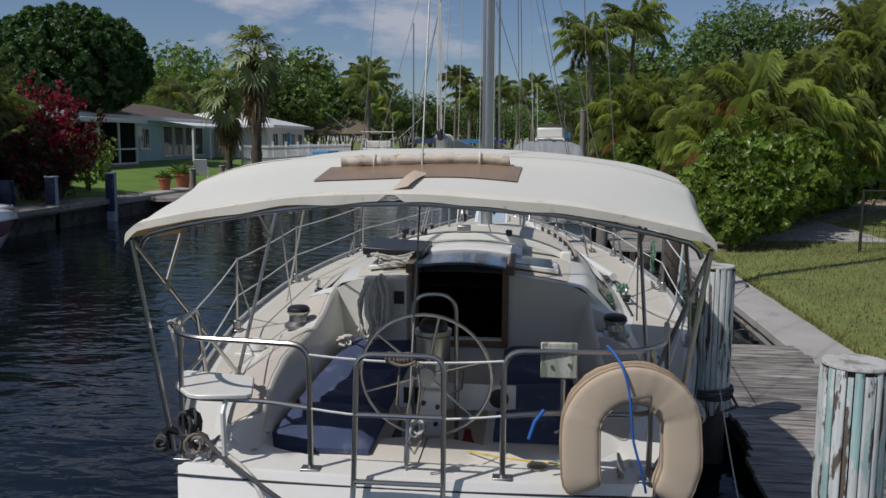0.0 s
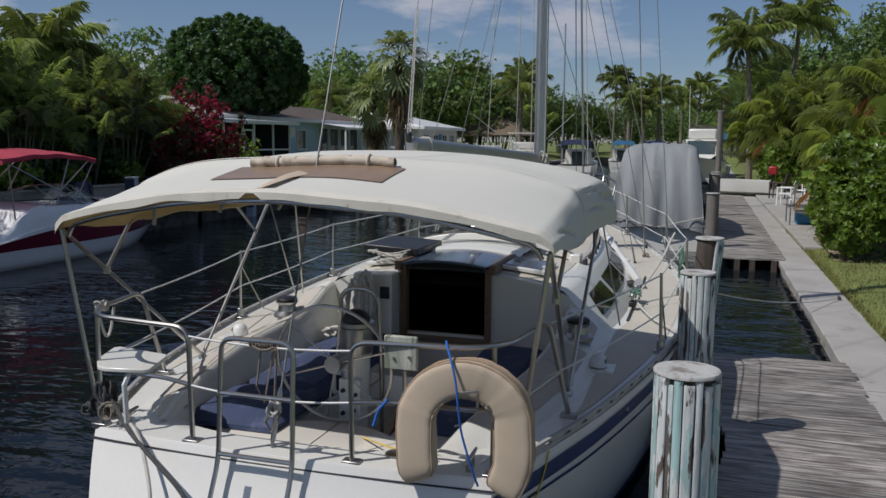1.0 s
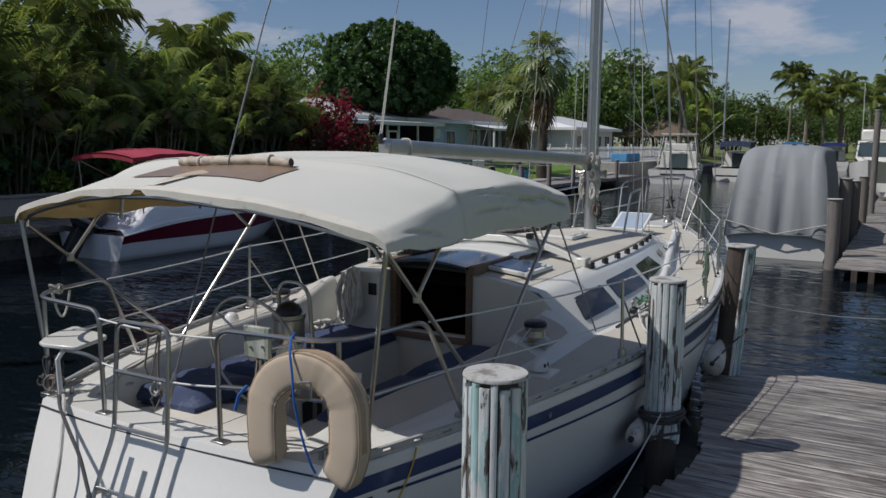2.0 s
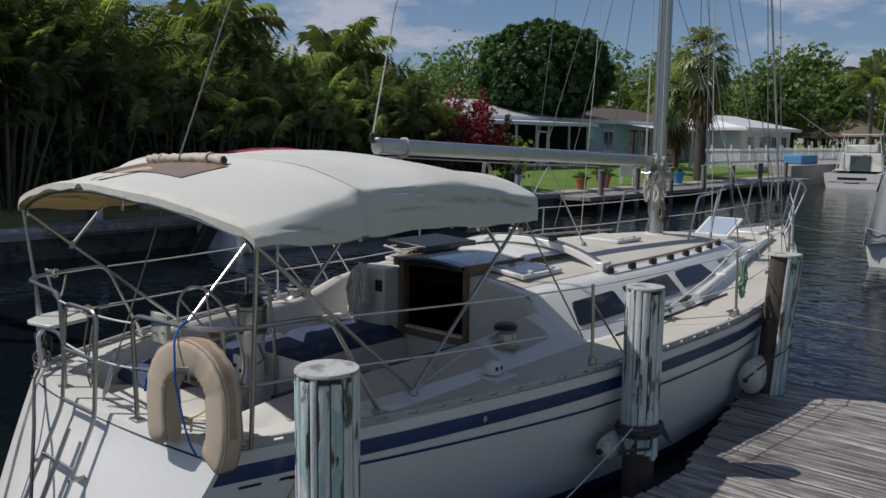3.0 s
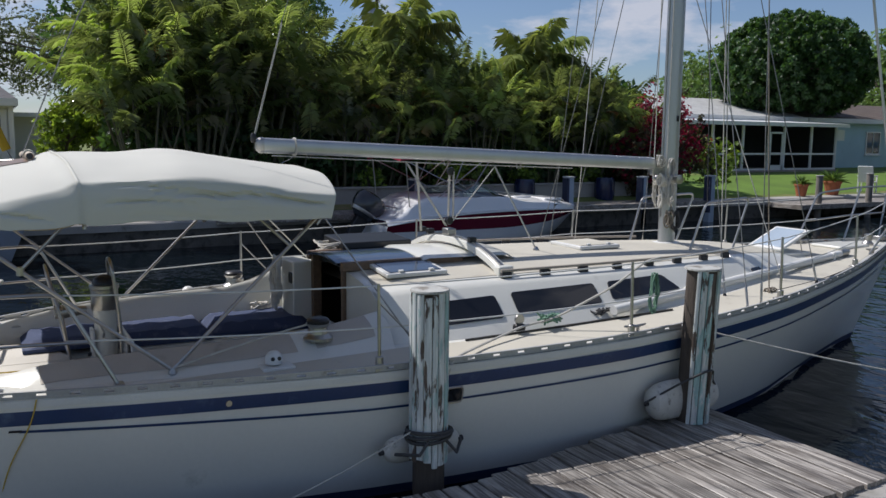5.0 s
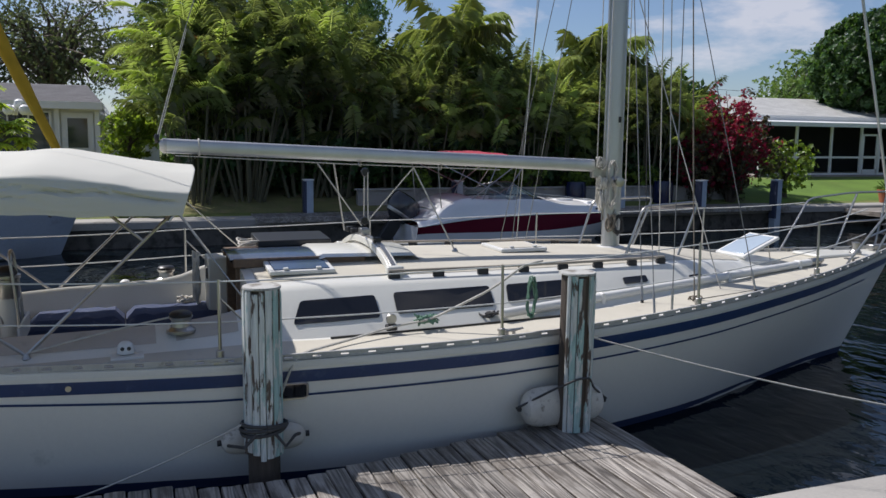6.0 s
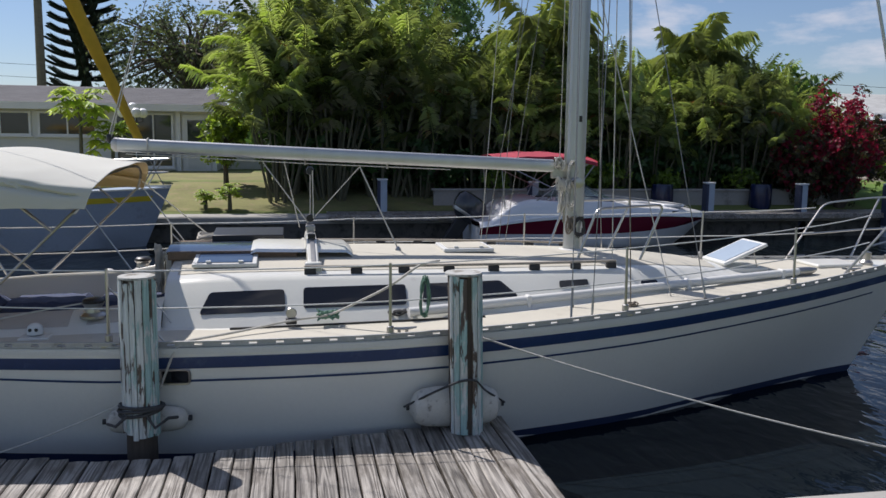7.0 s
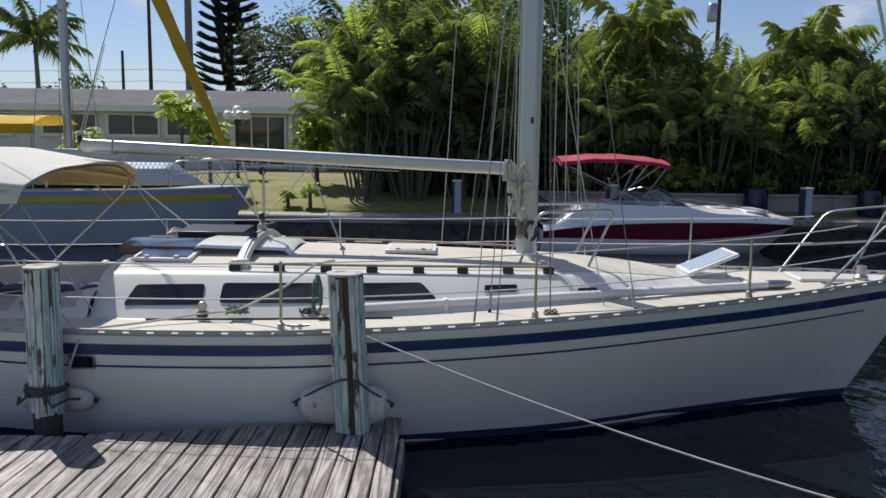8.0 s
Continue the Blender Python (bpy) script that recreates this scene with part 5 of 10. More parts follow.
s = Shape().grid([[BOOM_A - d * 0.03 + sx * x * 0.6 + sz * z * 0.6 for x, z in prof], [BOOM_A + sx * x * 1.03 + sz * z * 1.03 for x, z in prof], [BOOM_A + d * 0.03 + sx * x * 1.03 + sz * z * 1.03 for x, z in prof]], True)
s.add([BOOM_A - d * 0.03 + sx * x * 0.6 + sz * z * 0.6 for x, z in prof], [tuple(reversed(range(20)))])
part("end_cap", s, OLDSTEEL, boom, "dull alloy boom end fitting")
part("gooseneck", Shape().box(-0.03, 0.03, 6.60, 6.78, 2.15, 2.31), OLDSTEEL, boom, bevel=0.01)
s = Shape().tube([BOOM_A + d * 0.30 + sx * x * 1.12 + sz * z * 1.12 for x, z in prof + prof[:1]], 0.008, 6)
part("strap", s, ROPE, boom, "grey webbing strap")
part("awning_strap", Shape().grid([[p + Vector((dx, 0, 0)) for dx in (-0.012, 0.012)] for p in (BOOM_A + d * 0.30 - Vector((0, 0, 0.07)), BOOM_A + d * 0.25 - Vector((0, 0, 0.11)), Vector((-0.02, 2.55, 2.30)))]), ROPE, boom, "grey strap holding up the awning")
for k, off in enumerate((1.75, 2.55)):
    p = BOOM_A + d * off - Vector((0, 0, 0.075))
    part("bail", Shape().tube([p + Vector((0.04, 0, 0.02)), p + Vector((0.03, 0, -0.03)), p + Vector((-0.03, 0, -0.03)), p + Vector((-0.04, 0, 0.02))], 0.006, 6), STEEL, boom)
part("outhaul", Shape().tube([BOOM_A + Vector((0.02, 0.1, -0.085)), BOOM_A.lerp(BOOM_B, 0.4) + Vector((0.02, 0, -0.092)), BOOM_A.lerp(BOOM_B, 0.75) + Vector((0.02, 0, -0.085))], 0.005, 6), ROPE, boom)


def wire(name, pts, r=0.0045, m=WIRE, label="", parent=None):
    return part(name, Shape().tube(pts, r, 6), m, parent or yacht, label)


wire("topping_lift", [BOOM_A + Vector((0, -0.04, 0.07)), (-0.135, 2.60, 3.45), (-0.02, 6.5, HEAD)], 0.004)
wire("topping_tackle", [BOOM_A + Vector((0.01, -0.05, 0.07)), (-0.128, 2.60, 3.45), (-0.145, 2.61, 3.44), BOOM_A + Vector((-0.02, -0.03, 0.07))], 0.004, ROPE)
s = Shape().lathe([(0.012, -0.04), (0.022, -0.025), (0.022, 0.025), (0.012, 0.04)], BOOM_A + Vector((0, -0.05, 0.06)), 10)
part("end_block", s, BLACK, boom)
wire("backstay", [(0, 0.075, 0.95), (0, 0.50, 2.06), (0, 0.60, 2.31), (-0.01, 0.97, 3.22), (0, 6.62, HEAD)], 0.005, WIRE, "stainless wire backstay")
part("turnbuckle", Shape().lathe([(0.008, 0.0), (0.014, 0.03), (0.014, 0.25), (0.008, 0.28)], sides=8, m=Matrix.Translation((0, 0.085, 0.98)) @ Matrix.Rotation(radians(-20), 4, "X")), STEEL, yacht)
wire("forestay", [(0, 10.86, 1.30), (0, 10.77, 1.96), (0, 6.96, HEAD)], 0.006)
f = part("furling_foil", Shape().tube([(0, 10.80, 1.62), (0, 10.77, 1.96), (0, 7.1, HEAD - 0.6)], 0.017, 8), ALLOY, yacht, "alloy headsail furling foil")
part("furling_drum", Shape().lathe([(0.03, 0), (0.075, 0.01), (0.075, 0.02), (0.04, 0.03), (0.04, 0.11), (0.075, 0.12), (0.075, 0.13), (0.025, 0.15), (0.022, 0.3)], (0, 10.82, 1.42), 16), BLACK, f)
for side in (1, -1):
    for name, a, b in (("aft_lower_shroud", (1.655, 6.28, 1.02), (0.07, 6.84, 7.0)), ("cap_shroud", (1.635, 6.47, 1.03), (1.1, 6.80, 7.1)), ("fore_lower_shroud", (1.29, 7.69, 1.09), (0.07, 6.9, 7.0)), ("inner_shroud", (1.25, 6.43, 1.05), (0.06, 6.80, 6.4))):
        wire(name, [(side * a[0], a[1], a[2]), (side * b[0], b[1], b[2])] + ([(side * 0.05, 6.85, HEAD - 0.2)] if name == "cap_shroud" else []), 0.0045, WIRE, "stainless wire shroud")
        p0, p1 = Vector((side * a[0], a[1], a[2])), Vector((side * b[0], b[1], b[2]))
        q = (p1 - p0).normalized()
        part("turnbuckle", Shape().tube([p0 - q * 0.03, p0 + q * 0.02, p0 + q * 0.05, p0 + q * 0.20, p0 + q * 0.24], [0.012, 0.012, 0.0105, 0.0105, 0.006], 8), OLDSTEEL, yacht)
        part("toggle", Shape().tube([p0 - q * 0.04, p0 + q * 0.01, p0 + q * 0.045], [0.017, 0.019, 0.013], 8), BLACK, yacht, "dark shroud toggle on chain plate")
    part("spreader", Shape().tube([(side * 0.05, 6.86, 7.0), (side * 1.1, 6.80, 7.12)], [0.035, 0.02], 8), ALLOY, mast)
# halyards down the mast, and lines led to the rails
for x, y0, x1, y1, z1, m, r in ((0.075, 6.76, 0.08, 6.74, 2.3, ROPE, 0.005), (-0.075, 6.76, -0.09, 6.72, 1.9, ROPE, 0.005), (0.06, 6.97, 0.40, 7.30, 1.9, ROPE, 0.005), (-0.06, 6.97, -0.42, 7.3, 1.9, ROPE, 0.005),
                             (0.05, 6.75, 0.45, 6.98, 1.88, ROPEDARK, 0.004), (-0.05, 6.75, -0.50, 6.0, 1.44, ROPE, 0.0045), (0.05, 6.98, 0.62, 7.05, 1.1, ROPE, 0.005)):
    wire("halyard", [(x, y0, HEAD - 0.3), (x1, y1, z1)], r, m)
wire("flag_halyard", [(0.98, 6.82, 7.08), (1.25, 6.92, 2.27), (1.32, 6.95, 1.07)], 0.006, ROPEBROWN, "brown flag halyard")
wire("pole_lift", [(0.06, 6.97, 4.2), (1.06, 7.46, 1.10)], 0.005, ROPE, "grey pole lift line")
thing("deck_line", (1.2, 7.8, 1.1), "thin dark line lying along the side deck", "rope", shape=Shape().tube(bend([(1.33, 6.98, 1.085), (1.25, 7.5, 1.10), (1.16, 7.97, 1.115), (1.08, 8.35, 1.145), (1.01, 8.70, 1.18)], 0.05), 0.006, 6), material=ROPEDARK)
rnd = random.Random(11)


def coil(name, c, w, h, turns, r, m, parent, axis_y=True, seed=1):
    """A hank of rope hung in loops."""
    rnd = random.Random(seed)
    pts = []
    for i in range(turns * 14 + 1):
        a = 2 * math.pi * i / 14
        t = i // 14
        jx, jz = rnd.uniform(-0.012, 0.012), rnd.uniform(-0.02, 0.02)
        lx, lz = w * math.cos(a) * (0.8 + 0.1 * (t % 3)), h * math.sin(a) * (0.85 + 0.07 * (t % 4))
        off = Vector((rnd.uniform(-0.02, 0.02) + 0.3 * r * t, lx + jx, lz + jz)) if axis_y else Vector((lx + jx, rnd.uniform(-0.02, 0.02) - 0.3 * r * t, lz + jz))
        pts.append(Vector(c) + off)
    return part(name, Shape().tube(pts, r, 6), m, parent, "coiled grey rope hank") if parent else Shape().tube(pts, r, 6)


def tangle(centre, size, turns, seed, per=11):
    """One wandering line wound over itself."""
    pts = []
    for i in range(turns * per):
        a = i * 2 * math.pi / per
        q = i * 0.21 + seed * 7
        r = 0.65 + 0.45 * noise.noise(Vector((q, 1.3, seed)))
        pts.append(Vector(centre) + Vector((size[0] * (math.cos(a) * r + 0.5 * noise.noise(Vector((q * 0.5, 5, seed)))), size[1] * (math.sin(a * 0.61 + seed) * r), size[2] * (math.sin(a) * r + 0.6 * noise.noise(Vector((q * 0.4, 9, seed)))))))
    return pts


for c, size, turns, r, sd in (((0.06, MAST_Y - 0.19, 2.30), (0.04, 0.06, 0.07), 6, 0.009, 11), ((0.08, MAST_Y - 0.17, 2.10), (0.05, 0.05, 0.08), 7, 0.010, 12), ((0.07, MAST_Y - 0.16, 1.90), (0.045, 0.045, 0.12), 6, 0.009, 13), ((0.09, MAST_Y - 0.06, 1.68), (0.04, 0.05, 0.10), 5, 0.009, 14)):
    part("halyard_coil", Shape().tube(tangle(c, size, turns, sd), r, 6), ROPE if sd < 14 else ROPEBROWN, yacht, "tangled grey halyard hank")
coil("halyard_coil", (0.09, MAST_Y - 0.06, 2.22), 0.05, 0.10, 5, 0.007, ROPE, yacht, seed=1)
coil("halyard_coil", (0.10, MAST_Y - 0.07, 1.98), 0.05, 0.14, 6, 0.007, ROPE, yacht, seed=2)
coil("halyard_coil", (0.09, MAST_Y + 0.03, 1.66), 0.06, 0.10, 5, 0.008, ROPEDARK, yacht, seed=3)
coil("halyard_coil", (-0.10, MAST_Y - 0.07, 1.95), 0.05, 0.16, 6, 0.007, ROPE, yacht, seed=4)

# traveller arch across the roof and the mainsheet
TRAV = 4.18
pts = [(x, 1.37 + 0.18 * (1 - (abs(x) / 0.88) ** 2.4)) for x in np.linspace(-0.88, 0.88, 23)]
s = Shape().grid([[(x, TRAV - 0.055, z), (x, TRAV - 0.045, z + 0.06), (x, TRAV + 0.045, z + 0.06), (x, TRAV + 0.055, z)] for x, z in pts], True)
trav = part("traveller_arch", s, GELCOAT, yacht, "white arched traveller beam", bevel=0.006)
part("track", Shape().grid([[(x, TRAV - 0.018, z + 0.06), (x, TRAV - 0.018, z + 0.075), (x, TRAV + 0.018, z + 0.075), (x, TRAV + 0.018, z + 0.06)] for x, z in pts], True), OLDSTEEL, trav)
for side in (1, -1):
    part("end_foot", Shape().box(side * 0.88 - 0.05, side * 0.88 + 0.05, TRAV - 0.075, TRAV + 0.075, 1.33, 1.455), GELCOAT, trav, bevel=0.015)
car = part("car", Shape().box(-0.13, -0.01, TRAV - 0.045, TRAV + 0.045, 1.62, 1.68), OLDSTEEL, trav, bevel=0.01)
for x in (0.35, -0.45, -0.62):
    part("stop", Shape().box(x - 0.03, x + 0.03, TRAV - 0.035, TRAV + 0.035, 1.59, 1.64), BLACK, trav, bevel=0.008)
lower = Vector((-0.07, TRAV, 1.75))
part("lower_block", Shape().lathe([(0.035, -0.02), (0.042, 0), (0.035, 0.02)], sides=14, m=Matrix.Translation(lower) @ pose(0, 0, 0, 0, 90, 0)), BLACK, car)
upper = BOOM_A + d * 1.80 - Vector((0, 0, 0.16))
part("upper_block", Shape().lathe([(0.035, -0.02), (0.042, 0), (0.035, 0.02)], sides=14, m=Matrix.Translation(upper) @ pose(0, 0, 0, 0, 90, 0)), BLACK, car)
for dx in (-0.03, -0.01, 0.012, 0.03):
    wire("mainsheet", [upper + Vector((dx, 0.02 * (dx > 0), 0)), lower + Vector((dx, 0.03 * (dx > 0), 0))], 0.0055, ROPE, "grey mainsheet")
b1, b2 = BOOM_A + d * 1.35 - Vector((0, 0, 0.10)), BOOM_A + d * 2.28 - Vector((0, 0, 0.10))
for dx in (-0.012, 0.012):
    wire("mainsheet", [b1 + Vector((dx, 0, 0)), lower + Vector((dx - 0.02, -0.02, -0.05))], 0.0055, ROPE, "grey mainsheet")
    wire("mainsheet", [b1 + Vector((dx - 0.2, 0.2, 0)), Vector((-0.45 + dx, TRAV - 0.1, 1.62))], 0.0055, ROPE, "grey mainsheet")
wire("mainsheet", [b2, lower + Vector((0.02, 0.03, 0))], 0.0055, ROPE, "grey mainsheet")
wire("boom_vang", [b2, (0.16, 5.02, 1.46)], 0.008, ROPE, "doubled vang line")
part("vang_eye", Shape().lathe([(0.03, 0), (0.03, 0.012), (0.012, 0.04)], (0.16, 5.02, roof(0.16, 5.02).z), 10), STEEL, yacht)

# open forehatch lid, bow roller, whisker pole on the side deck
lid = Matrix.Translation((-0.02, 8.46, 1.245)) @ Matrix.Rotation(radians(23), 4, "X")
fh = part("forehatch_lid", Shape().box(-0.24, 0.24, 0, 0.53, 0, 0.035, lid), WHITEALLOY, yacht, "open white forehatch lid", bevel=0.01)
# sky reflection on the lens is painted as its pale colour
part("lens", Shape().box(-0.20, 0.20, 0.04, 0.49, 0.03, 0.042, lid), SKYLENS, fh, bevel=0.006)
part("forehatch_coaming", Shape().box(-0.25, 0.25, 8.42, 8.95, 1.14, 1.225), GELCOAT, yacht, bevel=0.012)
part("hatch_prop", Shape().tube([(0.2, 8.85, 1.2), (0.2, 8.80, 1.38)], 0.006, 6), STEEL, fh)
part("anchor_well_lid", Shape().box(-0.22, 0.22, 9.55, 10.1, deck_z(0, 9.8) - 0.01, deck_z(0, 9.8) + 0.035), GELCOAT, yacht, bevel=0.02)
part("bow_roller", Shape().box(-0.055, 0.055, 10.55, 11.08, 1.25, 1.31), OLDSTEEL, yacht, "stainless bow roller", bevel=0.01)
part("windlass_cleat", Shape().lathe([(0.07, 1.2), (0.07, 1.25), (0.045, 1.28), (0.05, 1.36), (0.02, 1.37)], (0.12, 10.2, 0), 14), OLDSTEEL, yacht)
pole = [Vector((1.40, 4.95, 1.095)), Vector((1.22, 6.43, 1.17)), Vector((0.97, 7.45, 1.20)), Vector((0.50, 9.16, 1.225))]
wp = part("whisker_pole", Shape().tube([pole[0], pole[0].lerp(pole[3], 0.33), pole[0].lerp(pole[3], 0.66), pole[3]], 0.04, 12), WHITEALLOY, yacht, "white whisker pole lashed along side deck")
part("pole_end", Shape().tube([pole[3] - Vector((-0.01, 0.05, 0)), pole[3] + Vector((-0.02, 0.10, 0)), pole[3] + Vector((-0.05, 0.2, 0.01))], [0.045, 0.045, 0.02], 10), OLDSTEEL, wp)
for y in (6.05, 7.75, 8.9):
    t = (y - pole[0].y) / (pole[3].y - pole[0].y)
    p = pole[0].lerp(pole[3], t)
    part("lashing", Shape().box(p.x - 0.05, p.x + 0.05, y - 0.02, y + 0.02, p.z - 0.08, p.z + 0.045), WHITEALLOY, wp, bevel=0.01)
# ropes on deck, part of the yacht's gear
rope1 = bend([(1.84, 3.0, 0.62), (1.85, 3.15, 1.01), (1.62, 3.55, 1.02), (1.45, 4.0, 1.07), (1.45, 4.3, 1.10), (1.62, 4.75, 1.35), (1.7, 5.0, 1.55), (1.72, 5.15, 1.58)], 0.12)
thing("mooring_line", (1.84, 3.3, 1.0), "grey-green mooring line led along the deck to lifeline", "rope", shape=Shape().tube(rope1, 0.010, 6), material=ROPE)
thing("mooring_line", (1.45, 4.25, 1.08), "green rope knot on side deck", "rope", shape=Shape().tube([Vector((1.42 + 0.05 * math.cos(i * 1.9), 4.28 + 0.09 * math.sin(i * 1.3), 1.08 + 0.035 * math.sin(i * 2.3) + 0.02)) for i in range(40)], 0.009, 6), material=ROPEGREEN)
thing("rope_hank", (1.74, 5.05, 1.55), "hank of green rope hung on the lifeline", "rope", shape=coil("x", (1.79, 5.02, 1.30), 0.035, 0.16, 6, 0.007, ROPEGREEN, None), material=ROPEGREEN)
s = Shape()
for k in range(5):
    s.tube([Vector((1.30 + 0.05 * math.cos(a + k), 4.86 + 0.07 * math.sin(a) + 0.02 * k, 1.06 + 0.035 * abs(math.sin(a * 0.5 + k)))) for a in np.linspace(0, 6.3, 14)], 0.009, 6)
thing("snatch_block", (1.30, 4.86, 1.03), "dark block and shackle lying on side deck", "block", shape=s, material=ROPEDARK)
for sd, x, y, z in ((1, -0.62, 2.71, 1.19), (2, -0.70, 2.72, 1.14), (3, -0.58, 2.71, 1.22)):
    thing("rope_hank", (x, y, 1.1), "pale grey sheet coiled and hung on bulkhead", "rope", "sheet coils", shape=coil("x", (x, y - 0.03, z), 0.06, 0.21, 9, 0.010, ROPEPALE, None, False, sd), material=ROPEPALE)
thing("rope_tangle", (1.33, 6.95, 1.05), "brown rope knotted at side deck", "rope", shape=Shape().tube(tangle((1.33, 6.95, 1.10), (0.05, 0.07, 0.03), 5, 31), 0.007, 6), material=ROPEBROWN)
thing("rope_hank", (-0.82, 2.62, 0.9), "pale sheet tail bunched on cushion", "rope", shape=Shape().tube([Vector((-0.74, 2.70, 1.05)), Vector((-0.78, 2.68, 0.97))] + tangle((-0.84, 2.58, 0.945), (0.07, 0.09, 0.03), 5, 8), 0.010, 6), material=ROPEPALE)
s = Shape()
for k in range(6):
    s.tube([Vector((-0.58 + 0.16 * math.cos(a + k * 0.7) * (0.7 + 0.08 * k), 3.18 + 0.12 * math.sin(a), 1.46 + 0.015 * k + 0.012 * math.sin(3 * a + k))) for a in np.linspace(0, 6.28, 18)], 0.009, 6)
thing("rope_tangle", (-0.58, 3.18, 1.43), "grey rope heaped on coachroof beside hatch", "rope", shape=s, material=ROPE)
thing("sheet", (1.05, 1.5, 1.1), "slack grey jib sheet along starboard coaming", "rope", shape=Shape().tube(sag((1.15, 2.42, 1.20), (1.28, 1.42, 1.03), -0.01, 5)[:-1] + sag((1.28, 1.42, 1.03), (0.7, 0.9, 0.88), 0.03, 6), 0.007, 6), material=ROPE)
# lines wrapped on the stern rail, a tangle at the port corner
s = Shape()
for k in range(9):
    x = -0.075 + 0.0135 * k
    s.tube([Vector((x + 0.006 * math.cos(a + k), 0.05 + 0.02 * math.cos(a), 1.50 + 0.02 * math.sin(a))) for a in np.linspace(0, 6.28, 10)], 0.0075, 6)
s.tube(sag((-0.07, 0.03, 1.49), (0.05, 0.03, 1.49), 0.02, 6), 0.008, 6)
s.tube([(0.06, 0.03, 1.49), (0.075, 0.0, 1.38), (0.06, 0.01, 1.25), (0.09, 0.0, 1.16), (0.05, -0.01, 1.08), (0.02, -0.01, 1.13), (0.06, 0.0, 1.2)], 0.006, 6)
s.tube([(-0.02, 0.03, 1.48), (-0.03, 0.0, 1.30), (0.01, 0.0, 1.22), (0.03, 0.01, 1.34), (0.05, 0.03, 1.49)], 0.0055, 6)
thing("rope_hank", (0, 0.05, 1.5), "brown-grey line wrapped round the stern gate wire", "rope", shape=s, material=ROPEBROWN)
thing("rope_hank", (0.07, 0.01, 1.2), "small tangle of grey line on stern ladder", "rope", shape=Shape().tube(tangle((0.06, 0.0, 1.2), (0.035, 0.03, 0.05), 5, 3), 0.006, 6), material=ROPE)
thing("rope_hank", (-1.19, 0.33, 1.5), "pale line wrapped on port stern rail", "rope", shape=Shape().tube(tangle((-1.19, 0.33, 1.55), (0.035, 0.05, 0.035), 6, 1), 0.007, 6).tube(sag((-1.19, 0.30, 1.53), (-1.185, 0.42, 1.53), 0.16), 0.008, 6), material=ROPE)
s = Shape().tube(bend([(-1.10, 0.20, 1.12), (-0.99, 0.17, 1.04), (-0.88, 0.09, 0.985), (-0.75, 0.0, 0.955), (-0.53, -0.10, 0.87), (-0.36, -0.17, 0.80), (-0.1, -0.30, 0.6), (0.1, -0.42, 0.2), (0.15, -0.5, -0.1)], 0.12), 0.011, 8)
thing("stern_line", (-0.98, 0.06, 0.9), "dark stern line draped over the transom", "rope", shape=s, material=ROPEDARK)
thing("rope_tangle", (-1.12, 0.22, 0.95), "tangled dark rope on the port stern post", "rope", shape=Shape().tube(tangle((-1.08, 0.20, 1.10), (0.045, 0.05, 0.09), 6, 2), 0.009, 6), material=ROPEDARK)
thing("rope_tangle", (-1.02, 0.16, 0.95), "tangled grey rope knotted by stern cleat", "rope", shape=Shape().tube(tangle((-1.03, 0.17, 1.02), (0.055, 0.05, 0.06), 6, 5), 0.008, 6), material=ROPEBROWN)
thing("rope_tangle", (-1.27, 0.30, 0.95), "dark line hitched outside the stern rail", "rope", shape=Shape().tube(tangle((-1.24, 0.25, 0.98), (0.04, 0.04, 0.045), 5, 6), 0.008, 6), material=ROPEDARK)
thing("stern_line", (-0.95, 0.05, 0.9), "pale dock line hanging down the transom", "rope", shape=Shape().tube(bend([(-1.02, 0.18, 1.03), (-0.83, 0.09, 0.985), (-0.70, -0.01, 0.945), (-0.60, -0.10, 0.84), (-0.53, -0.17, 0.74), (-0.46, -0.34, 0.3), (-0.42, -0.5, -0.1)], 0.1), 0.011, 6), material=ROPE)
thing("rail_clip", (-1.20, 0.27, 1.02), "black plastic clip on stern rail foot", "clip", shape=Shape().tube([(-1.24, 0.26, 0.98), (-1.21, 0.27, 1.04), (-1.16, 0.28, 1.02)], [0.02, 0.03, 0.018], 8), material=BLACK)

# horseshoe buoy: a flat padded U with piped edges and a puckered cover
path = [(-0.182, 0.935), (-0.186, 0.945), (-0.193, 0.962), (-0.201, 0.985), (-0.207, 1.02), (-0.211, 1.08), (-0.213, 1.14), (-0.213, 1.19)] + [(-0.213 * math.cos(a) + 0.006 * (1 - math.cos(a)), 1.215 + 0.205 * math.sin(a)) for a in np.linspace(0.1, math.pi - 0.1, 33)] + [(0.228, 1.18), (0.232, 1.12), (0.232, 1.06), (0.226, 1.02), (0.212, 0.975), (0.194, 0.935), (0.182, 0.914), (0.175, 0.902), (0.170, 0.893)]
prof = [(0.087 * math.copysign(abs(math.cos(a)) ** 0.38, math.cos(a)), 0.060 * math.copysign(abs(math.sin(a)) ** 0.45, math.sin(a))) for a in (2 * math.pi * k / 24 for k in range(24))]
rows = []
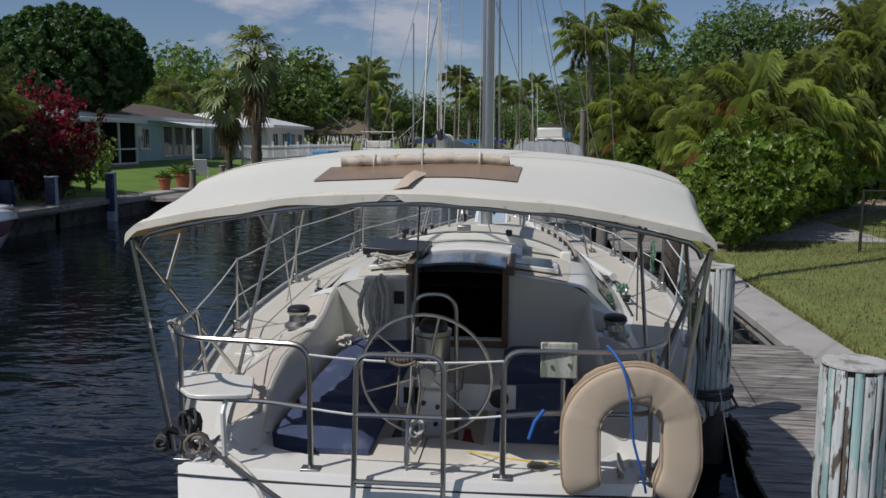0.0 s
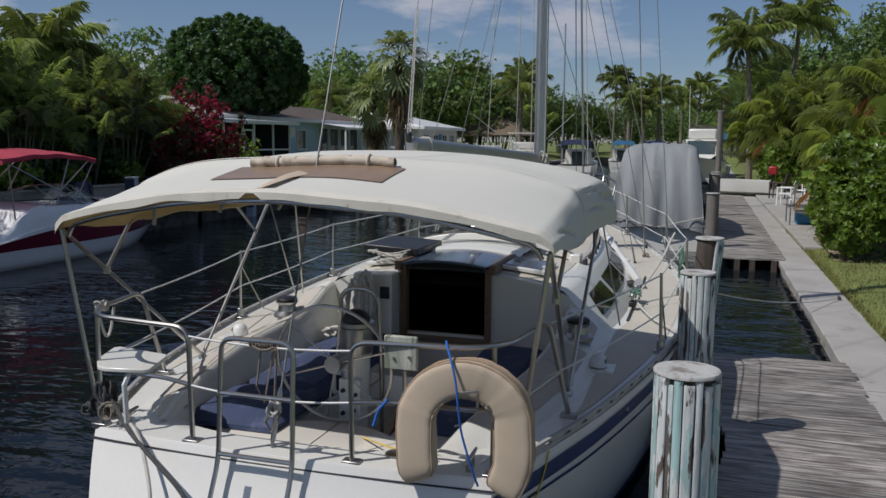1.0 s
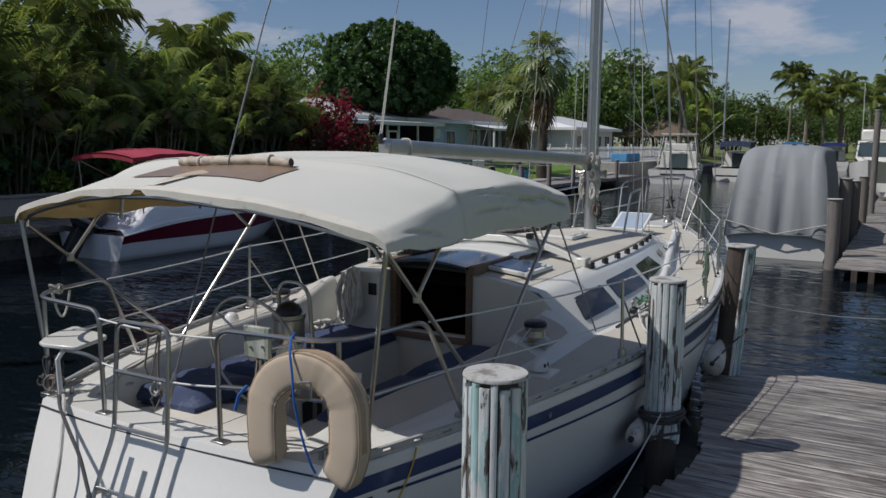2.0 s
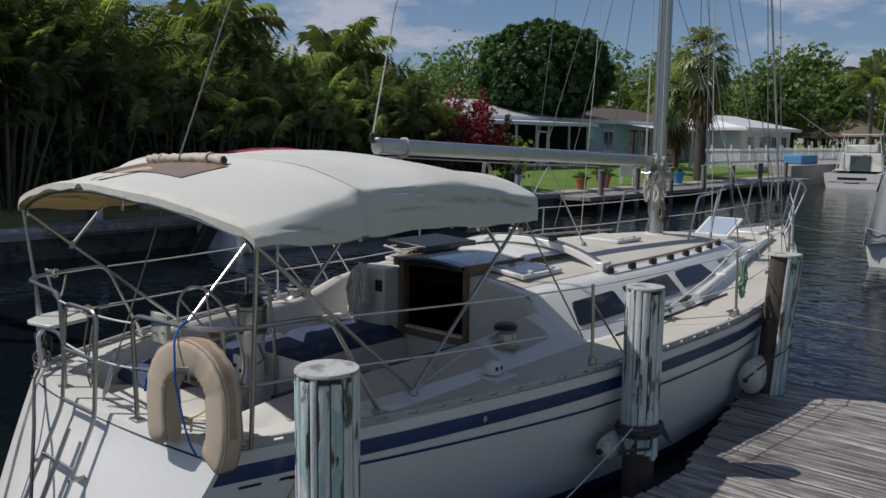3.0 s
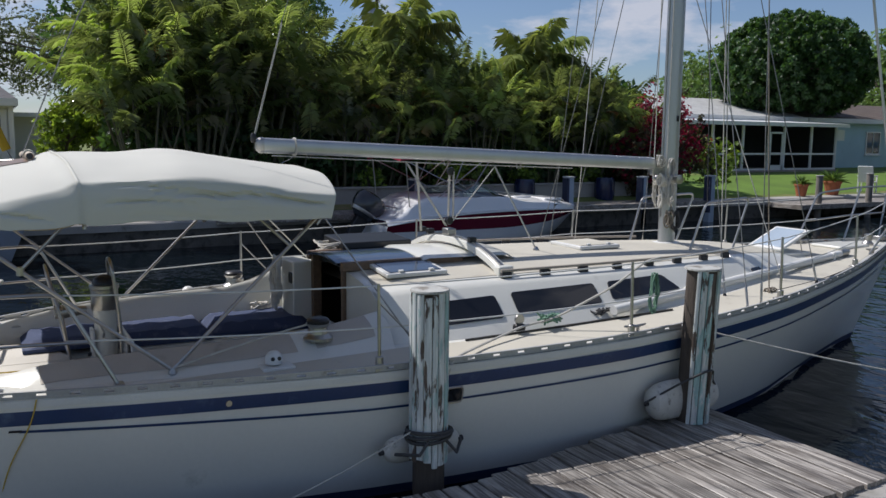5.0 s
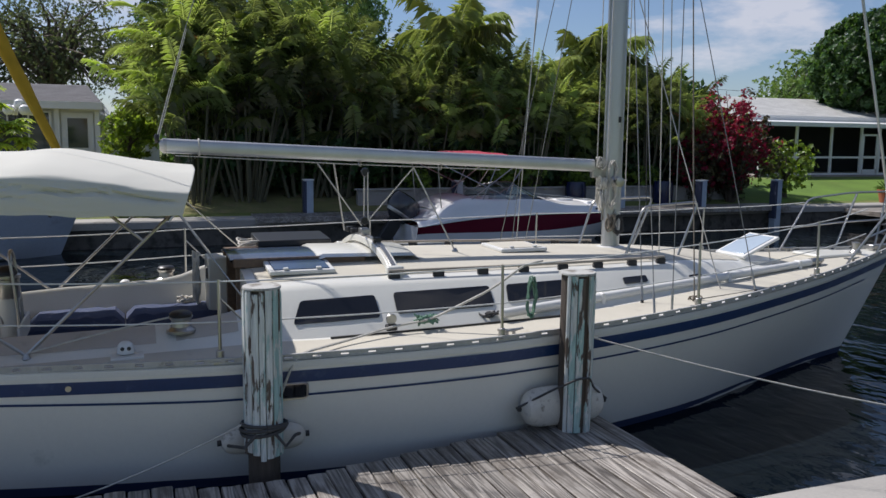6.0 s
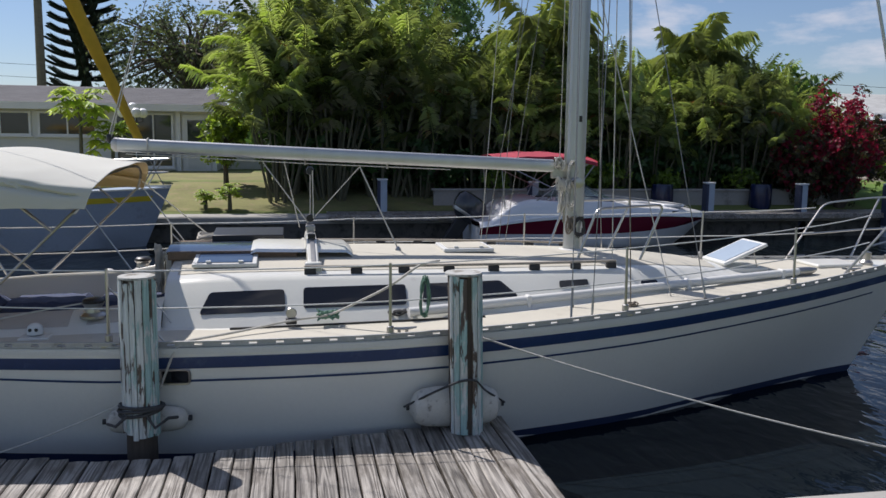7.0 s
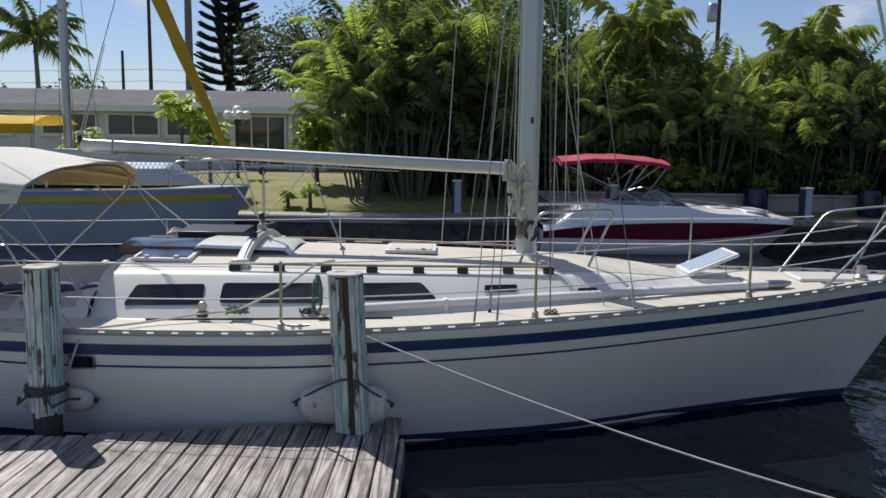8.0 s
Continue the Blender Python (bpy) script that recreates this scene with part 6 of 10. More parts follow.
for i, (x, z) in enumerate(path):
    p0, p1 = path[max(0, i - 1)], path[min(len(path) - 1, i + 1)]
    t = Vector((p1[0] - p0[0], 0, p1[1] - p0[1])).normalized()
    side_v = Vector((t.z, 0, -t.x))
    end = min(i, len(path) - 1 - i)
    k = (0.42, 0.70, 0.90, 0.98)[end] if end < 4 else 1.0
    row = []
    for p, q in prof:
        c = Vector((0.990 + x, 0.075 - 0.04 * (1.4 - z) + 0.15 * x, z)) + side_v * p * k + Vector((0, 1, 0)) * q * k
        pucker = 0.0024 * math.sin(i * 2.1 + 2 * noise.noise(Vector((i * 0.3, p * 20, 1)))) * min(1, abs(p) / 0.087) + 0.007 * noise.noise(Vector((x * 9, z * 9, q * 12)))
        row.append(c + (side_v * math.copysign(1, p) * 0.4 + Vector((0, math.copysign(1, q), 0))) * pucker)
    rows.append(row)
s = Shape().grid(rows, True)
n = len(s.v)
s.f += [tuple(reversed(range(24))), tuple(range(n - 24, n))]
hb = thing("horseshoe_buoy", (0.985, -0.03, 0.85), "tan canvas horseshoe lifebuoy strapped to stern rail", "lifebuoy", shape=s, material=TANCANVAS)
for j, nm in ((14, "outer"), (22, "inner")):
    part("piping", Shape().tube([r[j] for r in rows[1:-1]], 0.0055, 6), TANPIPING, hb, "worn brown piping")
part("back_piping", Shape().tube([r[10] for r in rows[1:-1]], 0.0055, 6), TANPIPING, hb)
part("zip_flap", Shape().grid([[(r[12] * (1 - k) + r[13] * k) + Vector((0, 0, 0.003)) for r in rows[3:-3]] for k in (-0.3, 0.3, 0.8)]), TANPIPING, hb, "worn zip cover")
wire("holder", bend([(0.985, 0.13, 1.33), (0.985, -0.012, 1.37), (1.075, 0.0, 1.385), (1.07, 0.0, 1.31)], 0.015), 0.006, OLDSTEEL, "steel wire holder", hb)
thing("blue_strap", (0.98, -0.08, 1.5), "blue line looped over the lifebuoy", "rope", shape=Shape().tube(bend([(0.89, 0.11, 1.57), (0.915, 0.05, 1.555), (0.95, 0.0, 1.505), (0.975, -0.015, 1.42), (0.99, -0.025, 1.30), (1.0, -0.01, 1.19), (1.035, -0.005, 1.07), (1.06, 0.01, 0.98), (1.07, 0.03, 0.935)], 0.04), 0.0058, 6), material=ROPEBLUE)
thing("blue_strap", (0.60, 0.06, 1.2), "short blue rope end tied to rail", "rope", shape=Shape().tube([(0.62, 0.07, 1.28), (0.58, 0.05, 1.23), (0.555, 0.05, 1.15)], 0.009, 6), material=ROPEBLUE)
thing("yellow_line", (0.55, 0.4, 0.9), "thin yellow line across helm seat", "rope", shape=Shape().tube(sag((0.24, 0.66, 0.845), (0.75, 0.15, 1.0), 0.01), 0.005, 6), material=ROPEYELLOW)
thing("yellow_line", (1.49, 0.95, 0.8), "frayed yellow line hanging down hull side", "rope", shape=Shape().tube([hull_point(0.43, dd, 0.018) + Vector((0, 0.10 * dd + 0.012 * math.sin(dd * 11), 0)) for dd in np.linspace(0.0, 0.75, 12)], 0.0045, 6), material=ROPEYELLOW)

# ---- pilings, fenders, dock lines ----
def pile(x, y, top, r, lean, staves, label, seed, z0=-1.5, wood_z=0.40, white_share=0.72, gap=None):
    """A round timber pile sheathed with narrow painted staves and capped."""
    rnd = random.Random(seed)
    p = thing("piling", (x, y, 0), label, "piling", "dock pilings")
    lx, ly = lean

    def axis(z):
        return Vector((x + lx * (z - top) / (top - 0.26), y + ly * (z - top) / (top - 0.26), 0))
    rc = r - 0.022
    s = Shape()
    rows = []
    for z in (z0, 0.0, 0.3, 0.8, top - 0.015):
        c = axis(z)
        rows.append([c + Vector((rc * (1 + 0.04 * noise.noise(Vector((k, z * 3, seed)))) * math.cos(2 * math.pi * k / 18), rc * math.sin(2 * math.pi * k / 18), z)) for k in range(18)])
    s.grid(rows, True)
    part("core", s, PILEWOOD if staves else GREYPILE, p, "dark wet timber core" if staves else "")
    if staves:
        cuts = [0.0]
        for k in range(staves):
            cuts.append(cuts[-1] + rnd.uniform(0.65, 1.35))
        for k in range(staves):
            if gap and gap(math.pi * (cuts[k] + cuts[k + 1]) / cuts[-1]):
                continue
            a0, a1 = 2 * math.pi * cuts[k] / cuts[-1] + 0.022, 2 * math.pi * cuts[k + 1] / cuts[-1] - 0.022
            r0, r1 = rc * 0.97, r + rnd.uniform(-0.006, 0.004)
            lo, hi = wood_z + rnd.uniform(-0.03, 0.03), top - 0.045 * rnd.random() ** 2
            s = Shape()
            rows = []
            for z in (lo, (lo + hi) / 2, hi - 0.03, hi):
                c = axis(z)
                k2 = 1 if z < hi else 0.97
                rows.append([c + Vector((rr * math.cos(a), rr * math.sin(a), z)) for a, rr in ((a0, r0), (a0, r1 - 0.004), (a0 + 0.04, r1 * k2), ((a0 + a1) / 2, r1 * 1.004 * k2), (a1 - 0.04, r1 * k2), (a1, r1 - 0.004), (a1, r0))])
            s.grid(rows, True)
            n = len(s.v)
            s.f += [tuple(reversed(range(n - 28, n - 21))), tuple(range(n - 7, n))]
            part("stave", s, STAVE if rnd.random() < white_share else STAVETEAL, p)
    c = axis(top)
    part("cap", Shape().lathe([(rc * 0.98, top - 0.02), (r * 1.0, top - 0.012), (r * 1.0, top - 0.004), (r * 0.97, top + 0.003), (r * 0.5, top + 0.006), (0.01, top + 0.006)], c, 24), PILETOP, p, "flat painted pile top")
    return p


pile(1.950, 0.131, 1.530, 0.140, (0.0, 0.0), 20, "piling sheathed in flaking white and teal staves", 1)
pile(1.968, 2.90, 1.535, 0.130, (0.0, 0.0), 18, "piling with flaking white staves and rope round its foot", 2, wood_z=0.38)
pile(2.06, 5.27, 1.535, 0.142, (0.10, -0.05), 18, "piling with peeling paint and a missing stave at dock corner", 3, wood_z=0.24, white_share=0.6, gap=lambda a: 2.2 < a < 5.1 or 0.02 < a < 0.36)
for k, (y, top, x) in enumerate(((15.2, 1.42, 2.16), (17.4, 1.75, 2.2), (20.2, 1.6, 2.25), (23.5, 1.6, 2.3))):
    pile(x, y, top, 0.15, (0, 0), 0, "bare grey timber piling beside the far dock", 10 + k)
pile(2.40, 27.4, 3.6, 0.12, (0, 0), 0, "tall bare timber piling", 20)


def fender(x, y0, y1, z, r, label, squash=0.45):
    s = Shape()
    rows = []
    n = 16
    for i in range(n + 1):
        t = i / n
        k = (1 - abs(2 * t - 1) ** 5) ** 0.5
        k = max(k, 0.12)
        rx = squash + (0.9 - squash) * abs(2 * t - 1) ** 2
        rows.append([(x + r * rx * k * math.cos(a), y0 + (y1 - y0) * t, z + r * k * math.sin(a)) for a in (2 * math.pi * j / 16 for j in range(16))])
    s.grid(rows, True)
    s.f += [tuple(reversed(range(16))), tuple(range(len(s.v) - 16, len(s.v)))]
    f = thing("fender", (x, (y0 + y1) / 2, z), label, "fender", "fenders", shape=s, material=FENDER)
    for y in (y0, y1):
        part("eye", Shape().tube([(x, y - 0.02, z), (x, y + 0.02, z)], 0.022, 8), RUBBER, f)
    return f


fender(1.925, 4.88, 5.62, 0.45, 0.165, "scuffed white fender squeezed behind the corner piling", 0.4)
fender(1.83, 2.62, 3.22, 0.42, 0.10, "grimy white fender behind the middle piling", 0.4)
s = Shape().tube(bend([(1.93, 4.84, 0.46), (2.06, 5.08, 0.62), (2.16, 5.24, 0.72), (2.14, 5.36, 0.72), (2.04, 5.46, 0.6), (1.93, 5.65, 0.46)], 0.06), 0.009, 6)
thing("fender_line", (2.1, 5.3, 0.7), "dark line tying the fender round the piling", "rope", shape=s, material=ROPEDARK)
s = Shape()
for k in range(3):
    s.tube([Vector((1.965 + (0.150 + 0.008 * (k % 2)) * math.cos(a), 2.90 + (0.150 + 0.008 * (k % 2)) * math.sin(a), 0.54 + 0.02 * k + 0.018 * math.sin(a + k))) for a in np.linspace(0, 6.29, 20)], 0.013, 6)
s.tube([(2.1, 2.95, 0.55), (2.14, 3.02, 0.46), (2.05, 3.1, 0.5), (1.95, 3.15, 0.47)], 0.012, 6).tube([(2.1, 2.83, 0.55), (2.13, 2.75, 0.48), (1.95, 2.66, 0.44)], 0.012, 6)
thing("piling_rope", (1.965, 2.9, 0.5), "dark rope wound round the piling", "rope", shape=s, material=ROPEDARK)
thing("dock_line", (2.0, 2.4, 0.3), "slack pale dock line running aft from the piling", "rope", shape=Shape().tube(sag((2.0, 2.76, 0.60), (1.80, 0.55, -0.05), 0.10), 0.0055, 6), material=ROPE)
thing("dock_line", (2.2, 6.3, 0.9), "pale taut mooring line from toe rail to seawall", "rope", shape=Shape().tube(sag((1.86, 5.36, 1.015), (3.93, 9.65, 0.25), 0.115, 16), 0.0068, 6), material=ROPE)
thing("dock_line", (1.5, 12, 1.0), "thin line leading forward from the bow", "rope", shape=Shape().tube(sag((0.1, 10.9, 1.28), (2.2, 16.5, 0.6), 0.15, 12), 0.0075, 6), material=ROPE)
cl = Shape().tube([(3.93, 9.55, 0.275), (3.93, 9.63, 0.265), (3.93, 9.67, 0.265), (3.93, 9.75, 0.275)], [0.008, 0.014, 0.014, 0.008], 8).box(3.91, 3.95, 9.61, 9.69, 0.22, 0.265)
thing("dock_cleat", (3.93, 9.65, 0.22), "rusty dock cleat on the seawall", "cleat", shape=cl, material=PILEWOOD)

# ---- other boats ----
MAROON = mat("maroon_gelcoat", (0.16, 0.012, 0.030), 0.2, var=0.08, scale=1, fine=20, bump=0.02, coat=0.4)
REDCLOTH = mat("red_canvas", (0.46, 0.055, 0.085), 0.8, var=0.12, scale=3, fine=120, bump=0.3, translucent=(0.4, 0.04, 0.05, 0.15))
GREYHULL = mat("blue_grey_hull", (0.33, 0.375, 0.435), 0.5, var=0.10, scale=1.2, fine=20, bump=0.05, stain=(0.27, 0.29, 0.33), stain_at=0.6)
LIGHTGREYHULL = mat("light_blue_hull", (0.30, 0.38, 0.48), 0.5, var=0.10, scale=1.2, fine=20, bump=0.05, stain=(0.22, 0.27, 0.33), stain_at=0.62)
YELLOW = mat("yellow_paint", (0.62, 0.45, 0.02), 0.5, var=0.12, scale=2, fine=30, bump=0.05)
YELLOWCLOTH = mat("yellow_canvas", (0.62, 0.40, 0.03), 0.85, var=0.15, scale=3, fine=100, bump=0.4, translucent=(0.7, 0.45, 0.05, 0.2))
TARP = mat("grey_tarpaulin", (0.25, 0.265, 0.265), 0.75, var=0.10, scale=1.2, fine=60, bump=0.5, dist=0.02, stain=(0.215, 0.225, 0.225), stain_at=0.58)
BLUECLOTH = mat("blue_canvas", (0.03, 0.05, 0.20), 0.85, var=0.15, scale=2, fine=60, bump=0.3)
SKYBLUE = mat("light_blue_canvas", (0.07, 0.25, 0.45), 0.8, var=0.15, scale=2, fine=60, bump=0.3)
SCREENGLASS = mat("windscreen", (0.05, 0.07, 0.075), 0.08, var=0.1, bump=0, spec=0.7)

OUTBOARD = mat("outboard_cowl", (0.035, 0.038, 0.043), 0.25, var=0.15, scale=4, fine=40, bump=0.03, coat=0.5)


def hull_shape(length, beam, free_bow, free_stern, full=2.4, flare=0.75, bottom=-0.35, n=18):
    """Stations of a simple planing hull in its own frame: bow at +y."""
    def pt(t, v):
        y = -length / 2 + length * t
        b = beam / 2 * (1 - max(0, (t - 0.45) / 0.55) ** full)
        zs = free_stern + (free_bow - free_stern) * t ** 1.6
        z = zs + (bottom - zs) * v
        k = 1 - (1 - flare) * v ** 1.5 if v < 0.75 else (flare + (1 - flare) * 0.35) * (1 - v) / 0.25 * 0.98
        rake = 0.75 * max(0, (t - 0.6) / 0.4) ** 2 * v
        return Vector((max(0.0, b * k), y - rake, z))
    return pt


def topside(pt, v0, v1, out=0.0, n=22, m=5, t0=0.0, t1=1.0):
    s = Shape()
    for side in (1, -1):
        s.grid([[(side * (p.x + out), p.y, p.z) for p in (pt(t, v) for v in np.linspace(v0, v1, m))] for t in np.linspace(t0, t1, n)])
    return s


def deck_of(pt, n=22, inset=0.0, lift=0.0, t0=0.0, t1=1.0, crown=0.05):
    return Shape().grid([[(x * max(0, p.x - inset), p.y, p.z + lift + crown * (1 - x * x)) for x in np.linspace(-1, 1, 9)] for p in (pt(t, 0) for t in np.linspace(t0, t1, n))])


def transom_of(pt):
    a = [pt(0, v) for v in np.linspace(0, 1, 8)]
    return Shape().grid([[(x * p.x, p.y, p.z) for x in (-1, -0.5, 0, 0.5, 1)] for p in a])


def powerboat():
    """Sports boat: lower hull, maroon band, white topsides that sweep up to the screen, low foredeck."""
    b = thing("motorboat", (-11.2, 11.2, 0), "white and maroon sports boat with red bimini at far dock", "motorboat", local=True)
    ZB = [(-3, 0.35), (-2.8, 0.37), (0.3, 0.36), (1.6, 0.42), (2.3, 0.47), (3.1, 0.60)]
    ZT = [(-3, 0.52), (-2.75, 0.55), (-1.6, 0.68), (-0.2, 0.75), (1.5, 0.76), (2.75, 0.68), (3.1, 0.64)]
    ZG = [(-3, 0.64), (-2.72, 0.67), (-2.55, 0.76), (-2.2, 1.02), (-1.75, 1.17), (-1.3, 1.14), (0.3, 1.11), (0.9, 0.99), (1.7, 0.94), (2.4, 0.86), (3.1, 0.72)]

    def hp(t, z, w=1.0):
        stem = 2.25 + 0.85 * min(1.0, max(0.0, z) / 0.66) ** 0.8
        y = -2.95 + t * (stem + 2.95)
        half = 1.02 * (1 - max(0.0, (t - 0.5) / 0.5) ** 2.5) * w
        return half, y

    def height(table, t):
        return smooth_table(table, -2.95 + t * 6.05)
    ts = list(np.linspace(0, 0.9, 22)) + [0.93, 0.96, 0.98, 0.995, 1.0]

    def skin(fn):
        s = Shape()
        for side in (1, -1):
            s.grid([[(side * x, y, z) for x, y, z in fn(t)] for t in ts])
        return s

    def low(t):
        zb = height(ZB, t)
        return [(*hp(t, z, w), z) for z, w in ((-0.25, 0.30), (-0.05, 0.74), (0.05, 0.84), (0.12, 0.875), (0.22, 0.89), (zb, 0.93))]

    def red(t):
        zb, zt = height(ZB, t), height(ZT, t)
        return [(*hp(t, zb + (zt - zb) * k, 0.93 + 0.07 * k), zb + (zt - zb) * k) for k in (0, 0.33, 0.67, 1.0)]

    def top(t):
        zt, zg = height(ZT, t), height(ZG, t)
        return [(hp(t, zt, w)[0] + o, hp(t, zt, w)[1], zt + (zg - zt) * k) for k, w, o in ((0, 1.0, 0.0), (0.0, 1.0, 0.03), (0.14, 1.0, 0.03), (0.17, 1.0, 0.0), (0.6, 0.965, 0.0), (0.93, 0.92, 0.0), (1.0, 0.88, -0.005))]
    part("hull", skin(low), BRIGHTWHITE, b, "white fibreglass lower hull")
    part("side_band", skin(red), MAROON, b, "broad maroon band")
    part("topside", skin(top), BRIGHTWHITE, b, "white sweeping topsides")
    part("transom", Shape().grid([[(x * p[0], p[1], p[2]) for x in (-1, -0.5, 0, 0.5, 1)] for p in low(0) + red(0)]), BRIGHTWHITE, b)

    def across(t0, t1, n, crown, drop=0.0, k=0.88):
        return Shape().grid([[(x * (hp(t, height(ZT, t), k)[0]), hp(t, height(ZT, t))[1], height(ZG, t) - drop + crown * (1 - x * x)) for x in np.linspace(-1, 1, 11)] for t in np.linspace(t0, t1, n)])
    part("foredeck", across(0.535, 1.0, 16, 0.07), BRIGHTWHITE, b, "white foredeck with hatch")
    part("swim_platform", across(0.0, 0.09, 4, 0.0), BRIGHTWHITE, b, "white swim platform")
    part("engine_cover", across(0.085, 0.23, 7, 0.05), BRIGHTWHITE, b, "rounded white stern seat back")
    part("cockpit_floor", Shape().box(-0.86, 0.86, -1.6, 0.3, 0.2, 0.3), BRIGHTWHITE, b)
    for side in (1, -1):
        part("cockpit_liner", Shape().grid([[(side * hp(t, 0.7, 0.88)[0], hp(t, 0.7)[1], height(ZG, t)) for t in np.linspace(0.22, 0.545, 9)], [(side * (hp(t, 0.7, 0.88)[0] - 0.1), hp(t, 0.7)[1], 0.28) for t in np.linspace(0.22, 0.545, 9)]]), BRIGHTWHITE, b)
    part("dashboard", Shape().box(-0.84, 0.84, 0.1, 0.34, 0.3, 1.1), BRIGHTWHITE, b, bevel=0.03)
    for x in (-0.42, 0.42):
        part("helm_seat", Shape().box(x - 0.24, x + 0.24, -0.75, -0.3, 0.3, 0.85).box(x - 0.24, x + 0.24, -0.88, -0.72, 0.6, 1.12), BRIGHTWHITE, b, bevel=0.05)
    # long raked screen
    arcs = []
    for k in (0, 0.5, 1):
        arcs.append([(math.sin(a) * (0.90 - 0.10 * k), -0.55 + max(-0.55, math.cos(a)) * (1.12 - 0.55 * k) - 0.2 * k, 1.12 + 0.37 * k * (0.45 + 0.55 * max(0.0, math.cos(a)) ** 0.5)) for a in np.linspace(-2.1, 2.1, 29)])
    ws = part("windscreen", Shape().grid(arcs), CLEARSCREEN, b, "tinted curved windscreen")
    part("frame", Shape().tube(arcs[2], 0.016, 6), STEEL, ws)
    part("base_trim", Shape().tube(arcs[0], 0.014, 6), BLACK, ws)
    for a in (9, 14, 19):
        part("mullion", Shape().tube([arcs[0][a], arcs[2][a]], 0.011, 6), STEEL, ws)
    part("deck_hatch", Shape().box(-0.26, 0.26, 1.0, 1.5, 1.03, 1.07), BRIGHTWHITE, b, bevel=0.02)
    part("bow_cushion", Shape().box(-0.5, 0.5, 1.75, 2.3, 0.94, 1.02), BRIGHTWHITE, b, bevel=0.04)
    # red bimini on folding legs
    s = Shape().grid([[(x * 0.94, -1.37 + y, 2.04 + 0.10 * (1 - x * x) + 0.12 * (1 - ((y + 0.1) / 1.3) ** 2) + 0.010 * math.sin(y * 9)) for x in np.linspace(-1, 1, 13)] for y in np.linspace(-1.22, 1.22, 14)])
    for side in (1, -1):
        s.grid([[(side * 0.94, -1.37 + y, 2.04 + 0.12 * (1 - ((y + 0.1) / 1.3) ** 2) + 0.010 * math.sin(y * 9) - dz) for y in np.linspace(-1.22, 1.22, 14)] for dz in (0, 0.08)])
        s.grid([[(x * 0.94, -1.37 + side * 1.22, 2.05 + 0.10 * (1 - x * x) - dz) for x in np.linspace(-1, 1, 13)] for dz in (0, 0.08)])
    bm_ob = part("bimini_top", s, REDCLOTH, b, "red canvas bimini top")
    for side in (1, -1):
        for p0, p1 in (((-0.55, 1.12), (-2.4, 1.98)), ((-0.7, 1.3), (-0.2, 2.0)), ((-1.6, 1.14), (-0.35, 2.02)), ((-2.35, 0.95), (-2.45, 1.98)), ((-1.3, 1.14), (-0.9, 2.08))):
            part("leg", Shape().tube([(side * 0.92, *p0), (side * 0.92, *p1)], 0.014, 6), STEEL, bm_ob)
    # outboard tilted on the stern
    tilt = Matrix.Translation((0, -3.08, 0.74)) @ Matrix.Rotation(radians(-34), 4, "X") @ Matrix.Diagonal((1.15, 1.15, 1.15, 1))
    rows = [[tilt @ Vector((w * math.cos(a), l * math.sin(a) - 0.06 * z, z)) for a in np.linspace(0, 2 * math.pi, 17)[:-1]] for z, w, l in ((-0.12, 0.13, 0.20), (0.0, 0.21, 0.32), (0.14, 0.235, 0.37), (0.30, 0.23, 0.36), (0.40, 0.19, 0.29), (0.44, 0.09, 0.14), (0.445, 0.01, 0.02))]
    ob = part("outboard", Shape().grid(rows, True), OUTBOARD, b, "dark grey tilted outboard engine")
    part("cowl_band", Shape().grid([[tilt @ Vector((w * math.cos(a), l * math.sin(a) - 0.06 * z, z)) for a in np.linspace(0, 2 * math.pi, 17)[:-1]] for z, w, l in ((-0.03, 0.205, 0.315), (0.01, 0.222, 0.334), (0.04, 0.222, 0.338))], True), OLDSTEEL, ob, "silver cowl band")
    part("leg", Shape().box(-0.08, 0.08, -0.13, 0.15, -1.0, -0.1, tilt), BLACK, ob, bevel=0.03)
    part("number_bar", Shape().box(0.0, 0.004, -0.17, 0.17, -0.025, 0.025, Matrix.Translation((hp(0.83, 0.8)[0] * 0.965 + 0.012, 2.02, 0.845)) @ Matrix.Rotation(radians(30), 4, "Z")), BLACK, b)
    part("port_hole", Shape().lathe([(0.045, -0.02), (0.045, 0.008), (0.03, 0.01)], sides=12, m=Matrix.Translation((0.965, 0.0, 0.93)) @ pose(0, 0, 0, 0, 84, 0)), BLACK, b)
    part("side_rail", Shape().tube([(0.90, 0.35, 1.13), (0.84, 0.8, 1.15), (0.72, 1.6, 1.08), (0.45, 2.3, 1.0), (0.3, 2.5, 0.93)], 0.012, 6), STEEL, b)
    part("side_rail", Shape().tube([(-0.90, 0.35, 1.13), (-0.84, 0.8, 1.15), (-0.72, 1.6, 1.08), (-0.45, 2.3, 1.0), (-0.3, 2.5, 0.93)], 0.012, 6), STEEL, b)


powerboat()


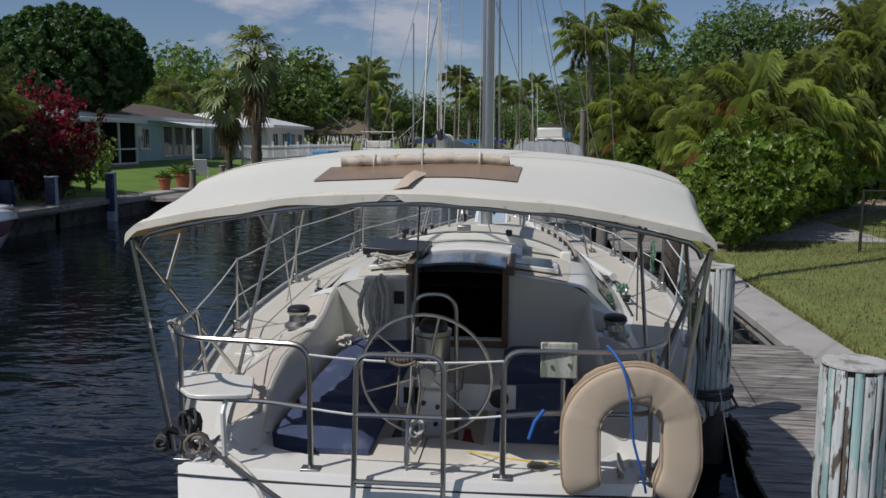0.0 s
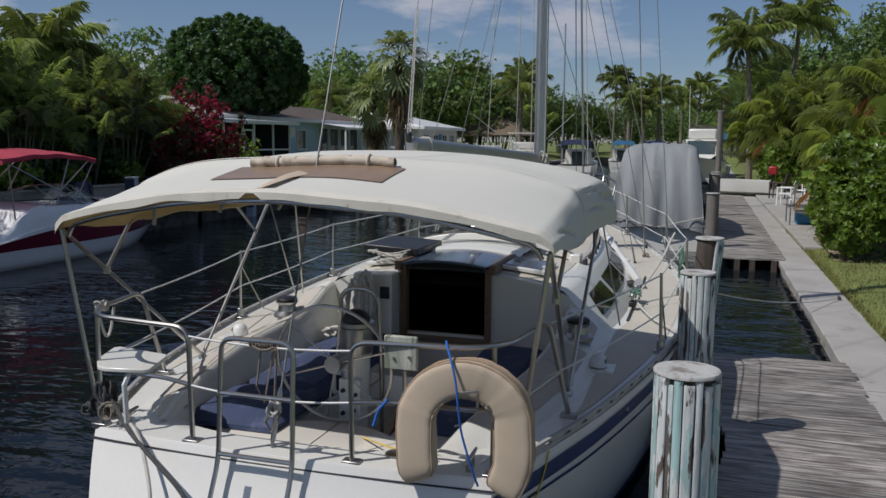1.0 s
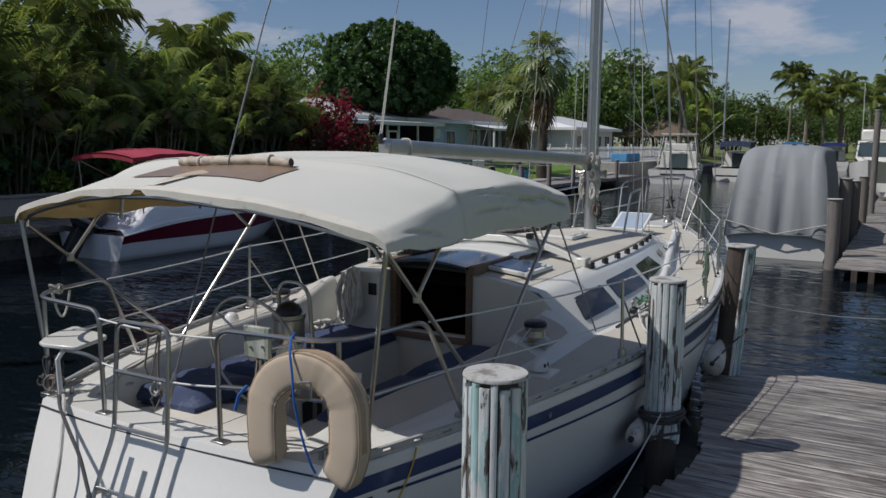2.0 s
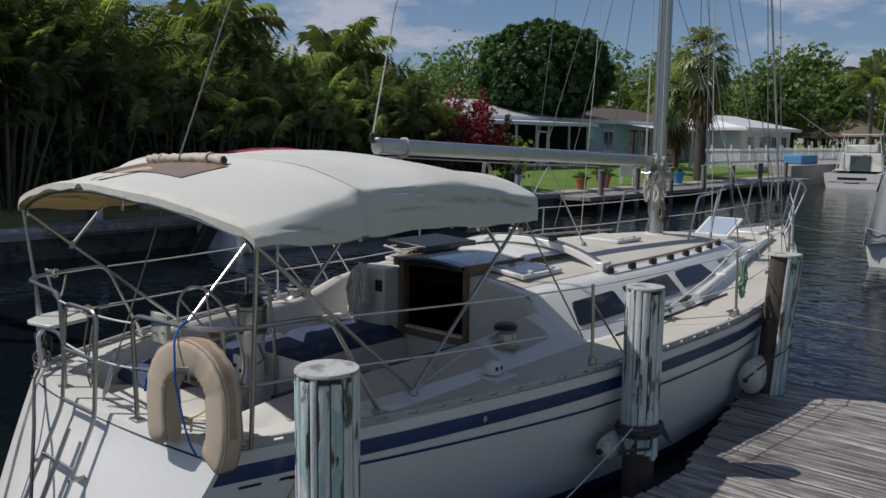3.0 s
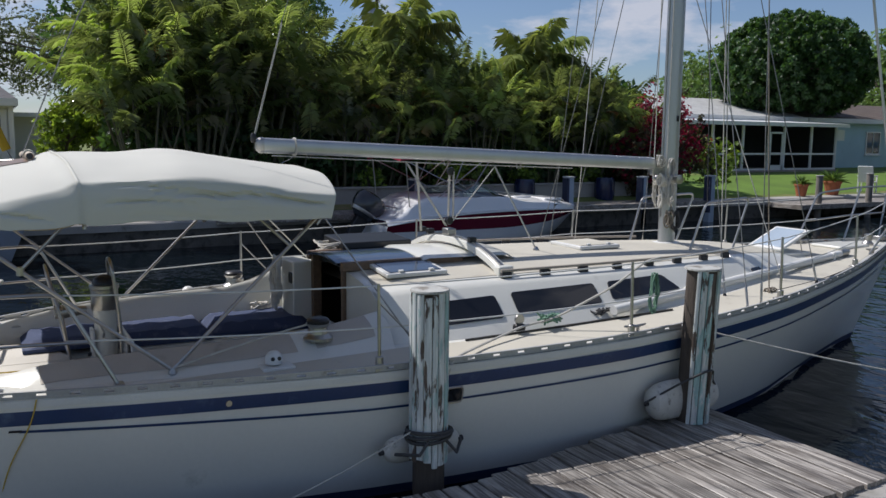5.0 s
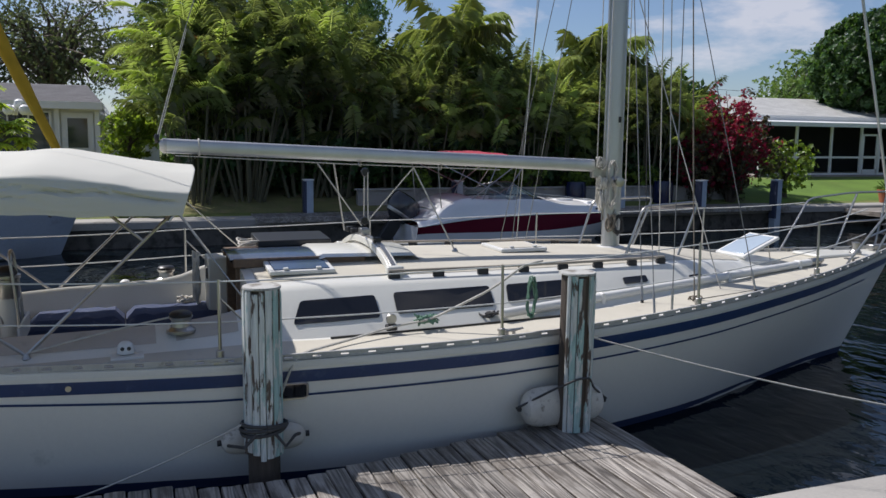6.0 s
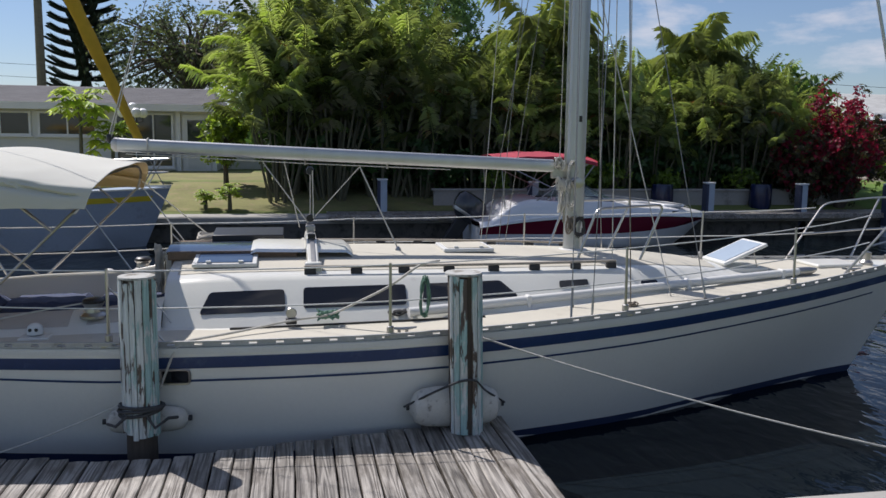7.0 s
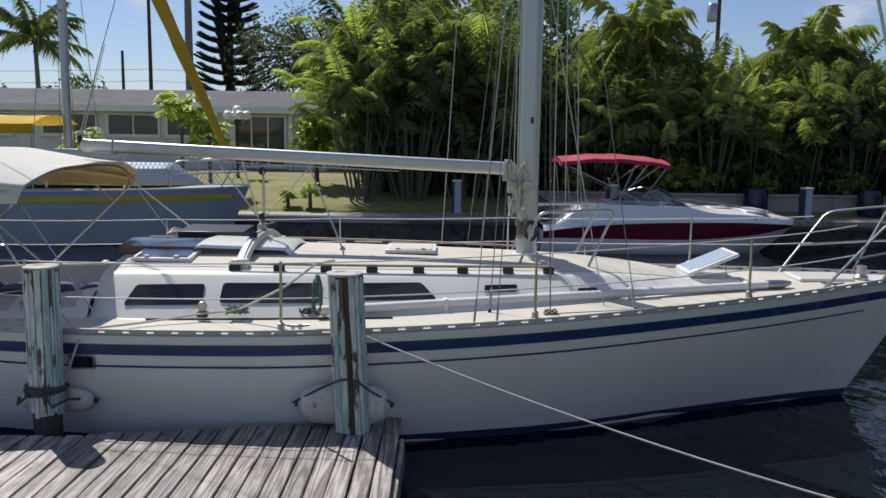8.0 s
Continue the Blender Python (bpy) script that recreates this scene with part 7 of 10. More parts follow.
def grey_ketch():
    b = thing("sailing_barge", (-11.7, -3.6, 0), "blue-grey boat with yellow stripe and yellow furled sail", "sailboat", turn=0.0, local=True)
    pt = hull_shape(9.8, 2.9, 1.36, 1.22, 2.8, 0.85, -0.4)
    part("hull", topside(pt, 0, 1), GREYHULL, b, "blue-grey painted hull")
    part("transom", transom_of(pt), GREYHULL, b)
    part("yellow_stripe", topside(pt, 0.10, 0.17, 0.012, t1=0.97), YELLOW, b, "bright yellow stripe")
    part("deck", deck_of(pt, lift=-0.03), LIGHTGREYHULL, b)
    part("bulwark_cap", topside(pt, -0.03, 0.02, 0.03), GELCOAT, b, "white capping rail")
    # a light blue tender lying keel up on the foredeck
    tp = hull_shape(4.0, 1.6, 0.42, 0.42, 2.0, 0.8, 0.0)

    def turned(sh, k=1.25):
        sh.v = [(p[0], p[1] + 1.85, 1.36 + (0.42 - p[2]) * k) for p in sh.v]
        return sh
    tender = part("tender", turned(topside(tp, 0, 1)), LIGHTGREYHULL, b, "light blue tender upside down on deck")
    part("stern_board", turned(transom_of(tp)), LIGHTGREYHULL, tender)
    part("gunwale", turned(topside(tp, -0.05, 0.06, 0.02)), YELLOW, tender)
    part("cabin", Shape().box(-1.0, 1.0, -3.8, -0.2, 1.2, 2.05), GELCOAT, b, "white deckhouse", bevel=0.06)
    for y in (-3.2, -2.4, -1.6, -0.8):
        part("window", Shape().box(0.995, 1.012, y - 0.25, y + 0.25, 1.5, 1.85), SCREENGLASS, b)
    s = Shape().grid([[(x * 1.15, y, 2.75 + 0.22 * (1 - x * x) + 0.02 * math.sin(y * 3)) for x in np.linspace(-1, 1, 9)] for y in np.linspace(-4.4, 0.3, 14)])
    s.grid([[(sd, y, 2.75 - dz) for y in np.linspace(-4.4, 0.3, 14)] for sd in (1.15,) for dz in (0, 0.22)])
    aw = part("awning", s, YELLOWCLOTH, b, "sagging yellow canvas awning")
    for x in (-1.1, 1.1):
        for y in (-4.2, -2.0, 0.2):
            part("post", Shape().tube([(x, y, 1.2), (x, y, 2.75)], 0.018, 6), STEEL, aw)
    part("white_rail", Shape().box(0.9, 0.96, 0.3, 2.4, 2.02, 2.20).box(0.92, 0.95, 0.4, 0.46, 1.3, 2.1).box(0.92, 0.95, 2.2, 2.26, 1.3, 2.1), GELCOAT, b, bevel=0.02)
    part("mast", Shape().tube([(0, 0.55, 1.2), (0, 0.55, 12)], 0.10, 12), ALLOY, b, "grey alloy mast")
    part("crosstree", Shape().tube([(-0.7, 0.55, 5.4), (0.7, 0.55, 5.4)], 0.03, 6), ALLOY, b)
    # furled yellow sail on the forestay
    p0, p1 = Vector((0, 4.35, 2.2)), Vector((0, 0.7, 10.6))
    s = Shape()
    n = 24
    s.tube([p0.lerp(p1, i / n) + Vector((0.02 * math.sin(i * 1.3), 0, 0)) for i in range(n + 1)], [0.05 + 0.11 * math.sin(math.pi * min(1, 0.10 + i / n * 0.9)) * (1 + 0.12 * math.sin(i * 2.1)) for i in range(n + 1)], 10)
    part("furled_sail", s, YELLOWCLOTH, b, "furled sail in yellow cover")
    part("forestay", Shape().tube([(0, 4.75, 1.4), p0, p1, (0, 0.6, 11.5)], 0.01, 6), WIRE, b)
    for x in (-1.2, 1.2):
        for y in (0.2, 0.9):
            part("shroud", Shape().tube([(x, y, 1.3), (0, 0.55, 10.5)], 0.008, 5), WIRE, b)
    part("pulpit", Shape().tube(bend([(1.0, 3.3, 1.35), (1.0, 3.4, 1.95), (0.3, 4.9, 2.0), (-0.3, 4.9, 2.0), (-1.0, 3.4, 1.95), (-1.0, 3.3, 1.35)], 0.15), 0.018, 6).tube(bend([(1.0, 3.4, 1.65), (0.3, 4.85, 1.7), (-0.3, 4.85, 1.7), (-1.0, 3.4, 1.65)], 0.15), 0.014, 6), STEEL, b)
    for x in (0.4, -0.4):
        part("pulpit_post", Shape().tube([(x, 4.3, 1.3), (x, 4.7, 2.0)], 0.016, 6), STEEL, b)
    # netting along the bow rail
    s = Shape()
    for i in range(22):
        y = 2.0 + i * 0.1
        s.tube([(1.0 - 0.02 * i, y, 1.4), (1.0 - 0.02 * i, y + 0.35, 1.9)], 0.007, 4, False).tube([(1.0 - 0.02 * i, y + 0.35, 1.4), (1.0 - 0.02 * i, y, 1.9)], 0.007, 4, False)
    part("netting", s, ROPE, b, "knotted safety netting")


grey_ketch()


def covered_boat():
    b = thing("covered_boat", (0.95, 20.5, 0), "motorboat wrapped in a grey tarpaulin at the far dock", "motorboat", local=True)
    pt = hull_shape(8.4, 2.2, 0.9, 0.75, 2.6, 0.8)
    part("hull", topside(pt, 0, 1), GELCOAT, b)
    part("transom", transom_of(pt), GELCOAT, b)
    part("bottom_paint", topside(pt, 0.6, 1.0, 0.01), RUBBER, b)
    rows = []
    for y, top, w in ((-4.35, 0.50, 1.04), (-4.33, 0.9, 1.02), (-4.15, 1.55, 0.95), (-3.9, 2.1, 0.88), (-3.7, 2.32, 0.84), (-3.45, 2.40, 0.83), (-2.2, 2.43, 0.83), (-0.8, 2.40, 0.82), (0.6, 2.15, 0.72), (2.2, 1.75, 0.5), (3.6, 1.35, 0.25), (4.1, 1.1, 0.1)):
        low = 0.45
        wb = min(1.06, pt(min(1, max(0, (y + 4.2) / 8.4)), 0).x + 0.05)
        ring = []
        for u in np.linspace(-1, 1, 81):
            q = abs(u)
            if q < 0.5:
                x, z = w * (q / 0.5), top + 0.05 * (1 - (q / 0.5) ** 2) - 0.10 * (q / 0.5) ** 8
            else:
                k = (q - 0.5) / 0.5
                x, z = w + (wb - w) * k ** 0.8, top - 0.10 - (top - 0.10 - low) * k if top > low + 0.15 else low
            fold = 0.055 * noise.noise(Vector((u * 5, y * 1.6, 2))) + 0.035 * noise.noise(Vector((u * 16, y * 0.8, 7)))
            ring.append((math.copysign(x + fold, u), y + 0.08 * noise.noise(Vector((u * 9, z * 0.8, 4))) + 0.024 * math.sin(u * 26 + 3 * noise.noise(Vector((u * 2, z, 1)))) * (1 if y < -3.6 else 0.2), z))
        rows.append(ring)
    part("tarpaulin", Shape().grid(rows), TARP, b, "draped grey tarpaulin with folds")
    part("tie_line", Shape().tube([(x, -4.40, 0.55 + 0.25 * abs(x)) for x in np.linspace(-1.05, 1.05, 9)], 0.012, 5), ROPE, b)
    for x in (-0.3, 0.15, 0.4):
        part("peak_pad", Shape().lathe([(0.05, 0), (0.05, 0.02)], (x, -3.2, 2.46), 8), BLACK, b)


covered_boat()


def cabin_cruiser(at, turn, length, beam, label, canvas_m, fly=True, tower=False, name_bar=False, scale=1.0):
    b = thing("cabin_cruiser", at, label, "motorboat", "boats along the canal", turn=turn, local=True)
    L = length
    pt = hull_shape(L, beam, 1.25, 0.85, 2.4, 0.8)
    part("hull", topside(pt, 0, 1), HULLWHITE, b)
    part("transom", transom_of(pt), HULLWHITE, b, "white transom")
    part("boot_top", topside(pt, 0.64, 0.72, 0.01), ANTIFOUL, b)
    part("deck", deck_of(pt, lift=-0.02, t0=0.35), GELCOAT, b)
    s = Shape()
    for side in (1, -1):
        s.grid([[(side * x, y, z) for x, z in ((beam / 2 - 0.02, 0.84), (beam / 2 - 0.2, 0.86), (beam / 2 - 0.22, 0.4))] for y in (-L / 2, -L * 0.15)])
    s.box(-beam / 2 + 0.2, beam / 2 - 0.2, -L / 2, -L * 0.15, 0.3, 0.4)
    part("cockpit", s, GELCOAT, b)
    w = beam * 0.38
    s = Shape().grid([[(x * w * k, y, z) for x in (-1, -0.94, 0, 0.94, 1)] for y, z, k in ((-L * 0.15, 0.9, 1.05), (-L * 0.15, 1.9, 0.95), (-L * 0.13, 1.98, 0.9), (L * 0.10, 1.98, 0.88), (L * 0.22, 1.3, 0.85), (L * 0.36, 1.1, 0.5))])
    for side in (1, -1):
        s.add([(side * w * 1.05, -L * 0.15, 0.85), (side * w * 0.95, -L * 0.15, 1.92), (side * w * 0.9, L * 0.10, 1.95), (side * w * 0.87, L * 0.22, 1.3), (side * w * 0.9, L * 0.22, 0.95)], [(0, 1, 2, 3, 4)])
    cab = part("cabin", s, GELCOAT, b)
    for side in (1, -1):
        s = Shape().add([(side * (w * 1.02), -L * 0.12, 1.35), (side * (w * 0.965), -L * 0.12, 1.8), (side * (w * 0.92), L * 0.09, 1.82), (side * (w * 0.93), L * 0.16, 1.4)], [(0, 1, 2, 3)])
        part("side_window", s, SCREENGLASS, cab)
    part("windscreen", Shape().add([(-w * 0.8, L * 0.115, 1.92), (w * 0.8, L * 0.115, 1.92), (w * 0.78, L * 0.215, 1.36), (-w * 0.78, L * 0.215, 1.36)], [(0, 1, 2, 3)]), SCREENGLASS, cab)
    part("aft_door", Shape().box(-w * 0.5, w * 0.5, -L * 0.155, -L * 0.15 - 0.02, 0.9, 1.8), SCREENGLASS, cab)
    if fly:
        part("flybridge", Shape().box(-w * 0.8, w * 0.8, -L * 0.14, L * 0.06, 1.98, 2.45), GELCOAT, b, bevel=0.08)
    if tower:
        t = part("tuna_tower", Shape().box(-w, w, -L * 0.16, L * 0.03, 3.0, 3.06), GELCOAT, b, "white tuna tower top", bevel=0.02)
        for x in (-w, w):
            for y in (-L * 0.15, L * 0.02):
                part("leg", Shape().tube([(x * 1.15, y * 1.2, 0.9), (x * 0.85, y, 3.0)], 0.025, 6), GELCOAT, t)
                part("brace", Shape().tube([(x * 1.1, y * 1.2, 1.6), (-x * 0.9, y, 2.6)], 0.018, 6), GELCOAT, t)
        for x, k in ((1, 1), (-1, -1)):
            part("outrigger", Shape().tube([(x * w, -L * 0.05, 2.4), (x * 3.2, -L * 0.35, 4.2)], 0.02, 6), GELCOAT, t)
            part("rod", Shape().tube([(x * 0.6, -L * 0.3, 0.9), (x * 0.7, -L * 0.36, 2.6)], 0.01, 5), BLACK, t)
    else:
        s = Shape().grid([[(x * w, y, 2.55 + 0.1 * (1 - x * x)) for x in np.linspace(-1, 1, 7)] for y in (-L * 0.42, -L * 0.28, -L * 0.14)])
        for side in (1, -1):
            s.grid([[(side * w, y, 2.55 - dz) for y in (-L * 0.42, -L * 0.14)] for dz in (0, 0.5)])
        s.grid([[(x * w, -L * 0.42, 2.55 + 0.1 * (1 - x * x) - dz) for x in np.linspace(-1, 1, 7)] for dz in (0, 0.35)])
        t = part("canvas_top", s, canvas_m, b)
        for x in (-w, w):
            part("post", Shape().tube([(x, -L * 0.42, 0.85), (x, -L * 0.42, 2.55)], 0.018, 6), STEEL, t)
    if name_bar:
        for k, (z, wd, h) in enumerate(((0.50, 0.74, 0.13), (0.30, 0.40, 0.05))):
            part("name_bar", Shape().box(-wd, wd, -L / 2 - 0.012, -L / 2 - 0.004, z, z + h), BLACK, b, "dark bar of boat lettering")
    part("bow_rail", Shape().tube([(beam * 0.45, 0, 0.95), (beam * 0.42, 0.1, 1.55), (beam * 0.3, L * 0.3, 1.8), (0, L * 0.47, 1.95), (-beam * 0.3, L * 0.3, 1.8), (-beam * 0.42, 0.1, 1.55), (-beam * 0.45, 0, 0.95)], 0.018, 6), STEEL, b)
    part("antenna", Shape().tube([(w * 0.8, 0, 2.0), (w * 0.9, -0.4, 4.4)], 0.012, 5), GELCOAT, b)
    b.matrix_basis = b.matrix_basis @ Matrix.Diagonal((scale, scale, scale, 1))
    return b


cabin_cruiser((-9.7, 52.0, 0), 8, 9.0, 2.9, "white sport fishing boat with tuna tower, stern towards us", BLUECLOTH, True, True, True)
cabin_cruiser((-6.75, 57.3, 0), 0, 7.0, 2.5, "white cruiser with navy canvas enclosure", NAVYCLOTH, False)
cabin_cruiser((-5.0, 70.0, 0), 8, 6.0, 2.3, "small white cruiser with light blue hull cover", SKYBLUE, False)
cabin_cruiser((1.75, 50.0, 0), 177, 7.0, 2.0, "white cruiser with flybridge beyond the covered boat", GELCOAT, True, scale=1.36)
cabin_cruiser((2.2, 59.5, 0), 3, 7.0, 1.9, "white boat with light blue canvas top", SKYBLUE, False, scale=1.22)
cabin_cruiser((-3.4, 88.0, 0), 5, 8.0, 2.8, "distant white boat on the canal", BLUECLOTH, True)
# a bare mast and boom far up the canal, and a skiff on the dock's end
thing("far_mast", (-8.2, 58.0, 0), "bare alloy mast of a boat far up the canal", "mast", shape=Shape().tube([(-8.2, 58.0, 0.8), (-8.2, 58.0, 11)], 0.06, 8).tube([(-8.2, 58.0, 2.3), (-8.2, 55.2, 2.2)], 0.05, 8), material=ALLOY)
sk = thing("skiff", (3.0, 34.6, 0), "small white skiff lying across the end of far dock", "boat", local=True)
pt = hull_shape(3.8, 1.5, 0.62, 0.55, 2.0, 0.8)
s = topside(pt, 0, 1)
sk.matrix_basis = pose(3.3, 34.7, 0.262 - 0.72 * min(v[2] for v in s.v), 0, 0, 82) @ Matrix.Diagonal((0.72, 0.72, 0.72, 1))
part("hull", s, GELCOAT, sk)
part("transom", transom_of(pt), GELCOAT, sk)
part("thwart", Shape().box(-0.65, 0.65, -0.3, 0.0, 0.42, 0.48).box(-0.65, 0.65, -1.5, -1.2, 0.42, 0.48), GELCOAT, sk)
part("floor", Shape().box(-0.5, 0.5, -1.8, 1.2, 0.1, 0.16), TARP, sk)
part("outboard", Shape().tube([(0, -1.95, 0.1), (0, -1.98, 0.95)], 0.06, 8), BLACK, sk, "black outboard leg")
part("cowl", Shape().box(-0.2, 0.2, -2.25, -1.75, 0.9, 1.4), REDPAINT, sk, "orange-red engine cowl", bevel=0.08)

# ---- houses, walls and garden things ----
AQUA = mat("pale_aqua_render", (0.40, 0.55, 0.60), 0.9, var=0.08, scale=1.0, fine=30, bump=0.2, stain=(0.34, 0.47, 0.52), stain_at=0.62)
WHITEWALL = mat("white_render", (0.66, 0.66, 0.62), 0.9, var=0.08, scale=1.0, fine=30, bump=0.2, stain=(0.52, 0.52, 0.48), stain_at=0.62)
GREYSHINGLE = mat("grey_shingle", (0.135, 0.132, 0.135), 0.95, var=0.25, scale=2.0, fine=16, bump=0.6, dist=0.02, stain=(0.10, 0.098, 0.098), stain_at=0.58)
BROWNSHINGLE = mat("brown_shingle", (0.125, 0.098, 0.082), 0.95, var=0.3, scale=2.0, fine=16, bump=0.6, dist=0.02, stain=(0.10, 0.08, 0.065), stain_at=0.56, per_object=0.15)
PALESHINGLE = mat("pale_grey_tile", (0.48, 0.48, 0.46), 0.9, var=0.2, scale=2.0, fine=16, bump=0.5, dist=0.02, stain=(0.34, 0.34, 0.33), stain_at=0.58)
WHITEROOF = mat("white_metal_roof", (0.70, 0.71, 0.70), 0.5, var=0.06, scale=1.0, fine=20, bump=0.1, stain=(0.55, 0.55, 0.52), stain_at=0.62)
TRIMWHITE = mat("white_trim", (0.72, 0.72, 0.70), 0.6, var=0.06, scale=2, fine=30, bump=0.1)
PANE = mat("house_glass", (0.03, 0.04, 0.045), 0.06, var=0.1, bump=0, spec=0.7)
SCREEN = mat("dark_porch_screen", (0.025, 0.028, 0.03), 0.8, var=0.2, bump=0.1)
THATCH = mat("thatch", (0.17, 0.13, 0.085), 0.95, var=0.35, scale=3, fine=24, bump=0.8, dist=0.03, stretch=(6, 6, 1))
TERRACOTTA = mat("terracotta", (0.36, 0.12, 0.055), 0.85, var=0.15, scale=6, fine=30, bump=0.2)
POTBLUE = mat("glazed_blue", (0.010, 0.016, 0.055), 0.2, var=0.2, scale=6, fine=30, bump=0.05)
GLOBE = mat("milk_glass", (0.82, 0.82, 0.80), 0.3, var=0.03, bump=0)
IRON = mat("black_iron", (0.02, 0.02, 0.02), 0.6, var=0.2, bump=0.2)
PLANTERWALL = mat("garden_wall", (0.34, 0.325, 0.30), 0.9, var=0.2, scale=1.0, fine=20, bump=0.4, stain=(0.2, 0.19, 0.17), stain_at=0.56)
STUCCODARK = mat("porch_floor", (0.30, 0.26, 0.23), 0.9, var=0.2, scale=2, fine=20, bump=0.3)


def window(h, x, y0, y1, z0, z1, mullions=1, facing=1, frame_m=TRIMWHITE, pane_m=PANE):
    """A framed window in a wall that faces +x."""
    w = part("window", Shape().box(x - 0.02, x + 0.02, y0, y1, z0, z1), pane_m, h)
    s = Shape()
    t = 0.06
    for a, b, c, d in ((y0 - t, y1 + t, z0 - t, z0), (y0 - t, y1 + t, z1, z1 + t), (y0 - t, y0, z0, z1), (y1, y1 + t, z0, z1)):
        s.box(x - 0.03, x + 0.05, a, b, c, d)
    for k in range(1, mullions + 1):
        y = y0 + (y1 - y0) * k / (mullions + 1)
        s.box(x + 0.022, x + 0.045, y - 0.02, y + 0.02, z0, z1)
    part("frame", s, frame_m, w)
    part("sill", Shape().box(x - 0.02, x + 0.10, y0 - 0.1, y1 + 0.1, z0 - t - 0.05, z0 - t), frame_m, w)
    return w


def gable_roof(h, x_front, x_back, y0, y1, eave, ridge, material, over=0.4, fascia=TRIMWHITE, courses=14, hip=0.0):
    """A roof whose slope faces +x, in overlapping courses, with a fascia board."""
    xm = (x_front + x_back) / 2
    xf = x_front + over
    rows = []
    for i in range(courses):
        a, b = i / courses, (i + 1) / courses
        xa, xb = xf + (xm - xf) * a, xf + (xm - xf) * b
        za, zb = eave + (ridge - eave) * a, eave + (ridge - eave) * b
        rows += [[(xa, y0 - over + hip * a, za), (xa, y1 + over - hip * a, za)], [(xa, y0 - over + hip * a, za + 0.008), (xa, y1 + over - hip * a, za + 0.008)]]
    rows += [[(xm, y0 - over + hip, ridge + 0.02), (xm, y1 + over - hip, ridge + 0.02)]]
    xk = x_back - over
    rows += [[(xk, y0 - over, eave), (xk, y1 + over, eave)]]
    s = Shape().grid(rows)
    n = len(rows)
    s.f += [tuple(2 * i for i in range(n)), tuple(2 * i + 1 for i in reversed(range(n)))]
    r = part("roof", s, material, h, smooth=False)
    f = Shape().box(xf - 0.02, xf + 0.03, y0 - over, y1 + over, eave - 0.20, eave + 0.02)
    for y in (y0 - over, y1 + over):
        f.box(xk, xf, y - 0.02, y + 0.02, eave - 0.18, eave + 0.0)
    part("fascia", f, fascia, r)
    part("soffit", Shape().box(x_front - 0.1, xf - 0.02, y0 - over, y1 + over, eave - 0.06, eave - 0.03), fascia, r)
    return r


# grey-roofed house across the stern
h2 = thing("house", (-17.1, -6.0, 1.1), "white bungalow with grey shingle roof across the canal", "house")
part("wall", Shape().box(-25.0, -17.1, -16.0, 2.0, 1.0, 3.30), WHITEWALL, h2, "white rendered walls")
gable_roof(h2, -17.1, -25.0, -16.0, 1.75, 3.32, 4.08, GREYSHINGLE, 0.35, hip=0.5)
for y0, y1, m in ((-0.75, 0.75, 2), (-2.8, -1.35, 1), (-4.6, -3.1, 1), (-6.6, -5.0, 1), (-9.5, -7.6, 1)):
    window(h2, -17.08, y0, y1, 1.35 if y0 > -1 else 2.35, 3.0, m)
dr = part("door", Shape().box(-17.12, -17.05, 1.05, 1.85, 1.12, 3.02), TRIMWHITE, h2, "white panelled door with a pane")
part("pane", Shape().box(-17.06, -17.035, 1.2, 1.7, 1.95, 2.85), PANE, dr)
part("lower_panel", Shape().box(-17.06, -17.035, 1.2, 1.7, 1.25, 1.75), WHITEWALL, dr)
for y in (0.95, 1.95):
    part("pilaster", Shape().box(-17.1, -16.98, y - 0.06, y + 0.06, 1.1, 3.2), TRIMWHITE, h2)
part("terrace", Shape().box(-17.1, -15.6, -8, 4.6, 0.85, 1.14), STUCCODARK, h2, "low concrete terrace")
part("side_wing", Shape().box(-24, -18.6, 2.0, 3.6, 1.0, 2.85), WHITEWALL, h2)
part("wing_roof", Shape().box(-24.2, -18.2, 1.9, 4.0, 2.85, 2.98), WHITEROOF, h2)

h2.matrix_basis = Matrix.Translation((-24.8, -9.15, 1.1)) @ Matrix.Diagonal((1.3, 1.3, 1.15, 1))

# garden lamp with milk-glass globes
lp = thing("garden_lamp", (-15.6, 0.02, 0.95), "black iron lamp post with five white globes", "lamp")
part("post", Shape().lathe([(0.10, 0.9), (0.10, 1.0), (0.05, 1.05), (0.04, 2.9), (0.06, 2.95), (0.03, 3.1)], (-15.6, 0.02, 0), 12), IRON, lp)
for k in range(4):
    a = k * math.pi / 2 + 0.5
    x, y = -15.6 + 0.30 * math.cos(a), 0.02 + 0.30 * math.sin(a)
    part("arm", Shape().tube([(-15.6, 0.02, 2.85), (x, y, 2.9), (x, y, 3.0)], 0.022, 6), IRON, lp)
    part("globe", Shape().lathe([(0.06, 3.0), (0.12, 3.05), (0.145, 3.14), (0.12, 3.23), (0.05, 3.28), (0.01, 3.285)], (x, y, 0), 14), GLOBE, lp, "white globe shade")
part("globe", Shape().lathe([(0.06, 3.16), (0.12, 3.21), (0.145, 3.30), (0.12, 3.39), (0.05, 3.44), (0.01, 3.445)], (-15.6, 0.02, 0), 14), GLOBE, lp, "white globe shade")

lp.matrix_basis = pose(-18.2, -0.6, 1.0)

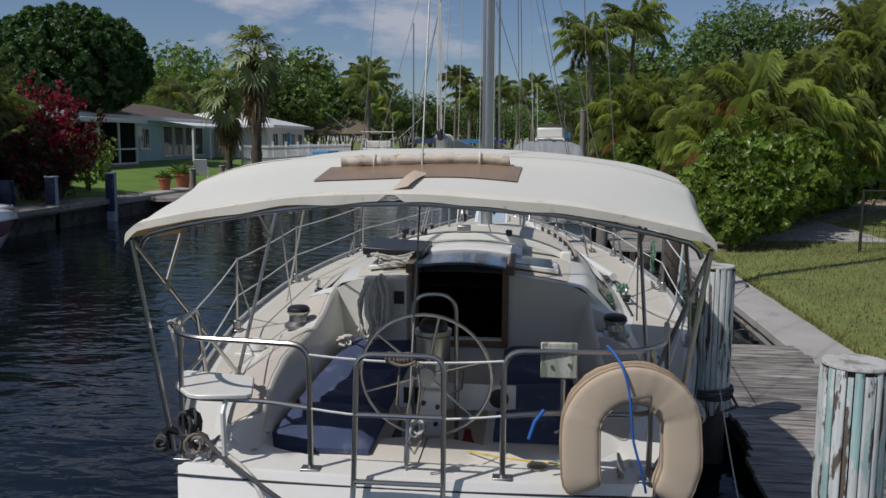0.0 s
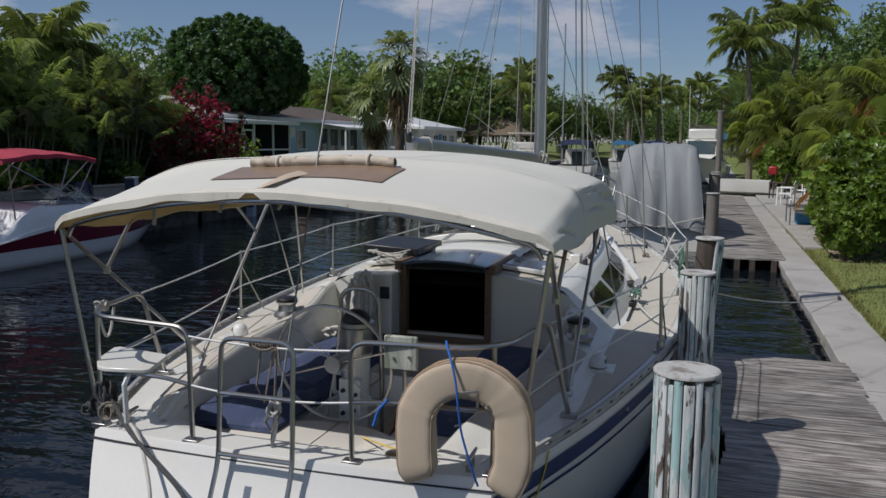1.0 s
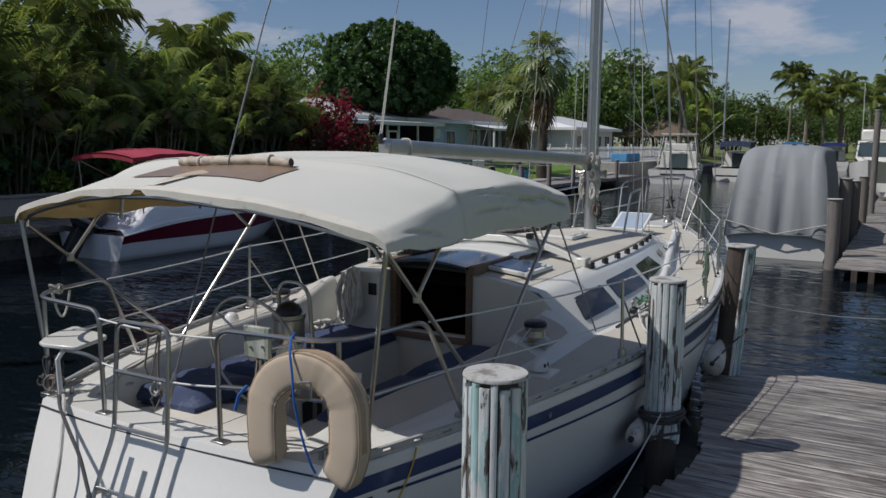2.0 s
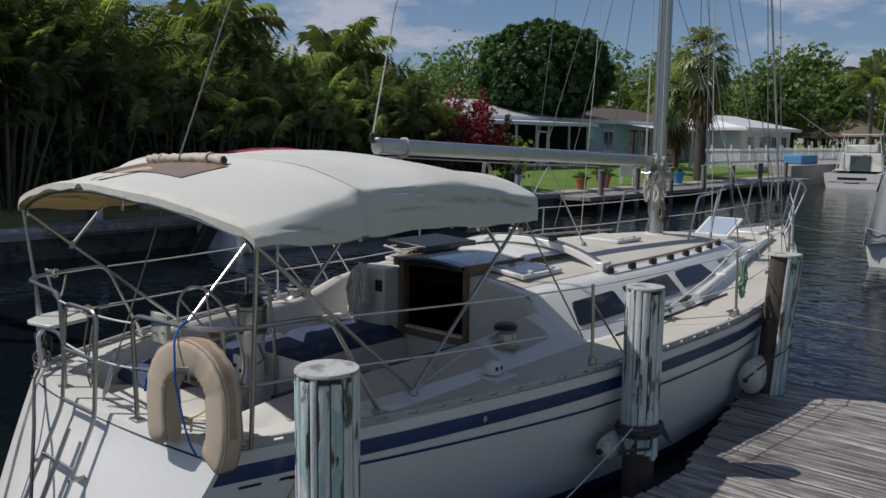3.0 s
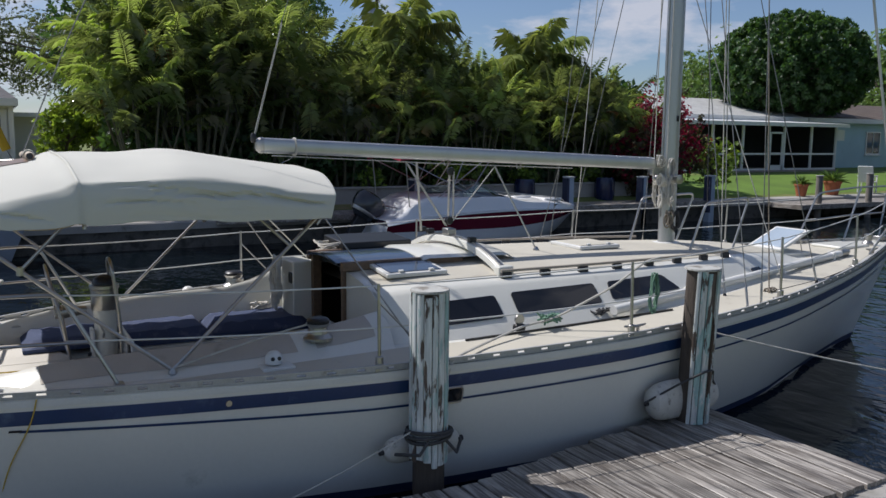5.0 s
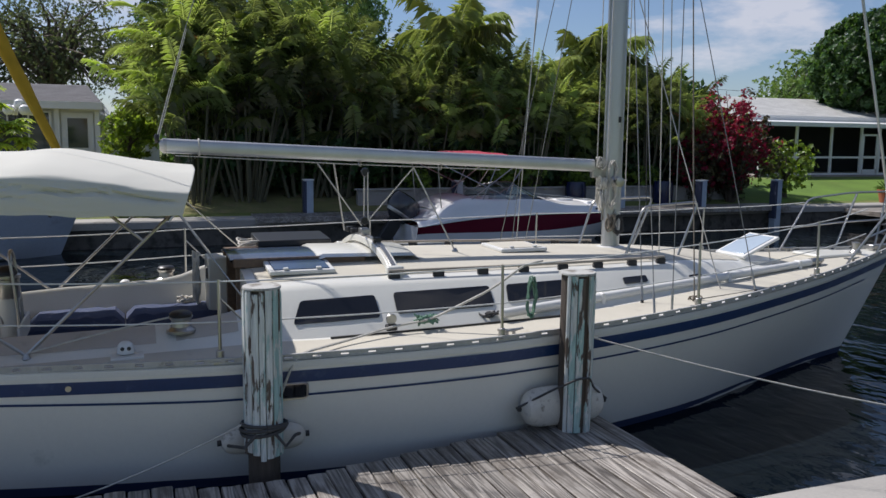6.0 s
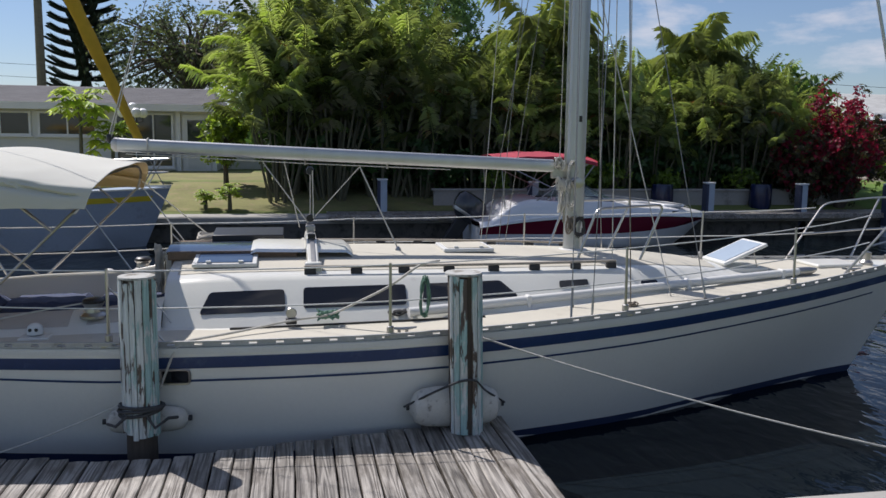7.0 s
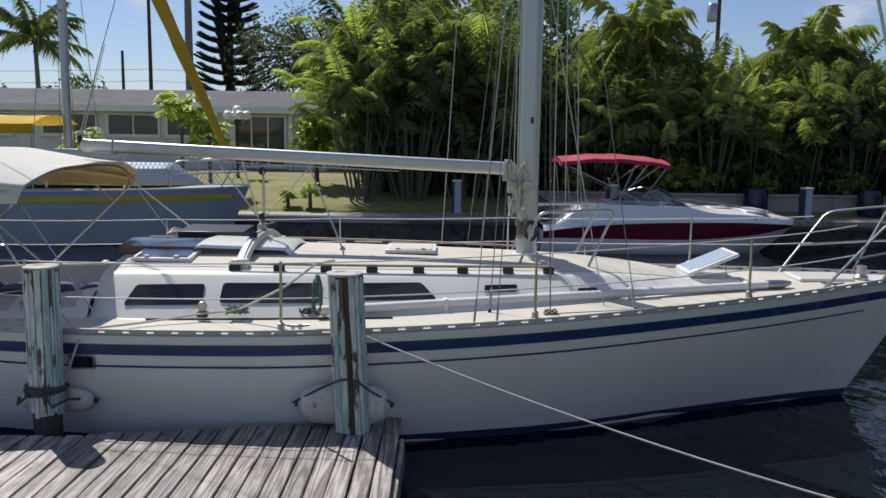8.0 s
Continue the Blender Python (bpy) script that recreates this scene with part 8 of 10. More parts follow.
# aqua bungalow with a screened porch up the canal
h1 = thing("house", (-21.6, 38, 1.2), "pale aqua bungalow with screened porch and brown roof", "house")
part("wall", Shape().box(-30, -21.6, 27.0, 53.0, 1.1, 3.7), AQUA, h1, "pale aqua walls")
gable_roof(h1, -21.6, -30.0, 37.0, 53.0, 3.72, 4.75, BROWNSHINGLE, 0.45, hip=0.5)
gable_roof(h1, -21.6, -30.0, 27.0, 36.0, 3.72, 4.75, PALESHINGLE, 0.45, hip=0.5)
window(h1, -21.58, 41.8, 42.9, 1.95, 3.05, 1)
for y in (44.8, 46.4, 48.0, 49.6):
    window(h1, -21.58, y, y + 1.2, 1.5, 3.2, 0)
part("awning", Shape().grid([[(-21.6, y, 3.6), (-19.4, y, 3.28), (-19.4, y, 3.16)] for y in (44.0, 52.0)]), WHITEROOF, h1, "white patio awning")
for y in (44.2, 46.8, 49.4, 51.8):
    part("patio_post", Shape().box(-19.5, -19.4, y - 0.05, y + 0.05, 1.2, 3.2), TRIMWHITE, h1)
# screened porch
PX = -18.4
po = part("porch_roof", Shape().grid([[(-21.6, y, 3.55), (PX + 0.4, y, 3.36), (PX + 0.4, y, 3.20), (-21.6, y, 3.40)] for y in (25.0, 35.3)], True).add([(-21.6, 35.3, 3.55), (PX + 0.4, 35.3, 3.36), (PX + 0.4, 35.3, 3.2), (-21.6, 35.3, 3.4)], [(0, 1, 2, 3)]), WHITEROOF, h1, "flat white porch roof")
part("porch_floor", Shape().box(-21.6, PX + 0.1, 25.0, 35.0, 1.0, 1.28), STUCCODARK, h1)
part("porch_back", Shape().box(-21.59, -21.5, 25.0, 35.0, 1.28, 3.4), SCREEN, h1)
for y in (25.2, 27.0, 28.8, 30.4, 31.4, 33.2, 34.9):
    part("porch_post", Shape().box(PX - 0.04, PX + 0.04, y - 0.045, y + 0.045, 1.28, 3.25), TRIMWHITE, h1)
for y0, y1 in ((25.2, 30.4), (31.4, 34.9)):
    part("screen_rail", Shape().box(PX - 0.025, PX + 0.025, y0, y1, 1.95, 2.03).box(PX - 0.025, PX + 0.025, y0, y1, 1.28, 1.36), TRIMWHITE, h1)
sd = part("screen_door", Shape().box(PX - 0.03, PX + 0.03, 30.47, 30.55, 1.28, 2.95).box(PX - 0.03, PX + 0.03, 31.25, 31.33, 1.28, 2.95).box(PX - 0.03, PX + 0.03, 30.5, 31.3, 2.87, 2.95).box(PX - 0.03, PX + 0.03, 30.5, 31.3, 1.95, 2.05).box(PX - 0.03, PX + 0.03, 30.5, 31.3, 1.28, 1.5), TRIMWHITE, h1, "white screen door")
part("lattice", Shape().box(PX - 0.02, PX + 0.02, 35.0, 35.5, 2.6, 3.1), TRIMWHITE, h1)
part("side_screen", Shape().box(-21.5, PX, 34.93, 34.96, 1.28, 3.25), SCREEN, h1)

# white-roofed house beyond
h3 = thing("house", (-17.8, 58, 1.2), "white bungalow with white metal roof beyond the fence", "house")
part("wall", Shape().box(-26.0, -17.9, 53.6, 63.0, 1.1, 3.5), WHITEWALL, h3, "white and grey walls")
gable_roof(h3, -17.9, -26.0, 53.6, 63.0, 3.5, 4.5, WHITEROOF, 0.6, hip=1.2)
for y in (54.6, 56.8, 59.0, 61.0):
    window(h3, -17.88, y, y + 1.1, 1.7, 2.9, 1)
part("door", Shape().box(-17.9, -17.84, 58.2, 58.8, 1.2, 3.0), SKYBLUE, h3, "turquoise door")

# white picket fence on its terrace
FX = -14.4
fence = thing("picket_fence", (FX, 50, 1.2), "white picket fence round the canal-side terrace", "fence")
terr = thing("raised_terrace", (FX, 54, 0.6), "raised pale concrete terrace wall by the water", "terrace", kind="structure", shape=Shape().box(-17.0, -12.2, 47.0, 66.0, -0.5, 1.2), material=CONCRETE)
pk = to_mesh("picket", Shape().box(-0.012, 0.012, -0.035, 0.035, 0, 0.95).add([(-0.012, -0.035, 0.95), (0.012, -0.035, 0.95), (0.012, 0.035, 0.95), (-0.012, 0.035, 0.95), (0, 0, 1.0)], [(0, 1, 4), (1, 2, 4), (2, 3, 4), (3, 0, 4)]), TRIMWHITE)
for i in range(130):
    y = 38.5 + i * 0.2
    z = 1.15 if y < 47 else 1.2
    piece("picket", pk, Matrix.Translation(Vector((FX, y, z)) - ORIGIN[fence.name]), fence)
for i in range(11):
    y = 38.5 + i * 2.6
    part("post", Shape().box(FX - 0.07, FX + 0.03, y - 0.06, y + 0.06, 1.1, 2.3).box(FX - 0.09, FX + 0.05, y - 0.08, y + 0.08, 2.3, 2.35), TRIMWHITE, fence)
part("rail", Shape().box(FX - 0.04, FX - 0.012, 38.5, 64.5, 1.38, 1.46), TRIMWHITE, fence)
part("rail", Shape().box(FX - 0.04, FX - 0.012, 38.5, 64.5, 1.95, 2.03), TRIMWHITE, fence)
thing("blue_tub", (-13.3, 52, 1.2), "light blue tub standing before the picket fence", "tub", shape=Shape().box(-13.9, -12.8, 50.5, 53.5, 1.2, 1.75), material=SKYBLUE, bevel=0.06)

# thatched hut
hut = thing("thatched_hut", (-16.6, 72, 1.2), "thatched tiki hut beyond the white house", "hut")
part("thatch_roof", Shape().grid([[(-16.6 + x * k, 72 + y * k, z) for x, y in ((-3, -3), (0, -3.4), (3, -3), (3.4, 0), (3, 3), (0, 3.4), (-3, 3), (-3.4, 0))] for k, z in ((1.0, 2.9), (1.02, 3.05), (0.55, 4.0), (0.1, 4.7))], True), THATCH, hut)
for x in (-2.3, 2.3):
    for y in (-2.3, 2.3):
        part("post", Shape().tube([(-16.6 + x, 72 + y, 1.0), (-16.6 + x, 72 + y, 3.2)], 0.1, 8), PILEWOOD, hut)

# dock along the far bank with posts
def white_post(x, y, top, label="white and blue painted mooring post on far bank"):
    p = thing("mooring_post", (x, y, 0), label, "post", "far bank posts")
    part("post", Shape().box(x - 0.12, x + 0.12, y - 0.11, y + 0.11, -0.5, top), POSTPAINT, p, bevel=0.01)
    part("edge_board", Shape().box(x - 0.125, x + 0.125, y - 0.125, y - 0.06, 0.3, top - 0.02), POSTDARK, p)
    part("cap", Shape().box(x - 0.14, x + 0.14, y - 0.13, y + 0.13, top, top + 0.03), TRIMWHITE, p, bevel=0.01)


POSTPAINT = mat("pale_blue_post", (0.38, 0.45, 0.52), 0.8, var=0.15, scale=3, fine=30, bump=0.3, stain=(0.28, 0.30, 0.32), stain_at=0.6)
POSTDARK = mat("navy_post_side", (0.04, 0.05, 0.09), 0.8, var=0.2, scale=3, fine=30, bump=0.3)
for x, y, top in ((-13.07, 6.33, 1.47), (-12.9, 10.3, 1.42), (-12.6, 15.15, 1.43), (-12.45, 17.83, 1.41), (-12.0, 20.2, 1.43)):
    white_post(x, y, top)
thing("garden_wall", (-13.75, 13.5, 0.6), "low grey garden wall along the far walkway", "wall", kind="structure", shape=Shape().box(-13.95, -13.75, 7.8, 20.2, 0.5, 1.15).box(-14.0, -13.7, 7.75, 20.25, 1.15, 1.2), material=PLANTERWALL, bevel=0.01)
thing("far_walkway", (-12.6, 14, 0.6), "narrow weathered boardwalk on the far bank", "walkway", kind="structure", shape=Shape().box(-13.7, -12.0, 4.9, 20.8, 0.52, 0.66), material=PLANK, bevel=0.01)
thing("far_boardwalk", (-11.7, 30, 0.4), "low timber boat dock before the green lawn", "dock", kind="structure", shape=Shape().box(-12.4, -10.9, 23.2, 46.5, 0.36, 0.52), material=PLANK, bevel=0.01)
for x, y, top in ((-11.17, 24.3, 1.44), (-11.02, 26.7, 1.49), (-10.95, 29.4, 1.45), (-10.95, 32.5, 1.5), (-10.95, 35.6, 1.45), (-10.95, 39.0, 1.5), (-10.95, 42.5, 1.5)):
    pile(x, y, top, 0.13, (0, 0), 0, "dark timber piling at the far boat dock", int(y))


def pot(at, r, h, material, label, plant=None, seed=1):
    x, y, z = at
    p = thing("flower_pot", at, label, "pot", "plant pots")
    part("pot", Shape().lathe([(r * 0.65, z), (r * 0.95, z + h * 0.85), (r * 1.05, z + h * 0.87), (r * 1.05, z + h), (r * 0.9, z + h), (r * 0.85, z + h * 0.9)], (x, y, 0), 16), material, p)
    if plant:
        rnd = random.Random(seed)
        s = Shape()
        for k in range(46):
            a, l = rnd.uniform(0, 6.28), rnd.uniform(0.2, 1.3)
            d = Vector((math.cos(a) * math.cos(l), math.sin(a) * math.cos(l), math.sin(l)))
            leaflet(s, Vector((x, y, z + h)), d, plant * rnd.uniform(0.6, 1.0), 0.03, d.cross(Vector((0, 0, 1))).normalized(), 0.35)
        part("foliage", s, PLANTGREEN, p, smooth=False)
    return p


PLANTGREEN = mat("pot_plant_leaf", (0.08, 0.15, 0.03), 0.5, var=0.25, bump=0, island=0.4, translucent=(0.2, 0.3, 0.05, 0.3))


def leaflet(s, p, d, l, w, side, droop):
    k = len(s.v)
    tip = p + d * l - Vector((0, 0, droop * l))
    mid = p + d * (l * 0.45) - Vector((0, 0, droop * l * 0.18))
    s.v += [tuple(p), tuple(mid + side * w), tuple(tip), tuple(mid - side * w)]
    s.f += [(k, k + 1, k + 2), (k, k + 2, k + 3)]


pot((-12.8, 27.2, 0.64), 0.32, 0.5, TERRACOTTA, "terracotta pot with palm seedling on far bank", 0.9, 3)
pot((-12.7, 25.4, 0.64), 0.24, 0.42, TERRACOTTA, "terracotta pot with spiky plant on far bank", 0.6, 4)
pot((-12.6, 33.4, 0.64), 0.3, 0.5, SKYBLUE, "light blue pot with red flowers on far bank", 0.5, 5)
pot((6.95, 41.0, 0.31), 0.24, 0.62, POTBLUE, "glazed blue pot with grassy plant by seawall", 0.6, 6)
pot((6.8, 36.4, 0.31), 0.24, 0.62, POTBLUE, "glazed blue pot with grassy plant by seawall", 0.6, 7)
pot((6.9, 32.6, 0.31), 0.24, 0.62, POTBLUE, "glazed blue pot with grassy plant by seawall", 0.6, 8)
for y in (14.2, 17.2):
    b = thing("storage_barrel", (-13.45, y, 0.66), "dark blue plastic barrel on far walkway", "barrel", "barrels", shape=Shape().lathe([(0.28, 0.66), (0.31, 0.8), (0.31, 1.2), (0.28, 1.36), (0.05, 1.37)], (-13.45, y, 0), 14), material=POTBLUE)


def lawn_chair(at, turn, material, label, name="garden_chair"):
    c = thing(name, at, label, "chair", "garden chairs", turn=turn, local=True)
    part("seat", Shape().box(-0.26, 0.26, -0.25, 0.25, 0.38, 0.42), material, c, bevel=0.01)
    part("backrest", Shape().box(-0.26, 0.26, 0.0, 0.04, 0.0, 0.6, Matrix.Translation((0, 0.24, 0.42)) @ Matrix.Rotation(radians(-15), 4, "X")), material, c, bevel=0.01)
    for x in (-0.26, 0.26):
        part("arm", Shape().box(x - 0.03, x + 0.03, -0.25, 0.3, 0.60, 0.64), material, c, bevel=0.008)
        for y in (-0.22, 0.24):
            part("leg", Shape().box(x - 0.022, x + 0.022, y - 0.022, y + 0.022, 0, 0.62), material, c)
    return c


lawn_chair((4.75, 28.4, 0.31), 250, TRIMWHITE, "white garden chair beside seawall")
lawn_chair((5.6, 31.0, 0.31), 230, TRIMWHITE, "white garden chair beside seawall")
lawn_chair((4.75, 32.2, 0.31), 250, PILEWOOD, "brown wooden garden chair beside seawall")
lawn_chair((-13.0, 29.5, 0.66), 200, TRIMWHITE, "white garden chair on far lawn")
patio_table = thing("patio_table", (4.55, 21.0, 0.31), "low grey metal table on concrete patio", "table", local=True)
part("tabletop", Shape().box(-0.38, 0.38, -0.6, 0.6, 0.46, 0.49), OLDSTEEL, patio_table, bevel=0.008)
for x in (-0.35, 0.35):
    for y in (-0.56, 0.56):
        part("leg", Shape().tube([(x, y, 0), (x, y, 0.46)], 0.018, 6), OLDSTEEL, patio_table)
    part("rail", Shape().tube(bend([(x, -0.56, 0.47), (x, -0.56, 0.72), (x, 0.56, 0.72), (x, 0.56, 0.47)], 0.06), 0.014, 6), OLDSTEEL, patio_table)
cooler = thing("cooler_box", (4.6, 21.1, 0.31), "blue plastic cooler box under patio table", "cooler", local=True)
part("body", Shape().box(-0.2, 0.2, -0.3, 0.3, 0.0, 0.30), SKYBLUE, cooler, bevel=0.02)
part("lid", Shape().box(-0.21, 0.21, -0.31, 0.31, 0.30, 0.36), TRIMWHITE, cooler, bevel=0.015)
thing("patio", (5.5, 30, 0.25), "pale concrete patio beside the far dock", "patio", kind="structure", shape=Shape().box(WALL_OUT + 0.01, 8.6, 15.6, 48.0, 0.1, 0.31), material=CONCRETE, bevel=0.01)
# black wire fence on the near lawn
fe = thing("wire_fence", (9.0, 15.2, 0.3), "black wire mesh fence on posts across the lawn", "fence")
for k in range(5):
    x = 7.2 + k * 1.6
    part("post", Shape().tube([(x, 13.9, 0.2), (x, 13.9, 1.55)], 0.03, 6), IRON, fe)
part("top_rail", Shape().tube([(7.2, 13.9, 1.52), (13.6, 13.9, 1.52)], 0.02, 6), IRON, fe)
s = Shape()
for k in range(54):
    s.tube([(7.2 + k * 0.12, 13.9, 0.3), (7.2 + k * 0.12, 13.9, 1.5)], 0.004, 3, False)
for k in range(10):
    s.tube([(7.2, 13.9, 0.35 + k * 0.12), (13.6, 13.9, 0.35 + k * 0.12)], 0.004, 3, False)
part("mesh", s, IRON, fe, "black wire mesh")


def utility_pole(x, y, h, arm, label, can=False):
    p = thing("utility_pole", (x, y, 1.2), label, "pole", "utility poles")
    part("pole", Shape().tube([(x, y, 0.5), (x, y, h)], [0.16, 0.11], 8), PILEWOOD, p)
    if arm:
        part("crossarm", Shape().box(x - 0.06, x + 0.06, y - 1.0, y + 1.0, h - 1.0, h - 0.85), PILEWOOD, p)
    if can:
        part("transformer", Shape().lathe([(0.25, h - 2.2), (0.28, h - 2.1), (0.28, h - 1.3), (0.2, h - 1.2)], (x + 0.2, y - 0.45, 0), 12), OLDSTEEL, p, "grey transformer can")


utility_pole(-40, 21.4, 11.5, False, "timber utility pole with transformer behind hedge", True)
utility_pole(-50, -14.5, 13.5, False, "tall timber utility pole behind the house")
utility_pole(-58, -19.5, 9.0, False, "timber utility pole with crossarm behind the house")
utility_pole(-40, 88, 12, False, "distant timber utility pole")
for z in (6.2, 7.0):
    thing("power_line", (-48, 0, z), "thin overhead power line", "cable", "power lines", shape=Shape().tube(sag((-50, -60, z), (-50, -14.5, z), 0.4) + sag((-50, -14.5, z), (-40, 21.4, z), 0.5) + sag((-40, 21.4, z), (-40, 88, z), 1.0), 0.015, 4, False), material=IRON)

# ---- plants ----
ARECA = mat("areca_leaf", (0.115, 0.158, 0.075), 0.20, var=0.25, scale=0.5, fine=3, bump=0, island=0.55, per_object=0.22, spec=1.0, translucent=(0.46, 0.55, 0.135, 0.56))
ARECAOLIVE = mat("olive_areca_leaf", (0.17, 0.20, 0.06), 0.42, var=0.25, scale=0.5, fine=3, bump=0, island=0.65, per_object=0.2, spec=0.4, translucent=(0.54, 0.62, 0.09, 0.38))
COCONUT = mat("coconut_leaf", (0.23, 0.28, 0.10), 0.42, var=0.2, scale=0.5, fine=3, bump=0, island=0.5, per_object=0.2, spec=0.45, translucent=(0.40, 0.46, 0.08, 0.36))
ARECADRY = mat("dry_frond", (0.26, 0.15, 0.05), 0.7, var=0.3, scale=0.5, fine=3, bump=0, island=0.4, translucent=(0.55, 0.24, 0.05, 0.4))
CANE = mat("palm_cane", (0.105, 0.10, 0.06), 0.7, var=0.3, scale=3, fine=20, bump=0.2)
TRUNK = mat("palm_trunk", (0.20, 0.17, 0.13), 0.9, var=0.3, scale=3, fine=14, bump=0.7, dist=0.03, stretch=(1, 1, 3))
SHAG = mat("shaggy_trunk", (0.075, 0.06, 0.045), 0.95, var=0.4, scale=3, fine=14, bump=0.8, dist=0.03)
BARK = mat("bark", (0.10, 0.08, 0.06), 0.9, var=0.3, scale=2, fine=14, bump=0.7, dist=0.03)
FICUS = mat("dark_ficus_leaf", (0.036, 0.082, 0.027), 0.48, var=0.2, scale=0.4, fine=2, bump=0, island=0.45, spec=0.4, translucent=(0.12, 0.24, 0.035, 0.3))
BROAD = mat("broad_leaf", (0.105, 0.165, 0.045), 0.5, var=0.3, scale=0.3, fine=2, bump=0, island=0.5, per_object=0.3, spec=0.35, translucent=(0.17, 0.27, 0.045, 0.36))
BAMBOO = mat("feathery_leaf", (0.135, 0.22, 0.085), 0.45, var=0.25, scale=0.6, fine=3, bump=0, island=0.5, spec=0.4, translucent=(0.26, 0.40, 0.11, 0.45))
OAKLEAF = mat("oak_leaf", (0.085, 0.105, 0.055), 0.5, var=0.3, scale=0.4, fine=2, bump=0, island=0.5, spec=0.35, translucent=(0.16, 0.20, 0.06, 0.3))
SHRUB = mat("shrub_leaf", (0.115, 0.180, 0.030), 0.36, var=0.25, scale=0.6, fine=3, bump=0, island=0.6, spec=0.4, translucent=(0.33, 0.46, 0.04, 0.36))
MAGENTA = mat("bougainvillea_bract", (0.22, 0.012, 0.036), 0.6, var=0.35, scale=1.1, fine=4, bump=0, island=0.6, translucent=(0.44, 0.018, 0.06, 0.36))
RUSTLEAF = mat("dull_bush_leaf", (0.055, 0.050, 0.022), 0.6, var=0.3, scale=1, fine=4, bump=0, island=0.6, translucent=(0.16, 0.14, 0.03, 0.3))
LIME = mat("papaya_leaf", (0.30, 0.42, 0.06), 0.5, var=0.25, scale=1, fine=4, bump=0, island=0.4, translucent=(0.55, 0.68, 0.10, 0.5))
PINE = mat("norfolk_needles", (0.016, 0.030, 0.018), 0.7, var=0.3, scale=0.4, fine=2, bump=0, island=0.4)
FANLEAF = mat("fan_leaf", (0.23, 0.27, 0.12), 0.42, var=0.2, scale=0.4, fine=3, bump=0, island=0.4, spec=0.5, translucent=(0.32, 0.38, 0.08, 0.36))
DEADFAN = mat("dead_fan_leaf", (0.22, 0.17, 0.10), 0.8, var=0.25, scale=0.6, fine=4, bump=0, island=0.4, translucent=(0.3, 0.22, 0.1, 0.25))
UP = Vector((0, 0, 1))


def frond(s, base, az, lift, length, droop, n, ll, rnd, w=0.03, vee=0.55, hang=0.3, bare=0.2, twist=0.0):
    """A feather palm leaf in one piece: a bowed midrib with leaflets down both sides."""
    out = Vector((math.cos(az), math.sin(az), 0))
    side0 = out.cross(UP)
    total = n + 3
    seg = length * (1 - bare) / n
    p, a = Vector(base), lift
    line = []
    for i in range(total + 1):
        step = length * bare / 3 if i < 3 else seg
        line.append((p.copy(), a))
        d = out * math.cos(a) + UP * math.sin(a)
        p = p + d * step
        u = i / total
        a -= droop * (step / length) * (0.35 + 1.5 * u * u * 0.87)
    k = len(s.v)
    for i, (q, ang) in enumerate(line):
        t = i / total
        hw = 0.016 * (1 - 0.8 * t) * max(1, length / 2.4)
        s.v += [tuple(q - side0 * hw), tuple(q + side0 * hw)]
        if i:
            j = k + 2 * i
            s.f.append((j - 2, j - 1, j + 1, j))
    for i in range(3, total + 1):
        q, ang = line[i]
        t = (i - 3) / n
        along = out * math.cos(ang) + UP * math.sin(ang)
        nrm = side0.cross(along).normalized()
        size = ll * (0.5 + 0.5 * math.sin(math.pi * min(1, 0.2 + t * 0.72))) * (1 if t < 0.9 else 0.75)
        for sg in (1, -1):
            d = (side0 * sg * (1.0 - 0.35 * t) + along * (0.38 + 0.45 * t) + nrm * (vee + twist * sg) * rnd.uniform(0.8, 1.2)).normalized()
            l = size * rnd.uniform(0.88, 1.08)
            drop = hang * rnd.uniform(0.4, 1.5)
            m = len(s.v)
            mid = q + d * (l * 0.45) - UP * drop * l * 0.15
            tip = q + d * l - UP * drop * l
            s.v += [tuple(mid + along * w), tuple(tip), tuple(mid - along * w)]
            b = k + 2 * i + (1 if sg > 0 else 0)
            s.f += [(b, m, m + 1), (b, m + 1, m + 2)]


